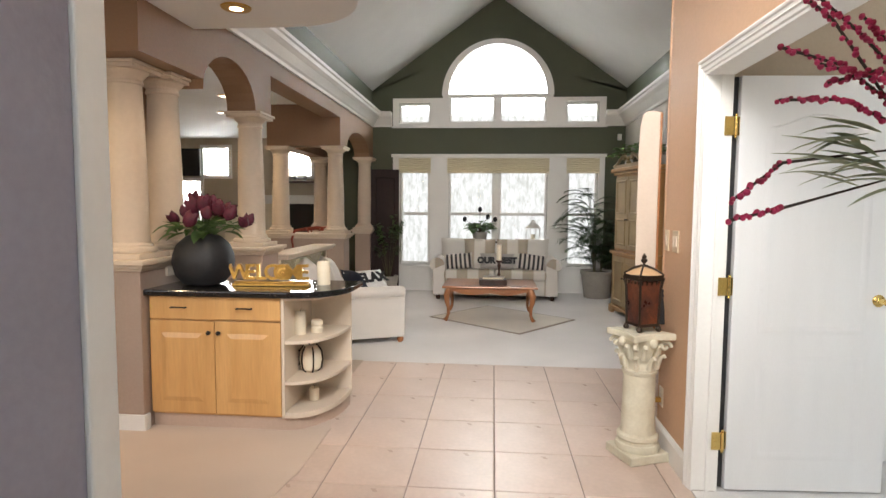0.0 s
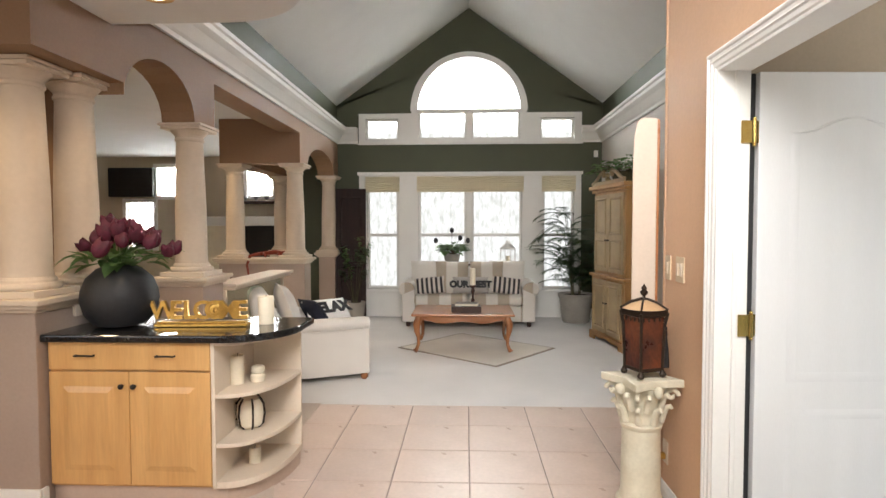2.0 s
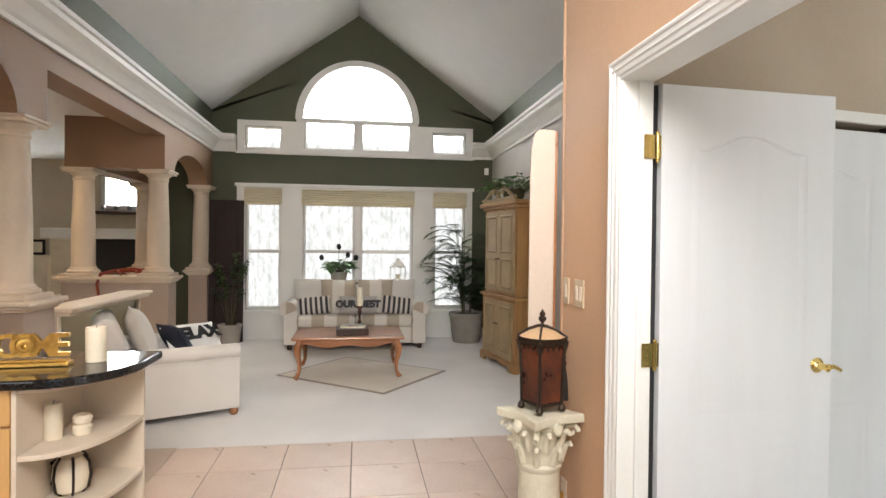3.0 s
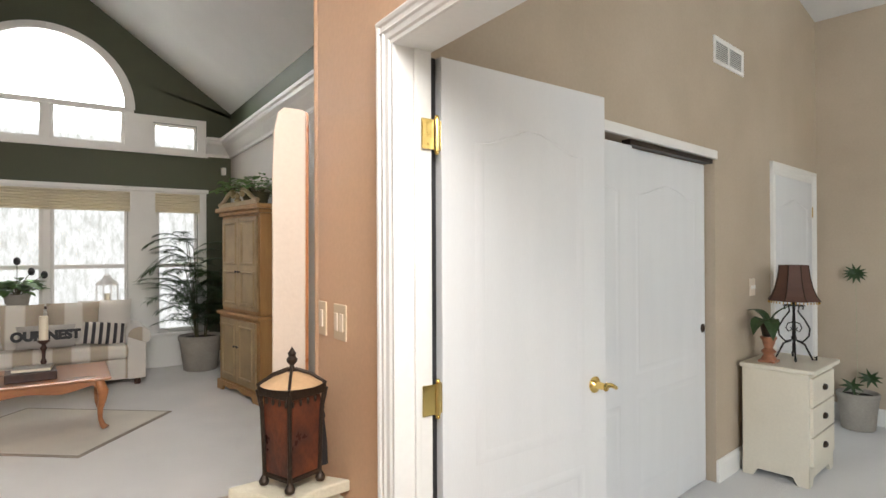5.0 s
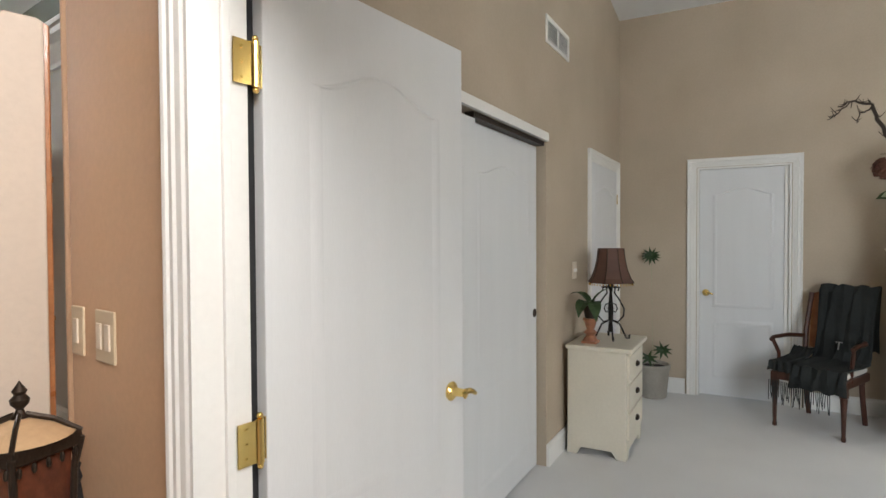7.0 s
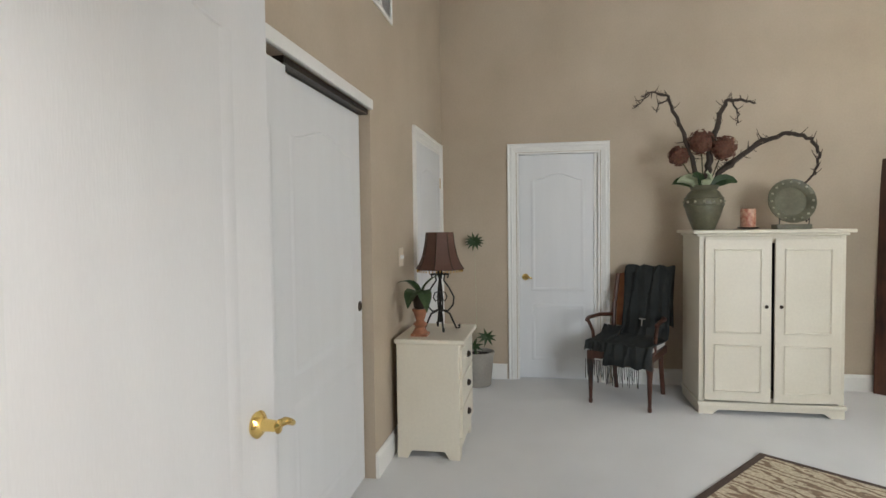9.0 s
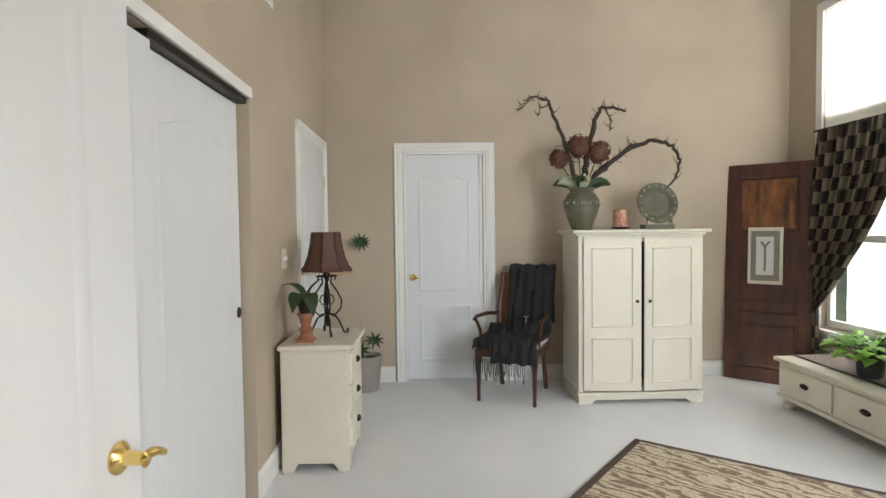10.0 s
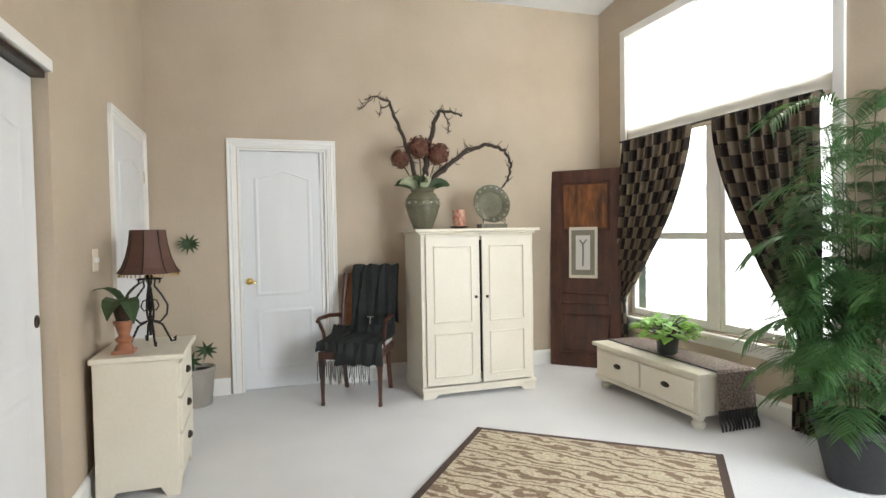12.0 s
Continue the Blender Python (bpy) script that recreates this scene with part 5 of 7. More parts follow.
Shape().box(-0.17, 0.17, -0.12, 0.12, 0, 0.07).make("cover", DARKWOOD, bk1, bevel=0.006)
bk2 = thing("book", "grey book lying on the brown book", "book", pose(0.73, 7.46, TZ + 0.084, 0, 0, -6))
Shape().box(-0.13, 0.13, -0.09, 0.09, 0, 0.03).make("cover", POT, bk2, bevel=0.004)
Shape().box(-0.125, 0.132, -0.092, 0.085, 0.006, 0.024).make("pages", WAX, bk2)
ck = thing("candlestick", "dark turned wooden candlestick with an ivory candle", "candlestick", pose(0.80, 7.62, TZ + 0.013))
Shape().lathe([(0.055, 0), (0.055, 0.012), (0.02, 0.03), (0.014, 0.08), (0.024, 0.11), (0.012, 0.14), (0.016, 0.2), (0.026, 0.22), (0.014, 0.25), (0.045, 0.275), (0.045, 0.29), (0.002, 0.29)], 18).make("stick", DARKWOOD, ck, smooth=True)
Shape().lathe([(0.033, 0.291), (0.033, 0.485), (0.028, 0.49), (0.002, 0.485)], 18).make("candle", WAX, ck, smooth=True)

con = thing("console_table", "narrow dark console table behind the sofa", "table", pose(0.75, 9.735, 0))
Shape().box(-0.8, 0.8, -0.03, 0.05, 0.82, 0.85).make("tabletop", DARKWOOD, con, bevel=0.005)
for x in (-0.76, 0.76):
    Shape().box(x - 0.02, x + 0.02, -0.02, 0.04, 0, 0.82).make("leg", DARKWOOD, con)
orc = thing("potted_tulips", "grey pot of green leaves with three dark tulip heads", "plant", pose(0.50, 9.735, 0.851))
plant_pot(orc, 0.13, 0.15, POT, soil=True)
bushy(orc, 3, 60, 0.17, 0.15, LEAF, 0.16, 0.16)
for x, z in ((0.0, 0.52), (-0.25, 0.36), (0.25, 0.36), (0.13, 0.40)):
    Shape().tube([(0, 0, 0.14), (x * 0.5, 0, z * 0.75), (x, 0, z)], 0.004, 6).make("stem", STEM, orc)
    Shape().ball(x, 0, z, 0.035, 0.035, 0.045, 10).make("bloom", BLACK, orc, "dark tulip head", smooth=True)
ln = thing("lantern", "white metal lantern with glass sides and domed top", "lantern", pose(1.37, 9.735, 0.851))
for z in (0.0, 0.218):
    Shape().box(-0.12, 0.12, -0.045, 0.045, z, z + 0.02).make("plate", WHITE, ln, bevel=0.004)
for x in (-0.11, -0.04, 0.04, 0.11):
    Shape().box(x - 0.006, x + 0.006, -0.04, -0.03, 0.02, 0.22).box(x - 0.006, x + 0.006, 0.03, 0.04, 0.02, 0.22).make("bar", WHITE, ln)
Shape().lathe([(0.12, 0.235), (0.10, 0.26), (0.05, 0.30), (0.035, 0.325), (0.045, 0.335), (0.01, 0.35), (0.002, 0.355)], 20, squash=0.4).make("dome", WHITE, ln, smooth=True)
Shape().tube([(0.02 * math.cos(a / 10), 0, 0.37 + 0.02 * math.sin(a / 10)) for a in range(0, 64, 6)], 0.003, 6).make("ring", WHITE, ln)
Shape().lathe([(0.03, 0.021), (0.03, 0.12), (0.002, 0.118)], 14).make("candle", WAX, ln)

arm1 = thing("armoire", "distressed pine armoire with olive painted doors and arched cornice", "armoire", pose(2.40, 7.77, 0, 0, 0, -81))
# local: front at -y, width along x
AW, AD = 0.98, 0.40
Shape().box(-AW / 2, AW / 2, 0.02, AD, 0.09, 0.80).make("lower_body", PINE, arm1, bevel=0.005)
Shape().box(-AW / 2 + 0.03, AW / 2 - 0.03, 0.04, AD, 0.84, 1.84).make("upper_body", PINE, arm1, bevel=0.005)
Shape().box(-AW / 2 - 0.03, AW / 2 + 0.03, -0.01, AD + 0.01, 0.80, 0.84).make("waist_molding", PINE, arm1, bevel=0.012)
Shape().box(-AW / 2 - 0.01, AW / 2 + 0.01, 0.01, AD, 1.84, 1.88).box(-AW / 2 - 0.04, AW / 2 + 0.04, -0.02, AD + 0.005, 1.88, 1.93).make("cornice", PINE, arm1, bevel=0.012)
Shape().box(-0.46, 0.46, 0.0, 0.03, 1.93, 1.975).make("crest_board", PINEG, arm1, bevel=0.004)
for sx in (-1, 1):
    neck = [(sx * (0.47 - 0.36 * k / 12), 0.012, 1.965 + 0.125 * (0.5 - 0.5 * math.cos(math.pi * k / 12))) for k in range(13)]
    curl = [(sx * (0.11 + 0.036 * math.sin(q * 0.6) * (1 - q / 14)), 0.012, 2.055 + 0.036 * math.cos(q * 0.6) * (1 - q / 14)) for q in range(11)]
    Shape().tube(neck + curl[1:], 0.021, 8).make("scroll", PINEG, arm1, smooth=True)
Shape().lathe([(0.03, 1.975), (0.035, 1.99), (0.018, 2.01), (0.03, 2.035), (0.012, 2.06), (0.002, 2.07)], 14, 0, 0.012).make("finial", PINEG, arm1, smooth=True)
o = [(-AW / 2 - 0.02, 0.0), (-AW / 2 - 0.02, 0.10), (AW / 2 + 0.02, 0.10), (AW / 2 + 0.02, 0.0), (AW / 2 - 0.12, 0.0)] + [(AW / 2 - 0.14 - (AW - 0.28) * k / 16, 0.04 + 0.018 * math.sin(math.pi * k / 16) + 0.01 * math.cos(k * math.pi / 4)) for k in range(17)] + [(-AW / 2 + 0.12, 0.0)]
Shape().prism(o, -0.005, 0.02, "y").make("plinth", PINE, arm1)
Shape().box(-AW / 2 - 0.02, -AW / 2 + 0.0, 0.02, AD, 0, 0.1).box(AW / 2, AW / 2 + 0.02, 0.02, AD, 0, 0.1).make("side_plinth", PINE, arm1)
for s in (-1, 1):
    x0, x1 = sorted((s * 0.004, s * (AW / 2 - 0.07)))
    for z0, z1, cuts in ((0.13, 0.77, [(0.18, 0.72)]), (0.88, 1.81, [(0.92, 1.27), (1.33, 1.77)])):
        d = Shape().box(x0, x1, 0.0 if z0 < 0.5 else 0.02, 0.02 if z0 < 0.5 else 0.04, z0, z1).make("door", PINEG, arm1, "olive painted door", bevel=0.003)
        y_ = 0.0 if z0 < 0.5 else 0.02
        for c0, c1 in cuts:
            q = Shape()
            ridge(q, rect(x0 + 0.05, x1 - 0.05, c0, c1), 0.03, 0.012, lambda a, b, k, y_=y_: (a, y_ - k, b))
            q.make("panel", PINEG, d)
        knob(d, s * 0.035, y_, 0.5 if z0 < 0.5 else 1.26, 0.012)
ap = thing("trailing_plant", "leafy green plant in a low pot on the armoire", "plant", pose(2.58, 7.72, 1.931))
plant_pot(ap, 0.14, 0.14, STEM)
bushy(ap, 8, 130, 0.36, 0.14, LEAF, 0.10, 0.20, trail=0.7)

lp = thing("potted_palm", "tall dark green palm in a grey stone pot", "plant", pose(2.36, 9.42, 0))
plant_pot(lp, 0.26, 0.43, POT, rim=0.06)
palm(lp, 11, 1.34, 0.56, 10, 9, 0.40, LEAFD, STEM, leaflet=0.15, wide=0.0065, droop=(0.8, 1.6), rise=(0.4, 1.3))
fp2 = thing("potted_shrub", "sparse green shrub in a grey pot", "plant", pose(-0.98, 9.50, 0))
plant_pot(fp2, 0.165, 0.28, POT, rim=0.04)
rnd = random.Random(21)
for k in range(12):
    a = rnd.uniform(0, 2 * math.pi)
    h_ = rnd.uniform(0.5, 1.05)
    pts = [Vector((0.03 * math.cos(a), 0.03 * math.sin(a), 0.25)), Vector((0.10 * math.cos(a), 0.08 * math.sin(a), 0.25 + h_ * 0.5)), Vector((0.22 * math.cos(a), 0.15 * math.sin(a), 0.25 + h_))]
    Shape().tube(pts, 0.006, 6, taper=0.5).make("branch", STEM, fp2)
    lv = Shape()
    for q in range(26):
        t_ = rnd.uniform(0.35, 1)
        b_ = pts[1].lerp(pts[2], t_)
        aa = rnd.uniform(0, 2 * math.pi)
        lv.strip(leaf_points(b_, (math.cos(aa), math.sin(aa), rnd.uniform(-0.4, 0.6)), 0.085, 0.8, 3), [0.004, 0.016, 0.012, 0.001], (0, 0, 1))
    lv.make("leaves", LEAF if k % 2 else LEAFD, fp2)
EBONY = surface("near_black_wood", (0.028, 0.012, 0.010), 0.75, vary=0.3, scale=3, grain=18, stretch=(5, 5, 0.7), bump=0.1)
scr = thing("old_door_panel", "tall dark wooden door panel standing in the corner", "door panel", pose(-1.06, 9.60, 0, -4, 0, 8))
Shape().box(-0.24, 0.23, 0, 0.04, 0, 2.03).make("board", EBONY, scr, bevel=0.006)
q = Shape()
for z0, z1 in ((0.15, 0.8), (0.95, 1.9)):
    ridge(q, rect(-0.17, 0.16, z0, z1), 0.03, 0.01, lambda a, b, k: (a, -k, b))
q.make("panel_molding", EBONY, scr)

ped = thing("pedestal", "cream cast-stone pedestal with a Corinthian capital", "pedestal", pose(1.548, 3.585, 0, 0, 0, 21.5) @ Matrix.Diagonal((0.97, 0.97, 0.96, 1)))
Shape().box(-0.128, 0.128, -0.128, 0.128, 0, 0.055).make("plinth", CREAMSTONE, ped, bevel=0.008)
Shape().lathe([(0.122, 0.055), (0.127, 0.075), (0.12, 0.095), (0.112, 0.10), (0.11, 0.115), (0.118, 0.125), (0.115, 0.145), (0.10, 0.155)], 30).make("base_rings", CREAMSTONE, ped, smooth=True)
Shape().lathe([(0.10, 0.155), (0.095, 0.20), (0.09, 0.50), (0.098, 0.51), (0.10, 0.525), (0.09, 0.535)], 30).make("shaft", CREAMSTONE, ped, smooth=True)
Shape().lathe([(0.085, 0.535), (0.088, 0.60), (0.10, 0.68), (0.118, 0.715)], 24).make("bell", CREAMSTONE, ped, smooth=True)
for ring, (n, r, z, s) in enumerate(((8, 0.088, 0.54, 0.085), (8, 0.092, 0.605, 0.085))):
    for k in range(n):
        a = 2 * math.pi * (k + 0.5 * ring) / n
        d = Vector((math.cos(a), math.sin(a), 0))
        path = [d * r + Vector((0, 0, z)), d * (r + 0.012) + Vector((0, 0, z + s * 0.45)), d * (r + 0.026) + Vector((0, 0, z + s * 0.85)), d * (r + 0.044) + Vector((0, 0, z + s * 0.95)), d * (r + 0.05) + Vector((0, 0, z + s * 0.8))]
        Shape().tube(path, 0.019, 7, taper=0.55).make("acanthus_leaf", CREAMSTONE, ped, smooth=True)
for k in range(4):
    a = math.pi / 4 + k * math.pi / 2
    d, e = Vector((math.cos(a), math.sin(a), 0)), Vector((0, 0, 1))
    c_ = d * 0.135 + e * 0.675
    sp = [c_ + (d * math.cos(t_) + e * math.sin(t_)) * (0.034 - 0.0042 * t_) for t_ in [q * 0.5 for q in range(14)]]
    Shape().tube(sp, 0.011, 7).make("volute", CREAMSTONE, ped, smooth=True)
for k in range(4):
    a = k * math.pi / 2
    Shape().ball(0.122 * math.cos(a), 0.122 * math.sin(a), 0.70, 0.022, 0.024, 0.03, 10).make("rosette", CREAMSTONE, ped, smooth=True)
o = []
for k in range(4):
    a = math.pi / 4 + k * math.pi / 2
    for j in range(8):
        t_ = j / 8
        p0 = Vector((math.cos(a), math.sin(a))) * 0.195
        p1 = Vector((math.cos(a + math.pi / 2), math.sin(a + math.pi / 2))) * 0.195
        q = p0.lerp(p1, t_)
        q -= q.normalized() * 0.03 * math.sin(math.pi * t_)
        o.append((q.x, q.y))
Shape().prism(o, 0.715, 0.755).make("abacus", CREAMSTONE, ped, bevel=0.006)

AMBER = surface("amber_mica", (0.20, 0.055, 0.022), 0.3, vary=0.4, scale=9, second=(0.035, 0.014, 0.014), amount=0.4, bump=0.1)
lam = thing("lantern_lamp", "dark bronze lantern lamp with amber panels and tassel", "lamp", pose(1.552, 3.575, 0.728, 0, 0, 21.5) @ Matrix.Diagonal((0.82, 0.82, 1.10, 1)))
for k in range(4):
    a = math.pi / 4 + k * math.pi / 2
    c, s_ = math.cos(a), math.sin(a)
    Shape().lathe([(0.002, 0), (0.016, 0.004), (0.02, 0.014), (0.012, 0.026), (0.006, 0.032)], 12, 0.105 * c, 0.105 * s_).make("foot", BRONZE, lam, smooth=True)
    Shape().tube([(0.102 * c, 0.102 * s_, 0.03), (0.106 * c, 0.106 * s_, 0.12), (0.112 * c, 0.112 * s_, 0.22), (0.128 * c, 0.128 * s_, 0.275)], 0.009, 8).make("corner_post", BRONZE, lam, smooth=True)
    q0, q1 = (k * math.pi / 2) + math.pi / 4, (k * math.pi / 2) + 3 * math.pi / 4
    pts = [(0.098 * math.cos(q0), 0.098 * math.sin(q0), 0.04), (0.098 * math.cos(q1), 0.098 * math.sin(q1), 0.04), (0.106 * math.cos(q1), 0.106 * math.sin(q1), 0.255), (0.106 * math.cos(q0), 0.106 * math.sin(q0), 0.255)]
    inn = [(x * 0.93, y * 0.93, z) for x, y, z in pts]
    Shape().add(pts + inn, [(0, 1, 2, 3), (7, 6, 5, 4), (0, 4, 5, 1), (1, 5, 6, 2), (2, 6, 7, 3), (3, 7, 4, 0)]).make("panel", AMBER, lam, "translucent amber panel")
    Shape().tube([(0.13 * c, 0.13 * s_, 0.285), (0.07 * c, 0.07 * s_, 0.315), (0.012 * c, 0.012 * s_, 0.33)], 0.006, 6).make("crown_rib", BRONZE, lam)
    for j in range(5):
        t_ = (j + 0.5) / 5
        x = (0.128 * math.cos(q0)) * (1 - t_) + 0.128 * math.cos(q1) * t_
        y = (0.128 * math.sin(q0)) * (1 - t_) + 0.128 * math.sin(q1) * t_
        Shape().ball(x, y, 0.248, 0.006, 0.006, 0.01, 8).make("bead", BRONZE, lam)
Shape().box(-0.078, 0.078, -0.078, 0.078, 0.026, 0.04).make("bottom_plate", BRONZE, lam, bevel=0.004)
Shape().box(-0.093, 0.093, -0.093, 0.093, 0.258, 0.288).make("top_band", BRONZE, lam, bevel=0.005)
Shape().lathe([(0.118, 0.288), (0.07, 0.308), (0.02, 0.322), (0.002, 0.324)], 24).make("cap", surface("tan_parchment", (0.55, 0.36, 0.20), 0.7, vary=0.1), lam, "tan parchment cap")
Shape().lathe([(0.02, 0.324), (0.012, 0.331), (0.008, 0.34), (0.02, 0.35), (0.022, 0.358), (0.012, 0.367), (0.017, 0.374), (0.006, 0.386), (0.001, 0.393)], 14).make("finial", BRONZE, lam, smooth=True)
Shape().tube([(0.12, -0.02, 0.25), (0.135, -0.02, 0.19)], 0.003, 6).lathe([(0.008, 0.16), (0.014, 0.172), (0.008, 0.19), (0.012, 0.20), (0.002, 0.21)], 10, 0.135, -0.02).lathe([(0.024, 0.03), (0.02, 0.10), (0.01, 0.16)], 12, 0.135, -0.02).make("tassel", BLACK, lam, "black tassel")

bd = thing("leaning_panel", "tall cream panel with a rounded top leaning on the wall", "panel", pose(1.615, 3.83, 0, 2, 0, -14))
o = [(-0.048, 0.01), (0.065, 0.01), (0.065, 1.955), (0.05, 1.962), (-0.01, 1.965), (-0.03, 1.945), (-0.043, 1.88), (-0.048, 1.75)]
Shape().prism(o, -0.012, 0.012, "y").make("board", surface("cream_canvas", (0.52, 0.43, 0.35), 0.6, vary=0.05), bd, bevel=0.004)
Shape().prism([(a * 1.02 + 0.012, b) for a, b in o], 0.013, 0.035, "y").make("backing", CHERRY, bd, "dark reddish wood backing", bevel=0.004)

# switches, outlet, sensor
for y, n in ((3.735, 1), (3.58, 2)):
    sw = thing("light_switch", "ivory wall switch plate" if n == 1 else "ivory double rocker switch plate", "switch", pose(XP, y, 1.225))
    w_ = 0.035 if n == 1 else 0.05
    Shape().box(-0.007, -0.0005, -w_, w_, -0.06, 0.06).make("plate", surface("ivory_plastic", (0.62, 0.50, 0.34), 0.4, vary=0.04), sw, bevel=0.003)
    for k in range(n):
        yy = 0 if n == 1 else (-0.022 + 0.044 * k)
        Shape().box(-0.012, -0.007, yy - 0.012, yy + 0.012, -0.03, 0.03).make("rocker", SHELFW, sw, bevel=0.002)
ot = thing("wall_outlet", "ivory outlet with a plugged lamp cord", "outlet", pose(XP, 3.74, 0.30))
Shape().box(-0.006, -0.0005, -0.035, 0.035, -0.057, 0.057).make("plate", SHELFW, ot, bevel=0.003)
Shape().box(-0.04, -0.006, -0.014, 0.014, -0.035, -0.005).make("plug", GOLD, ot, bevel=0.004)
Shape().tube([(-0.04, 0, -0.02), (-0.06, -0.01, 0.02), (-0.05, -0.02, 0.15), (-0.055, -0.03, 0.38)], 0.003, 6).make("cord", GOLD, ot)
sn = thing("motion_sensor", "small white motion sensor high in the corner", "sensor", pose(XR - 0.1, YE - 0.035, 2.55))
Shape().box(-0.03, 0.03, -0.02, 0.034, -0.05, 0.05).make("housing", WHITE, sn, bevel=0.008)

# berry branches in a floor vase inside the front door
bv = thing("floor_vase", "tall floor vase with crimson berry branches and sage leaves", "vase", pose(1.52, 1.27, 0))
Shape().lathe([(0.07, 0), (0.11, 0.05), (0.13, 0.3), (0.09, 0.6), (0.05, 0.72), (0.065, 0.78), (0.055, 0.78), (0.045, 0.72), (0.002, 0.7)], 24).make("body", BLACK, bv, smooth=True)
BERRY = surface("crimson_berry", (0.62, 0.04, 0.14), 0.4, vary=0.3, scale=45, second=(0.22, 0.006, 0.03), amount=0.3, bump=0.05)
SAGE = surface("sage_leaf", (0.42, 0.46, 0.30), 0.6, vary=0.2, scale=20)
rnd = random.Random(5)
sprays = [((1.34, 1.29, 1.46), (1.16, 1.30, 1.405), (1.085, 1.30, 1.386)), ((1.34, 1.29, 1.50), (1.165, 1.30, 1.478), (1.09, 1.30, 1.418)), ((1.33, 1.30, 1.55), (1.24, 1.32, 1.70), (1.15, 1.32, 1.775)), ((1.33, 1.30, 1.56), (1.26, 1.32, 1.63), (1.165, 1.32, 1.66)), ((1.32, 1.30, 1.54), (1.25, 1.30, 1.575), (1.155, 1.30, 1.575)), ((1.34, 1.30, 1.60), (1.28, 1.32, 1.68), (1.23, 1.34, 1.74)), ((1.35, 1.28, 1.56), (1.30, 1.30, 1.62), (1.225, 1.30, 1.60)), ((1.36, 1.28, 1.60), (1.31, 1.30, 1.66), (1.27, 1.30, 1.70)), ((1.35, 1.28, 1.57), (1.29, 1.28, 1.60), (1.20, 1.28, 1.625))]
for k, spray in enumerate(sprays):
    a_, b_, c_ = [Vector(p) - Vector((1.52, 1.27, 0)) for p in spray]
    pts = [Vector((0, 0, 0.7)), Vector((-0.02, 0, 1.1)), a_, b_, c_]
    Shape().tube(pts, 0.0025, 6).make("branch", TWIG, bv)
    b = Shape()
    for q in range(30):
        t_ = q / 29
        p_ = a_.lerp(b_, t_ * 2) if t_ < 0.5 else b_.lerp(c_, t_ * 2 - 1)
        if k < 2 and t_ < 0.45:
            continue
        a = rnd.uniform(0, 2 * math.pi)
        b.ball(p_.x + 0.003 * math.cos(a), p_.y + 0.003 * math.sin(a), p_.z + rnd.uniform(-0.003, 0.003), rnd.uniform(0.004, 0.0062), n=6)
    b.make("berries", BERRY, bv, "crimson berries")
lv = Shape()
for k in range(26):
    a = math.pi + rnd.uniform(-0.7, 0.7)
    q = leaf_points((-0.22 + rnd.uniform(-0.04, 0.04), 0.02 + rnd.uniform(-0.03, 0.03), 1.47 + rnd.uniform(-0.03, 0.06)), (math.cos(a), 0.5 * math.sin(a), rnd.uniform(-0.25, 0.5)), rnd.uniform(0.06, 0.13), rnd.uniform(0.1, 0.7), 5)
    lv.strip(q, [0.002, 0.008, 0.011, 0.009, 0.005, 0.0005], (0, 0, 1))
lv.make("leaves", SAGE, bv)

# ---- bedroom ----
def bed(u, v, z=0.0, rz=0.0, rx=0.0, ry=0.0):
    return BED @ pose(u, v, z, rx, ry, rz)


def cup_pull(parent, x, y, z, w=0.035):
    Shape().ball(x, y, z, w, 0.018, 0.02, 12).make("cup_pull", BRONZE, parent, "dark bronze cup pull", smooth=True)


ns = thing("nightstand", "cream painted three-drawer nightstand with bracket feet", "nightstand", bed(5.19, 2.675))
NW, ND, NH = 0.53, 0.40, 0.722
Shape().box(0, NW, 0.02, ND, 0.10, NH - 0.025).make("body", CREAM, ns, bevel=0.004)
Shape().box(-0.025, NW + 0.02, -0.02, ND + 0.01, NH - 0.025, NH + 0.005).make("top", CREAM, ns, bevel=0.008)
for x0, x1, y in ((0, NW, 0.02), (0, NW, ND - 0.02)):
    o = [(x0, 0.0), (x0, 0.12), (x1, 0.12), (x1, 0.0), (x1 - 0.07, 0.0), (x1 - 0.10, 0.05), (x0 + 0.10, 0.05), (x0 + 0.07, 0.0)]
    Shape().prism(o, y, y + 0.02, "y").make("bracket_base", CREAM, ns)
for x in (0.0, NW - 0.02):
    o = [(0.02, 0.0), (0.02, 0.12), (ND, 0.12), (ND, 0.0), (ND - 0.06, 0.0), (ND - 0.09, 0.05), (0.11, 0.05), (0.08, 0.0)]
    Shape().prism(o, x - 0.001, x + 0.021, "x").make("bracket_base", CREAM, ns)
for k in range(3):
    z0 = 0.13 + 0.183 * k
    d = Shape().box(0.03, NW - 0.03, 0.004, 0.022, z0, z0 + 0.172).make("drawer", CREAM, ns, bevel=0.003)
    cup_pull(d, NW / 2, 0.0, z0 + 0.09)

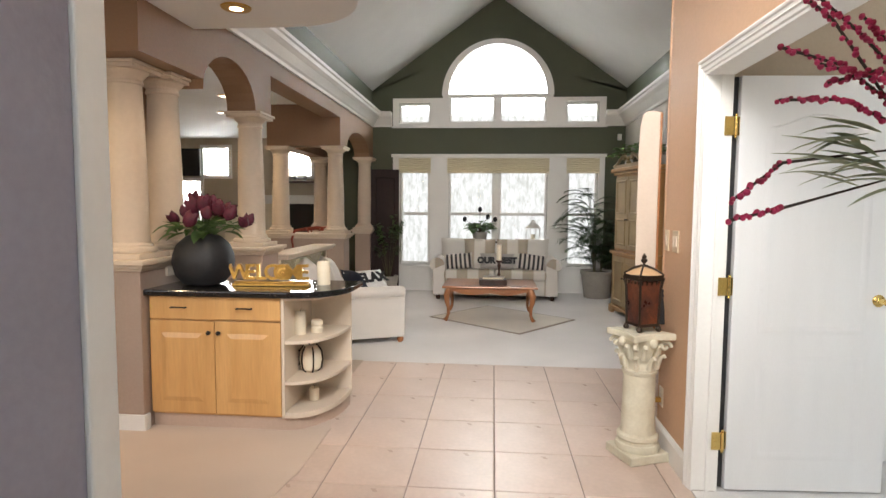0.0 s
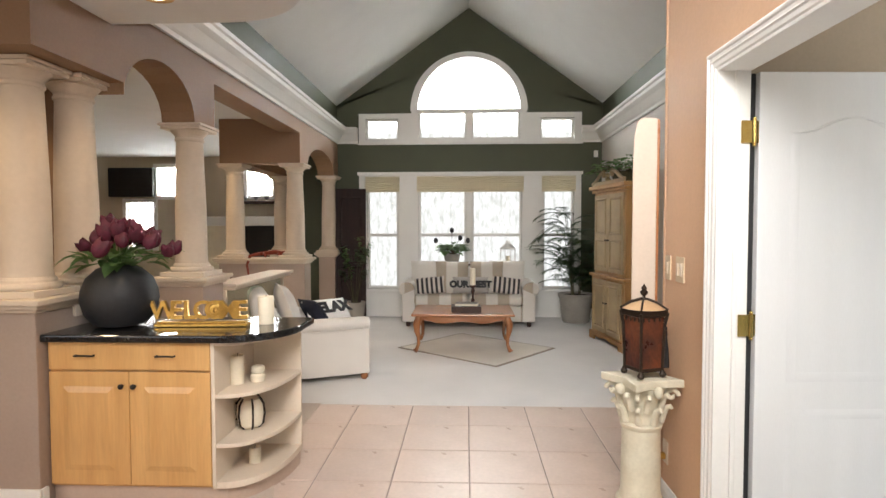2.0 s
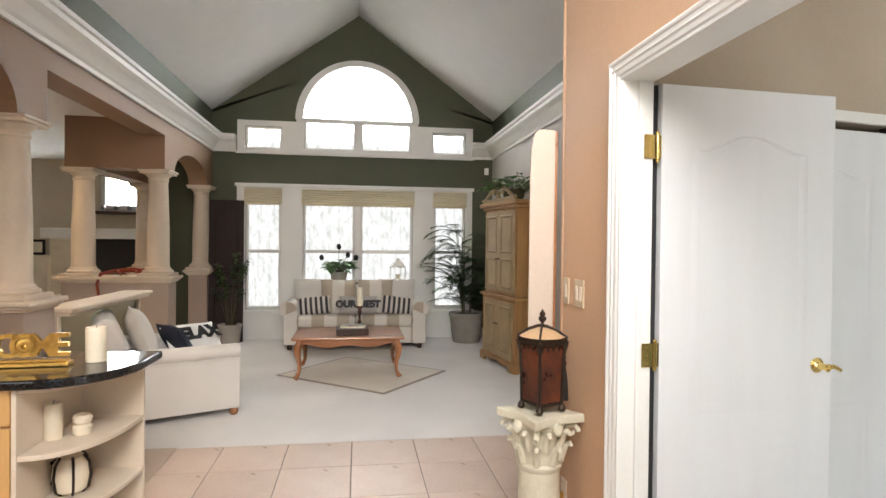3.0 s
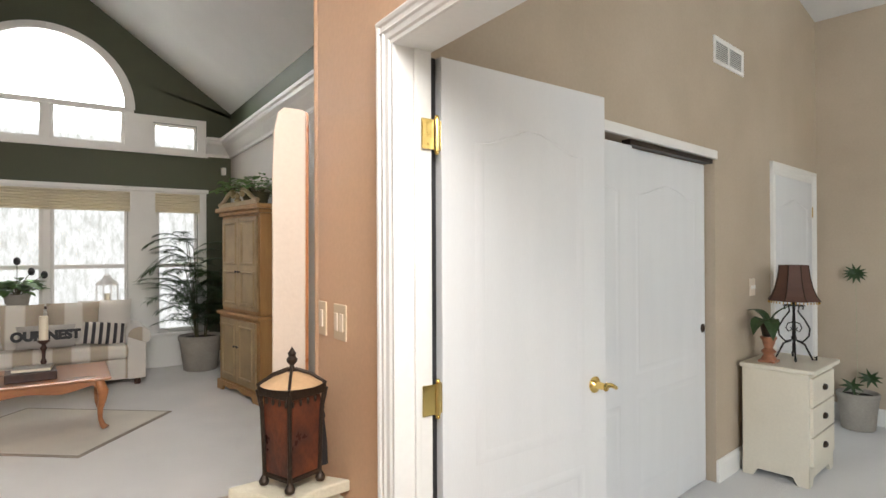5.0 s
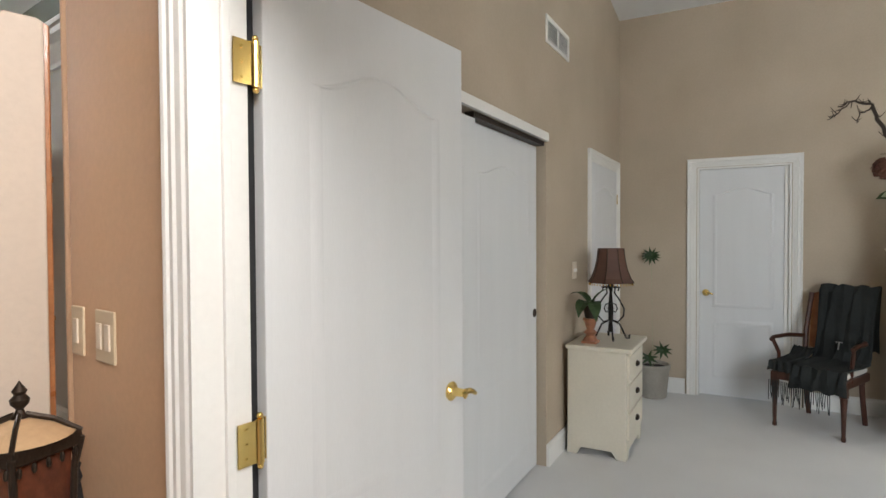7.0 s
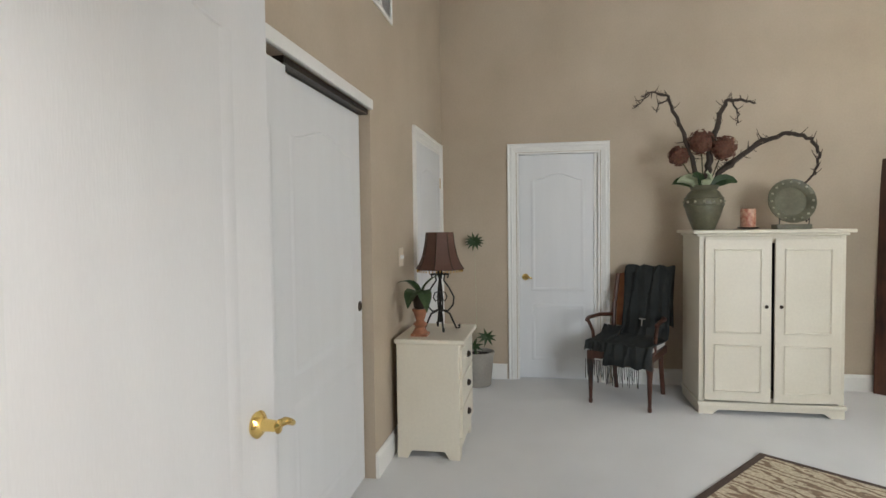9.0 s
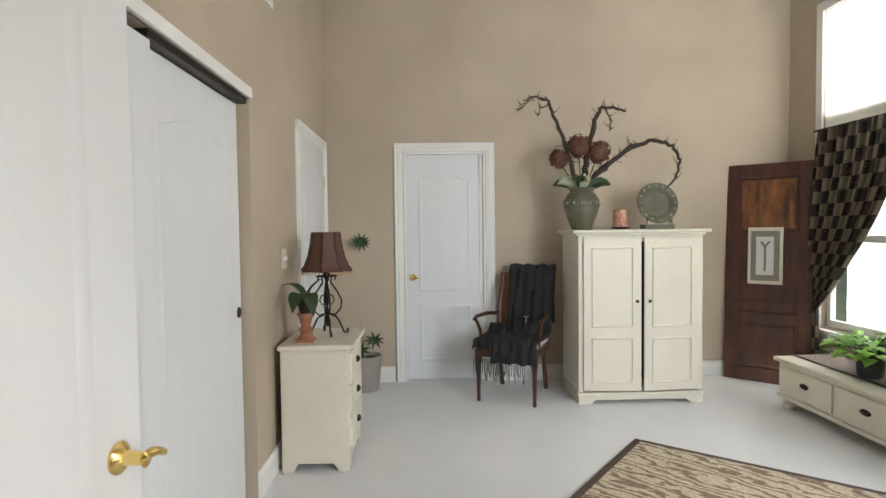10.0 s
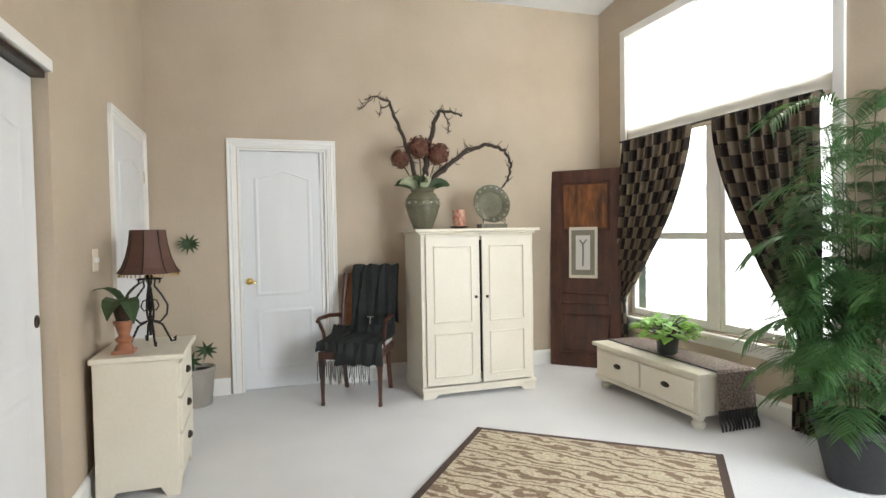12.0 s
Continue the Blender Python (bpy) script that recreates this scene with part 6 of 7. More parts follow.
tl = thing("table_lamp", "scrolled iron table lamp with a flared brown shade", "lamp", bed(5.50, 2.86, NH + 0.006, 20))
SH = surface("brown_lamp_shade", (0.10, 0.045, 0.03), 0.65, vary=0.12, scale=8, grain=120, bump=0.1)
Shape().lathe([(0.055, 0.365), (0.07, 0.36)], 12).make("gallery", IRON, tl)
Shape().tube([(0, 0, 0.05), (0, 0, 0.42)], 0.008, 8).make("stem", IRON, tl)
for k in range(4):
    a = k * math.pi / 2
    c, s_ = math.cos(a), math.sin(a)
    prof = [(0.115, 0.02), (0.128, 0.03), (0.125, 0.008), (0.105, 0.006), (0.085, 0.05), (0.06, 0.105), (0.02, 0.125)]
    Shape().tube([(r * c, r * s_, z) for r, z in prof], 0.006, 8).make("foot_scroll", IRON, tl, smooth=True)
    prof = [(0.012, 0.13), (0.05, 0.12), (0.085, 0.16), (0.09, 0.21), (0.06, 0.27), (0.025, 0.32), (0.03, 0.36), (0.055, 0.355), (0.05, 0.335)]
    Shape().tube([(r * c, r * s_, z) for r, z in prof], 0.0055, 8).make("side_scroll", IRON, tl, smooth=True)
    prof = [(0.005, 0.25), (0.035, 0.24), (0.045, 0.21), (0.03, 0.185), (0.012, 0.20), (0.02, 0.215)]
    Shape().tube([(r * c, r * s_, z) for r, z in prof], 0.004, 6).make("inner_scroll", IRON, tl, smooth=True)
Shape().ball(0, 0, 0.145, 0.018, n=10).ball(0, 0, 0.375, 0.02, 0.02, 0.012, n=10).make("collar", IRON, tl, smooth=True)
prof = [(0.158, 0.395), (0.136, 0.425), (0.114, 0.48), (0.098, 0.55), (0.088, 0.63)]
sh = Shape()
n = 8
v, f = [], []
for r, z in prof:
    v += [(r * math.cos(2 * math.pi * (i + 0.5) / n), r * math.sin(2 * math.pi * (i + 0.5) / n), z) for i in range(n)]
f = [(k * n + i, k * n + (i + 1) % n, (k + 1) * n + (i + 1) % n, (k + 1) * n + i) for k in range(4) for i in range(n)]
ob = sh.add(v, f).make("shade", SH, tl, "flared brown octagonal shade")
so = ob.modifiers.new("thick", "SOLIDIFY")
so.thickness = 0.004
for i in range(n):
    a = 2 * math.pi * (i + 0.5) / n
    Shape().tube([(r * 1.005 * math.cos(a), r * 1.005 * math.sin(a), z) for r, z in prof], 0.003, 5).make("shade_rib", BRONZE, tl)
for i in range(40):
    a = 2 * math.pi * i / 40
    Shape().ball(0.147 * math.cos(a), 0.147 * math.sin(a), 0.384, 0.004, 0.004, 0.009, 6).make("bead", GOLD, tl)

op = thing("orchid_plant", "dark-leaved plant on a turned copper stand", "plant", bed(5.30, 2.95, NH + 0.006))
COPPER = surface("copper_wood", (0.36, 0.15, 0.08), 0.4, vary=0.2, scale=10, bump=0.1)
Shape().box(-0.05, 0.05, -0.05, 0.05, 0, 0.015).lathe([(0.05, 0.015), (0.042, 0.03), (0.03, 0.05), (0.045, 0.07), (0.025, 0.09), (0.035, 0.12), (0.04, 0.14), (0.05, 0.155), (0.05, 0.165)], 18).make("stand", COPPER, op, smooth=True)
Shape().lathe([(0.035, 0.166), (0.045, 0.21), (0.055, 0.255), (0.05, 0.255), (0.002, 0.245)], 16).make("pot", BRONZE, op, smooth=True)
for a, l, w_, up, dr_ in ((2.9, 0.22, 0.05, 0.9, 3.0), (3.6, 0.24, 0.045, 0.8, 3.2), (1.2, 0.2, 0.04, 1.6, 1.8), (5.3, 0.2, 0.02, 1.7, 1.2), (0.2, 0.16, 0.03, 1.0, 2.6)):
    q = leaf_points((0, 0, 0.25), (math.cos(a), math.sin(a), up), l, dr_, 6)
    Shape().strip(q, [w_ * 0.3, w_ * 0.8, w_, w_, w_ * 0.8, w_ * 0.4, 0.002], (0, 0, 1)).make("leaf", LEAFD, op)

cp = thing("corner_plant", "thin-stemmed plant with spiky heads in a grey pot", "plant", bed(6.83, 2.78))
plant_pot(cp, 0.15, 0.30, POT, rim=0.04)
for (x, y, z), k in (((0.10, 0.03, 1.26), 13), ((0.03, -0.08, 0.42), 9), ((-0.08, 0.02, 0.36), 7)):
    Shape().tube([(0, 0, 0.27), (0.5 * x, 0.5 * y, 0.27 + (z - 0.27) * 0.5), (x, y, z)], 0.0013, 6).make("stem", SAGE, cp)
    lv = Shape()
    for q in range(k):
        a = 2 * math.pi * q / k
        lv.strip(leaf_points((x, y, z), (-0.25, math.cos(a), math.sin(a) * 0.7), 0.09, 0.2, 4), [0.006, 0.014, 0.011, 0.006, 0.001], (-1, 0, 0.2))
    lv.make("spiky_head", LEAFD, cp)

# armchair with throw
sc = thing("side_chair", "dark wooden armchair with a cream seat and caned back", "chair", bed(6.35, 1.64, 0, -114.7))
MAHOG = surface("mahogany", (0.07, 0.022, 0.012), 0.35, vary=0.2, scale=4, grain=20, stretch=(5, 5, 1), bump=0.03, coat=0.2)
for x in (-0.225, 0.225):
    Shape().lathe([(0.014, 0), (0.017, 0.03), (0.013, 0.035), (0.02, 0.25), (0.024, 0.30), (0.018, 0.305)], 12, x, 0.0).box(x - 0.023, x + 0.023, -0.023, 0.023, 0.305, 0.42).make("front_leg", MAHOG, sc, bevel=0.003)
    Shape().tube([(x * 0.85, 0.53, 0), (x * 0.85, 0.46, 0.25), (x * 0.85, 0.44, 0.45), (x * 0.85, 0.47, 0.7), (x * 0.80, 0.54, 0.98)], 0.019, 8).make("back_leg", MAHOG, sc, smooth=True)
    Shape().tube([(x * 0.9, 0.46, 0.64), (x * 1.15, 0.30, 0.655), (x * 1.2, 0.08, 0.66), (x * 1.18, 0.03, 0.645)], 0.016, 8).make("arm", MAHOG, sc, smooth=True)
    Shape().tube([(x * 1.18, 0.05, 0.65), (x * 1.08, 0.10, 0.55), (x * 1.02, 0.10, 0.40)], 0.014, 8).make("arm_support", MAHOG, sc, smooth=True)
Shape().box(-0.24, 0.24, -0.02, 0.46, 0.36, 0.42).make("seat_rail", MAHOG, sc, bevel=0.006)
Shape().box(-0.235, 0.235, -0.025, 0.44, 0.42, 0.475).make("seat", SOFAC, sc, "cream padded seat", bevel=0.025, segments=3)
o = [(-0.19, 0.55)] + [(-0.19 + 0.38 * k / 10, 0.98 + 0.05 * math.sin(math.pi * k / 10)) for k in range(11)] + [(0.19, 0.55)]
Shape().prism(o, 0.0, 0.03, "y", m=pose(0, 0.43, 0, -8)).make("backrest", CHERRY, sc, "reddish brown back panel", bevel=0.006)
THROW = surface("charcoal_throw", (0.024, 0.027, 0.026), 0.95, vary=0.35, scale=8, grain=150, bump=0.6)
tw = thing("throw_blanket", "charcoal fringed throw draped over the chair", "blanket", bed(6.35, 1.64, 0, -114.7))


def drape(path, x0, x1, name, material, parent, wav=0.012, nx=16, thick=0.012):
    v, f = [], []
    for j, (y, z) in enumerate(path):
        for i in range(nx + 1):
            t_ = i / nx
            v.append((x0 + (x1 - x0) * t_ + 0.01 * math.sin(j * 1.1 + i), y + wav * math.sin(i * 1.9 + j * 0.7), z + 0.6 * wav * math.cos(i * 1.3 + j)))
    f = [(j * (nx + 1) + i, j * (nx + 1) + i + 1, (j + 1) * (nx + 1) + i + 1, (j + 1) * (nx + 1) + i) for j in range(len(path) - 1) for i in range(nx)]
    ob = Shape().add(v, f).make(name, material, parent, smooth=True)
    s = ob.modifiers.new("thick", "SOLIDIFY")
    s.thickness = thick
    return ob


drape([(0.60, 0.55), (0.605, 0.75), (0.60, 0.95), (0.575, 1.05), (0.545, 1.055), (0.51, 1.0), (0.475, 0.85), (0.45, 0.70), (0.42, 0.56), (0.36, 0.50), (0.20, 0.495), (0.05, 0.50), (-0.035, 0.49), (-0.06, 0.42), (-0.065, 0.33)], -0.11, 0.262, "cloth", THROW, tw, 0.014)
drape([(0.40, 0.56), (0.30, 0.505), (0.10, 0.50), (-0.03, 0.50), (-0.05, 0.43)], -0.255, -0.1, "fold", THROW, tw, 0.01)
fr = Shape()
for k in range(34):
    x = -0.24 + 0.40 * k / 33
    fr.tube([(x, -0.065, 0.36), (x + 0.004 * math.sin(k), -0.07, 0.28), (x + 0.008 * math.sin(k * 2), -0.068, 0.21 + 0.03 * math.sin(k * 1.3))], 0.003, 5)
fr.make("fringe", THROW, tw)
words("T", 0.09, SILVERP, tw, pose(0.06, 0.385, 0.60, 72), 0.002, "monogram")

# white wardrobe cabinet
wc = thing("tall_cabinet", "cream two-door cabinet standing slightly open", "cabinet", bed(6.30, 0.603, 0, -90))
WW_, WD, WH = 0.965, 0.50, 1.30
for name, x0, x1, y0, y1, z0, z1 in (("side_panel", -WW_ / 2, -WW_ / 2 + 0.04, 0.0, WD, 0.06, WH), ("side_panel", WW_ / 2 - 0.04, WW_ / 2, 0.0, WD, 0.06, WH), ("back_panel", -WW_ / 2 + 0.04, WW_ / 2 - 0.04, WD - 0.02, WD, 0.06, WH), ("bottom_board", -WW_ / 2 + 0.04, WW_ / 2 - 0.04, 0.03, WD - 0.02, 0.06, 0.12), ("top_rail", -WW_ / 2 + 0.04, WW_ / 2 - 0.04, 0.0, WD - 0.02, WH - 0.05, WH)):
    Shape().box(x0, x1, y0, y1, z0, z1).make(name, CREAM, wc, bevel=0.004)
Shape().box(-WW_ / 2 - 0.02, WW_ / 2 + 0.02, -0.015, WD, WH, WH + 0.02).box(-WW_ / 2 - 0.05, WW_ / 2 + 0.05, -0.045, WD, WH + 0.02, WH + 0.045).make("cornice", CREAM, wc, bevel=0.008)
Shape().box(-WW_ / 2 - 0.012, WW_ / 2 + 0.012, -0.025, WD, 0.065, 0.095).make("base_molding", CREAM, wc, bevel=0.006)
o = [(-WW_ / 2, 0), (-WW_ / 2, 0.065), (WW_ / 2, 0.065), (WW_ / 2, 0), (WW_ / 2 - 0.09, 0), (WW_ / 2 - 0.13, 0.035), (-WW_ / 2 + 0.13, 0.035), (-WW_ / 2 + 0.09, 0)]
Shape().prism(o, -0.012, 0.01, "y").make("bracket_base", CREAM, wc)
for x in (-WW_ / 2, WW_ / 2 - 0.03):
    Shape().box(x, x + 0.03, 0.01, WD, 0, 0.065).make("side_base", CREAM, wc)
# Shade seen through the door gap, put in as a black sheet.
Shape().box(-WW_ / 2 + 0.04, WW_ / 2 - 0.04, 0.20, 0.205, 0.13, WH - 0.05).make("interior_shade_sheet", BLACK, wc, "black sheet painted as the shade inside the cabinet")
for s in (-1, 1):
    hm = pose(s * (WW_ / 2 - 0.035), -0.003, 0, 0, 0, s * 3.2)
    hd = new("door_hinged")
    hd.parent, hd.matrix_basis = wc, hm
    dw = WW_ / 2 - 0.045
    x0, x1 = (0, dw) if s < 0 else (-dw, 0)
    Shape().box(x0, x1, -0.02, 0, 0.11, WH - 0.02).make("door", CREAM, hd, bevel=0.003)
    q = Shape()
    for z0, z1 in ((0.17, 0.52), (0.60, WH - 0.09)):
        ridge(q, rect(x0 + 0.06, x1 - 0.06, z0, z1), 0.014, 0.010, lambda a, b, k: (a, -0.02 - k, b))
    q.make("panel_molding", CREAM, hd)
    kx = (x1 - 0.035) if s < 0 else (x0 + 0.035)
    Shape().lathe([(0.006, 0), (0.005, 0.01), (0.013, 0.016), (0.011, 0.024), (0.001, 0.027)], 14, m=pose(kx, -0.02, 0.80, 90)).make("knob", BRONZE, hd, "dark bronze knob", smooth=True)
CTOP = WH + 0.046

BOSS = surface("worn_cream_glaze", (0.33, 0.31, 0.23), 0.5, vary=0.2, scale=30)
GREENC = surface("sage_green_glaze", (0.16, 0.15, 0.095), 0.45, vary=0.2, scale=9, grain=50, second=(0.09, 0.085, 0.05), bump=0.15)
gv = thing("ceramic_vase", "sage green ceramic vase with twisted branches and hydrangeas", "vase", bed(6.52, 1.0, CTOP, -90))
Shape().lathe([(0.075, 0), (0.08, 0.01), (0.115, 0.10), (0.142, 0.19), (0.138, 0.235), (0.11, 0.285), (0.09, 0.30), (0.10, 0.325), (0.108, 0.335), (0.098, 0.335), (0.08, 0.30), (0.002, 0.28)], 32).make("body", GREENC, gv, smooth=True)
Shape().lathe([(0.138, 0.236), (0.143, 0.24), (0.139, 0.245)], 32).lathe([(0.143, 0.183), (0.147, 0.188), (0.143, 0.193)], 32).make("raised_band", GREENC, gv, smooth=True)
for k in range(14):
    a = 2 * math.pi * k / 14
    Shape().ball(0.143 * math.cos(a), 0.143 * math.sin(a), 0.213, 0.011, n=8).make("boss", BOSS, gv)
rnd = random.Random(9)


def gnarled(path, r0, r1):
    pts = [Vector(p) for p in path]
    fine = []
    for k in range(len(pts) - 1):
        for j in range(5):
            t_ = j / 5
            fine.append(pts[k].lerp(pts[k + 1], t_) + Vector((rnd.uniform(-1, 1), rnd.uniform(-1, 1), rnd.uniform(-1, 1))) * 0.009)
    fine.append(pts[-1])
    s = Shape().tube(fine, r0 * 1.25, 7, taper=r1 / r0)
    for k in range(3, len(fine) - 1):
        d = Vector((rnd.uniform(-1, 1), rnd.uniform(-0.6, 0.6), rnd.uniform(-0.4, 1))).normalized()
        l = rnd.uniform(0.02, 0.085)
        s.tube([fine[k], fine[k] + d * l * 0.6, fine[k] + d * l + Vector((0, 0, 0.01))], 0.004, 5, taper=0.4)
    return s


B_ = [([(0, 0, 0.2), (-0.06, 0, 0.45), (-0.13, 0.01, 0.68), (-0.22, 0.0, 0.90), (-0.26, 0, 1.02), (-0.36, 0, 1.06), (-0.46, 0, 1.03)], 0.017, 0.004),
      ([(0.01, 0, 0.2), (0.03, 0.01, 0.45), (0.05, 0, 0.65), (0.10, 0, 0.85), (0.16, 0.02, 0.97), (0.26, 0, 0.97), (0.36, 0, 0.94)], 0.025, 0.005),
      ([(0.03, 0, 0.2), (0.10, 0, 0.42), (0.24, 0, 0.54), (0.40, 0, 0.66), (0.58, 0.0, 0.71), (0.74, 0, 0.66), (0.80, 0, 0.55), (0.77, 0, 0.42), (0.70, 0, 0.34)], 0.020, 0.005),
      ([(0.02, 0, 0.2), (0.12, 0.02, 0.46), (0.28, 0.02, 0.58), (0.44, 0.01, 0.65)], 0.010, 0.004),
      ([(-0.26, 0, 1.0), (-0.33, 0, 0.97), (-0.35, 0, 0.90)], 0.005, 0.002), ([(0.19, 0, 0.97), (0.24, 0, 0.86), (0.23, 0, 0.78)], 0.006, 0.002), ([(-0.40, 0, 1.05), (-0.47, 0, 0.97), (-0.50, 0, 0.95)], 0.004, 0.002)]
for path, r0, r1 in B_:
    gnarled(path, r0, r1).make("branch", TWIG, gv, smooth=True)
HYD = surface("dried_hydrangea", (0.14, 0.045, 0.03), 0.8, vary=0.4, scale=30, second=(0.20, 0.09, 0.05), bump=0.1)
for cx, cz, rr in ((-0.19, 0.56, 0.075), (-0.03, 0.66, 0.095), (0.13, 0.61, 0.095)):
    fl = Shape()
    for k in range(170):
        d = Vector((rnd.gauss(0, 1), rnd.gauss(0, 1), rnd.gauss(0, 1))).normalized()
        p_ = Vector((cx, -0.03, cz)) + d * rr * rnd.uniform(0.85, 1.05)
        e = d.orthogonal().normalized()
        e.rotate(Matrix.Rotation(rnd.uniform(0, 6.28), 3, d))
        g = d.cross(e)
        s_ = 0.014
        fl.add([p_ + e * s_ + d * 0.003, p_ + g * s_, p_ - e * s_ + d * 0.003, p_ - g * s_, p_ - d * 0.004], [(0, 1, 4), (1, 2, 4), (2, 3, 4), (3, 0, 4)])
    fl.ball(cx, -0.03, cz, rr * 0.85, n=12)
    fl.make("hydrangea", HYD, gv, "dried russet hydrangea head")
    Shape().tube([(0, 0, 0.25), (cx * 0.6, -0.02, 0.25 + (cz - 0.25) * 0.6), (cx, -0.03, cz)], 0.005, 6).make("stem", STEM, gv)
for k in range(10):
    a = rnd.uniform(math.pi * 0.9, math.pi * 2.1)
    q = leaf_points((0.05 * math.cos(a), 0.05 * math.sin(a), 0.32), (math.cos(a), 0.6 * math.sin(a), 1.0), 0.20, 1.6, 5)
    Shape().strip(q, [0.012, 0.035, 0.045, 0.04, 0.025, 0.002], (0, -1, 0.4)).make("leaf", LEAFD if k % 4 else SAGE, gv)
pc = thing("pillar_candle", "marbled red and cream candle on a dark dish", "candle", bed(6.48, 0.70, CTOP))
Shape().lathe([(0.03, 0), (0.07, 0.008), (0.075, 0.018), (0.06, 0.016), (0.002, 0.014)], 22).make("dish", BRONZE, pc, smooth=True)
Shape().lathe([(0.052, 0.018), (0.052, 0.148), (0.046, 0.155), (0.002, 0.148)], 24).make("wax", surface("marbled_wax", (0.62, 0.40, 0.28), 0.5, vary=0.1, scale=28, second=(0.34, 0.07, 0.03), amount=0.3), pc, smooth=True)
pl = thing("decorative_plate", "sage green studded plate on a display stand", "plate", bed(6.52, 0.385, CTOP, -90))
Shape().box(-0.12, 0.12, -0.05, 0.06, 0, 0.035).make("plinth", GREENC, pl, bevel=0.004)
pm = pose(0, 0.02, 0.205, 78)
Shape().lathe([(0.001, 0.0), (0.105, 0.002), (0.115, 0.014), (0.165, 0.028), (0.168, 0.022), (0.12, 0.004), (0.10, -0.008), (0.001, -0.01)], 40, m=pm).make("dish", GREENC, pl, smooth=True)
for k in range(16):
    a = 2 * math.pi * k / 16
    Shape().ball(0.142 * math.cos(a), 0.142 * math.sin(a), 0.026, 0.009, n=8, m=pm).make("boss", BOSS, pl)
for x in (-0.1, 0.1):
    Shape().tube([(x, -0.04, 0.036), (x, -0.045, 0.08), (x * 0.9, -0.02, 0.05), (x * 0.8, 0.05, 0.25)], 0.004, 6).make("easel_wire", IRON, pl)

# old door with print
OLDWOOD = surface("worn_red_brown_door", (0.12, 0.042, 0.024), 0.4, vary=0.3, scale=4, second=(0.032, 0.013, 0.009), amount=0.45, grain=22, stretch=(3, 3, 0.7), bump=0.12)
od = thing("old_door_panel", "salvaged dark wooden door leaning in the corner", "door panel", bed(6.84, -0.585, 0, -133.5, -2.5))
Shape().box(-0.23, 0.44, 0, 0.035, 0, 1.90).make("slab", OLDWOOD, od, bevel=0.006)
q = Shape()
for z0, z1 in ((0.12, 0.52), (0.60, 0.72), (1.30, 1.79)):
    ridge(q, rect(-0.13, 0.34, z0, z1), 0.028, 0.01, lambda a, b, k: (a, -k, b))
q.make("panel_molding", OLDWOOD, od)
Shape().box(-0.10, 0.31, -0.004, -0.0005, 1.335, 1.755).make("worn_panel", RUSTWOOD, od, "worn orange varnish panel")
pr = thing("framed_print", "botanical print in a cream frame with grey mat", "picture", bed(6.84, -0.585, 0, -133.5, -2.5) @ pose(0.09, -0.006, 1.10))
Shape().box(-0.135, 0.135, -0.018, 0, -0.245, 0.245).make("frame", CREAM, pr, bevel=0.005)
Shape().box(-0.11, 0.11, -0.022, -0.018, -0.215, 0.215).make("mat", surface("sage_mat", (0.26, 0.25, 0.19), 0.8), pr)
Shape().box(-0.068, 0.068, -0.025, -0.022, -0.165, 0.165).make("print", surface("print_paper", (0.72, 0.70, 0.66), 0.8, vary=0.03), pr)
GREYINK = surface("grey_ink", (0.2, 0.19, 0.19), 0.8)
Shape().tube([(0, -0.026, -0.13), (0.002, -0.026, 0.0), (0, -0.026, 0.08), (-0.03, -0.026, 0.12)], 0.008, 6).tube([(0, -0.026, 0.08), (0.035, -0.026, 0.125)], 0.007, 6).make("drawing", GREYINK, pr)

# bench trunk
tr_ = thing("storage_bench", "low cream storage bench with two drawers and bun feet", "bench", bed(5.57, -0.60))
BW, BD, BH = 1.16, 0.42, 0.37
Shape().box(-BW / 2, BW / 2, -BD / 2 + 0.02 + 0.0, BD / 2, 0.09, BH - 0.02).make("body", CREAM, tr_, bevel=0.005)
ob = Shape().box(-BW / 2 - 0.03, BW / 2 + 0.03, -BD / 2 - 0.03, BD / 2 + 0.03, BH - 0.02, BH + 0.01).make("top", CREAM, tr_, bevel=0.008)
# drawers face +v
Shape().box(-BW / 2 - 0.01, BW / 2 + 0.01, BD / 2, BD / 2 + 0.012, 0.085, 0.115).make("base_molding", CREAM, tr_, bevel=0.004)
for x0, x1 in ((-BW / 2 + 0.04, -0.015), (0.015, BW / 2 - 0.04)):
    d = Shape().box(x0, x1, BD / 2, BD / 2 + 0.014, 0.13, BH - 0.045).make("drawer", CREAM, tr_, bevel=0.004)
    Shape().ball((x0 + x1) / 2, BD / 2 + 0.014, 0.235, 0.045, 0.018, 0.02, 12).make("cup_pull", BRONZE, d, "dark bronze cup pull", smooth=True)
for x in (-BW / 2 + 0.06, BW / 2 - 0.06):
    for y in (-BD / 2 + 0.07, BD / 2 - 0.05):
        Shape().lathe([(0.03, 0), (0.045, 0.02), (0.045, 0.04), (0.03, 0.055), (0.04, 0.07), (0.04, 0.09)], 16, x, y).make("bun_foot", CREAM, tr_, smooth=True)
RUN = surface("woven_brown_runner", (0.10, 0.065, 0.05), 0.9, vary=0.4, scale=70, second=(0.30, 0.24, 0.20), amount=0.3, grain=180, bump=0.5)
rn = thing("table_runner", "woven brown runner with black fringe over the bench", "runner", bed(5.57, -0.60))
top = BH + 0.012
v, f = [], []
path = [(0.595, top)] + [(0.595 - 1.19 * k / 10, top + 0.001) for k in range(1, 11)] + [(-0.617, top - 0.012), (-0.622, 0.28), (-0.626, 0.20), (-0.63, 0.13)]
for x, z in path:
    v += [(x, -0.205 + 0.30 * k / 8, z + 0.0) for k in range(9)]
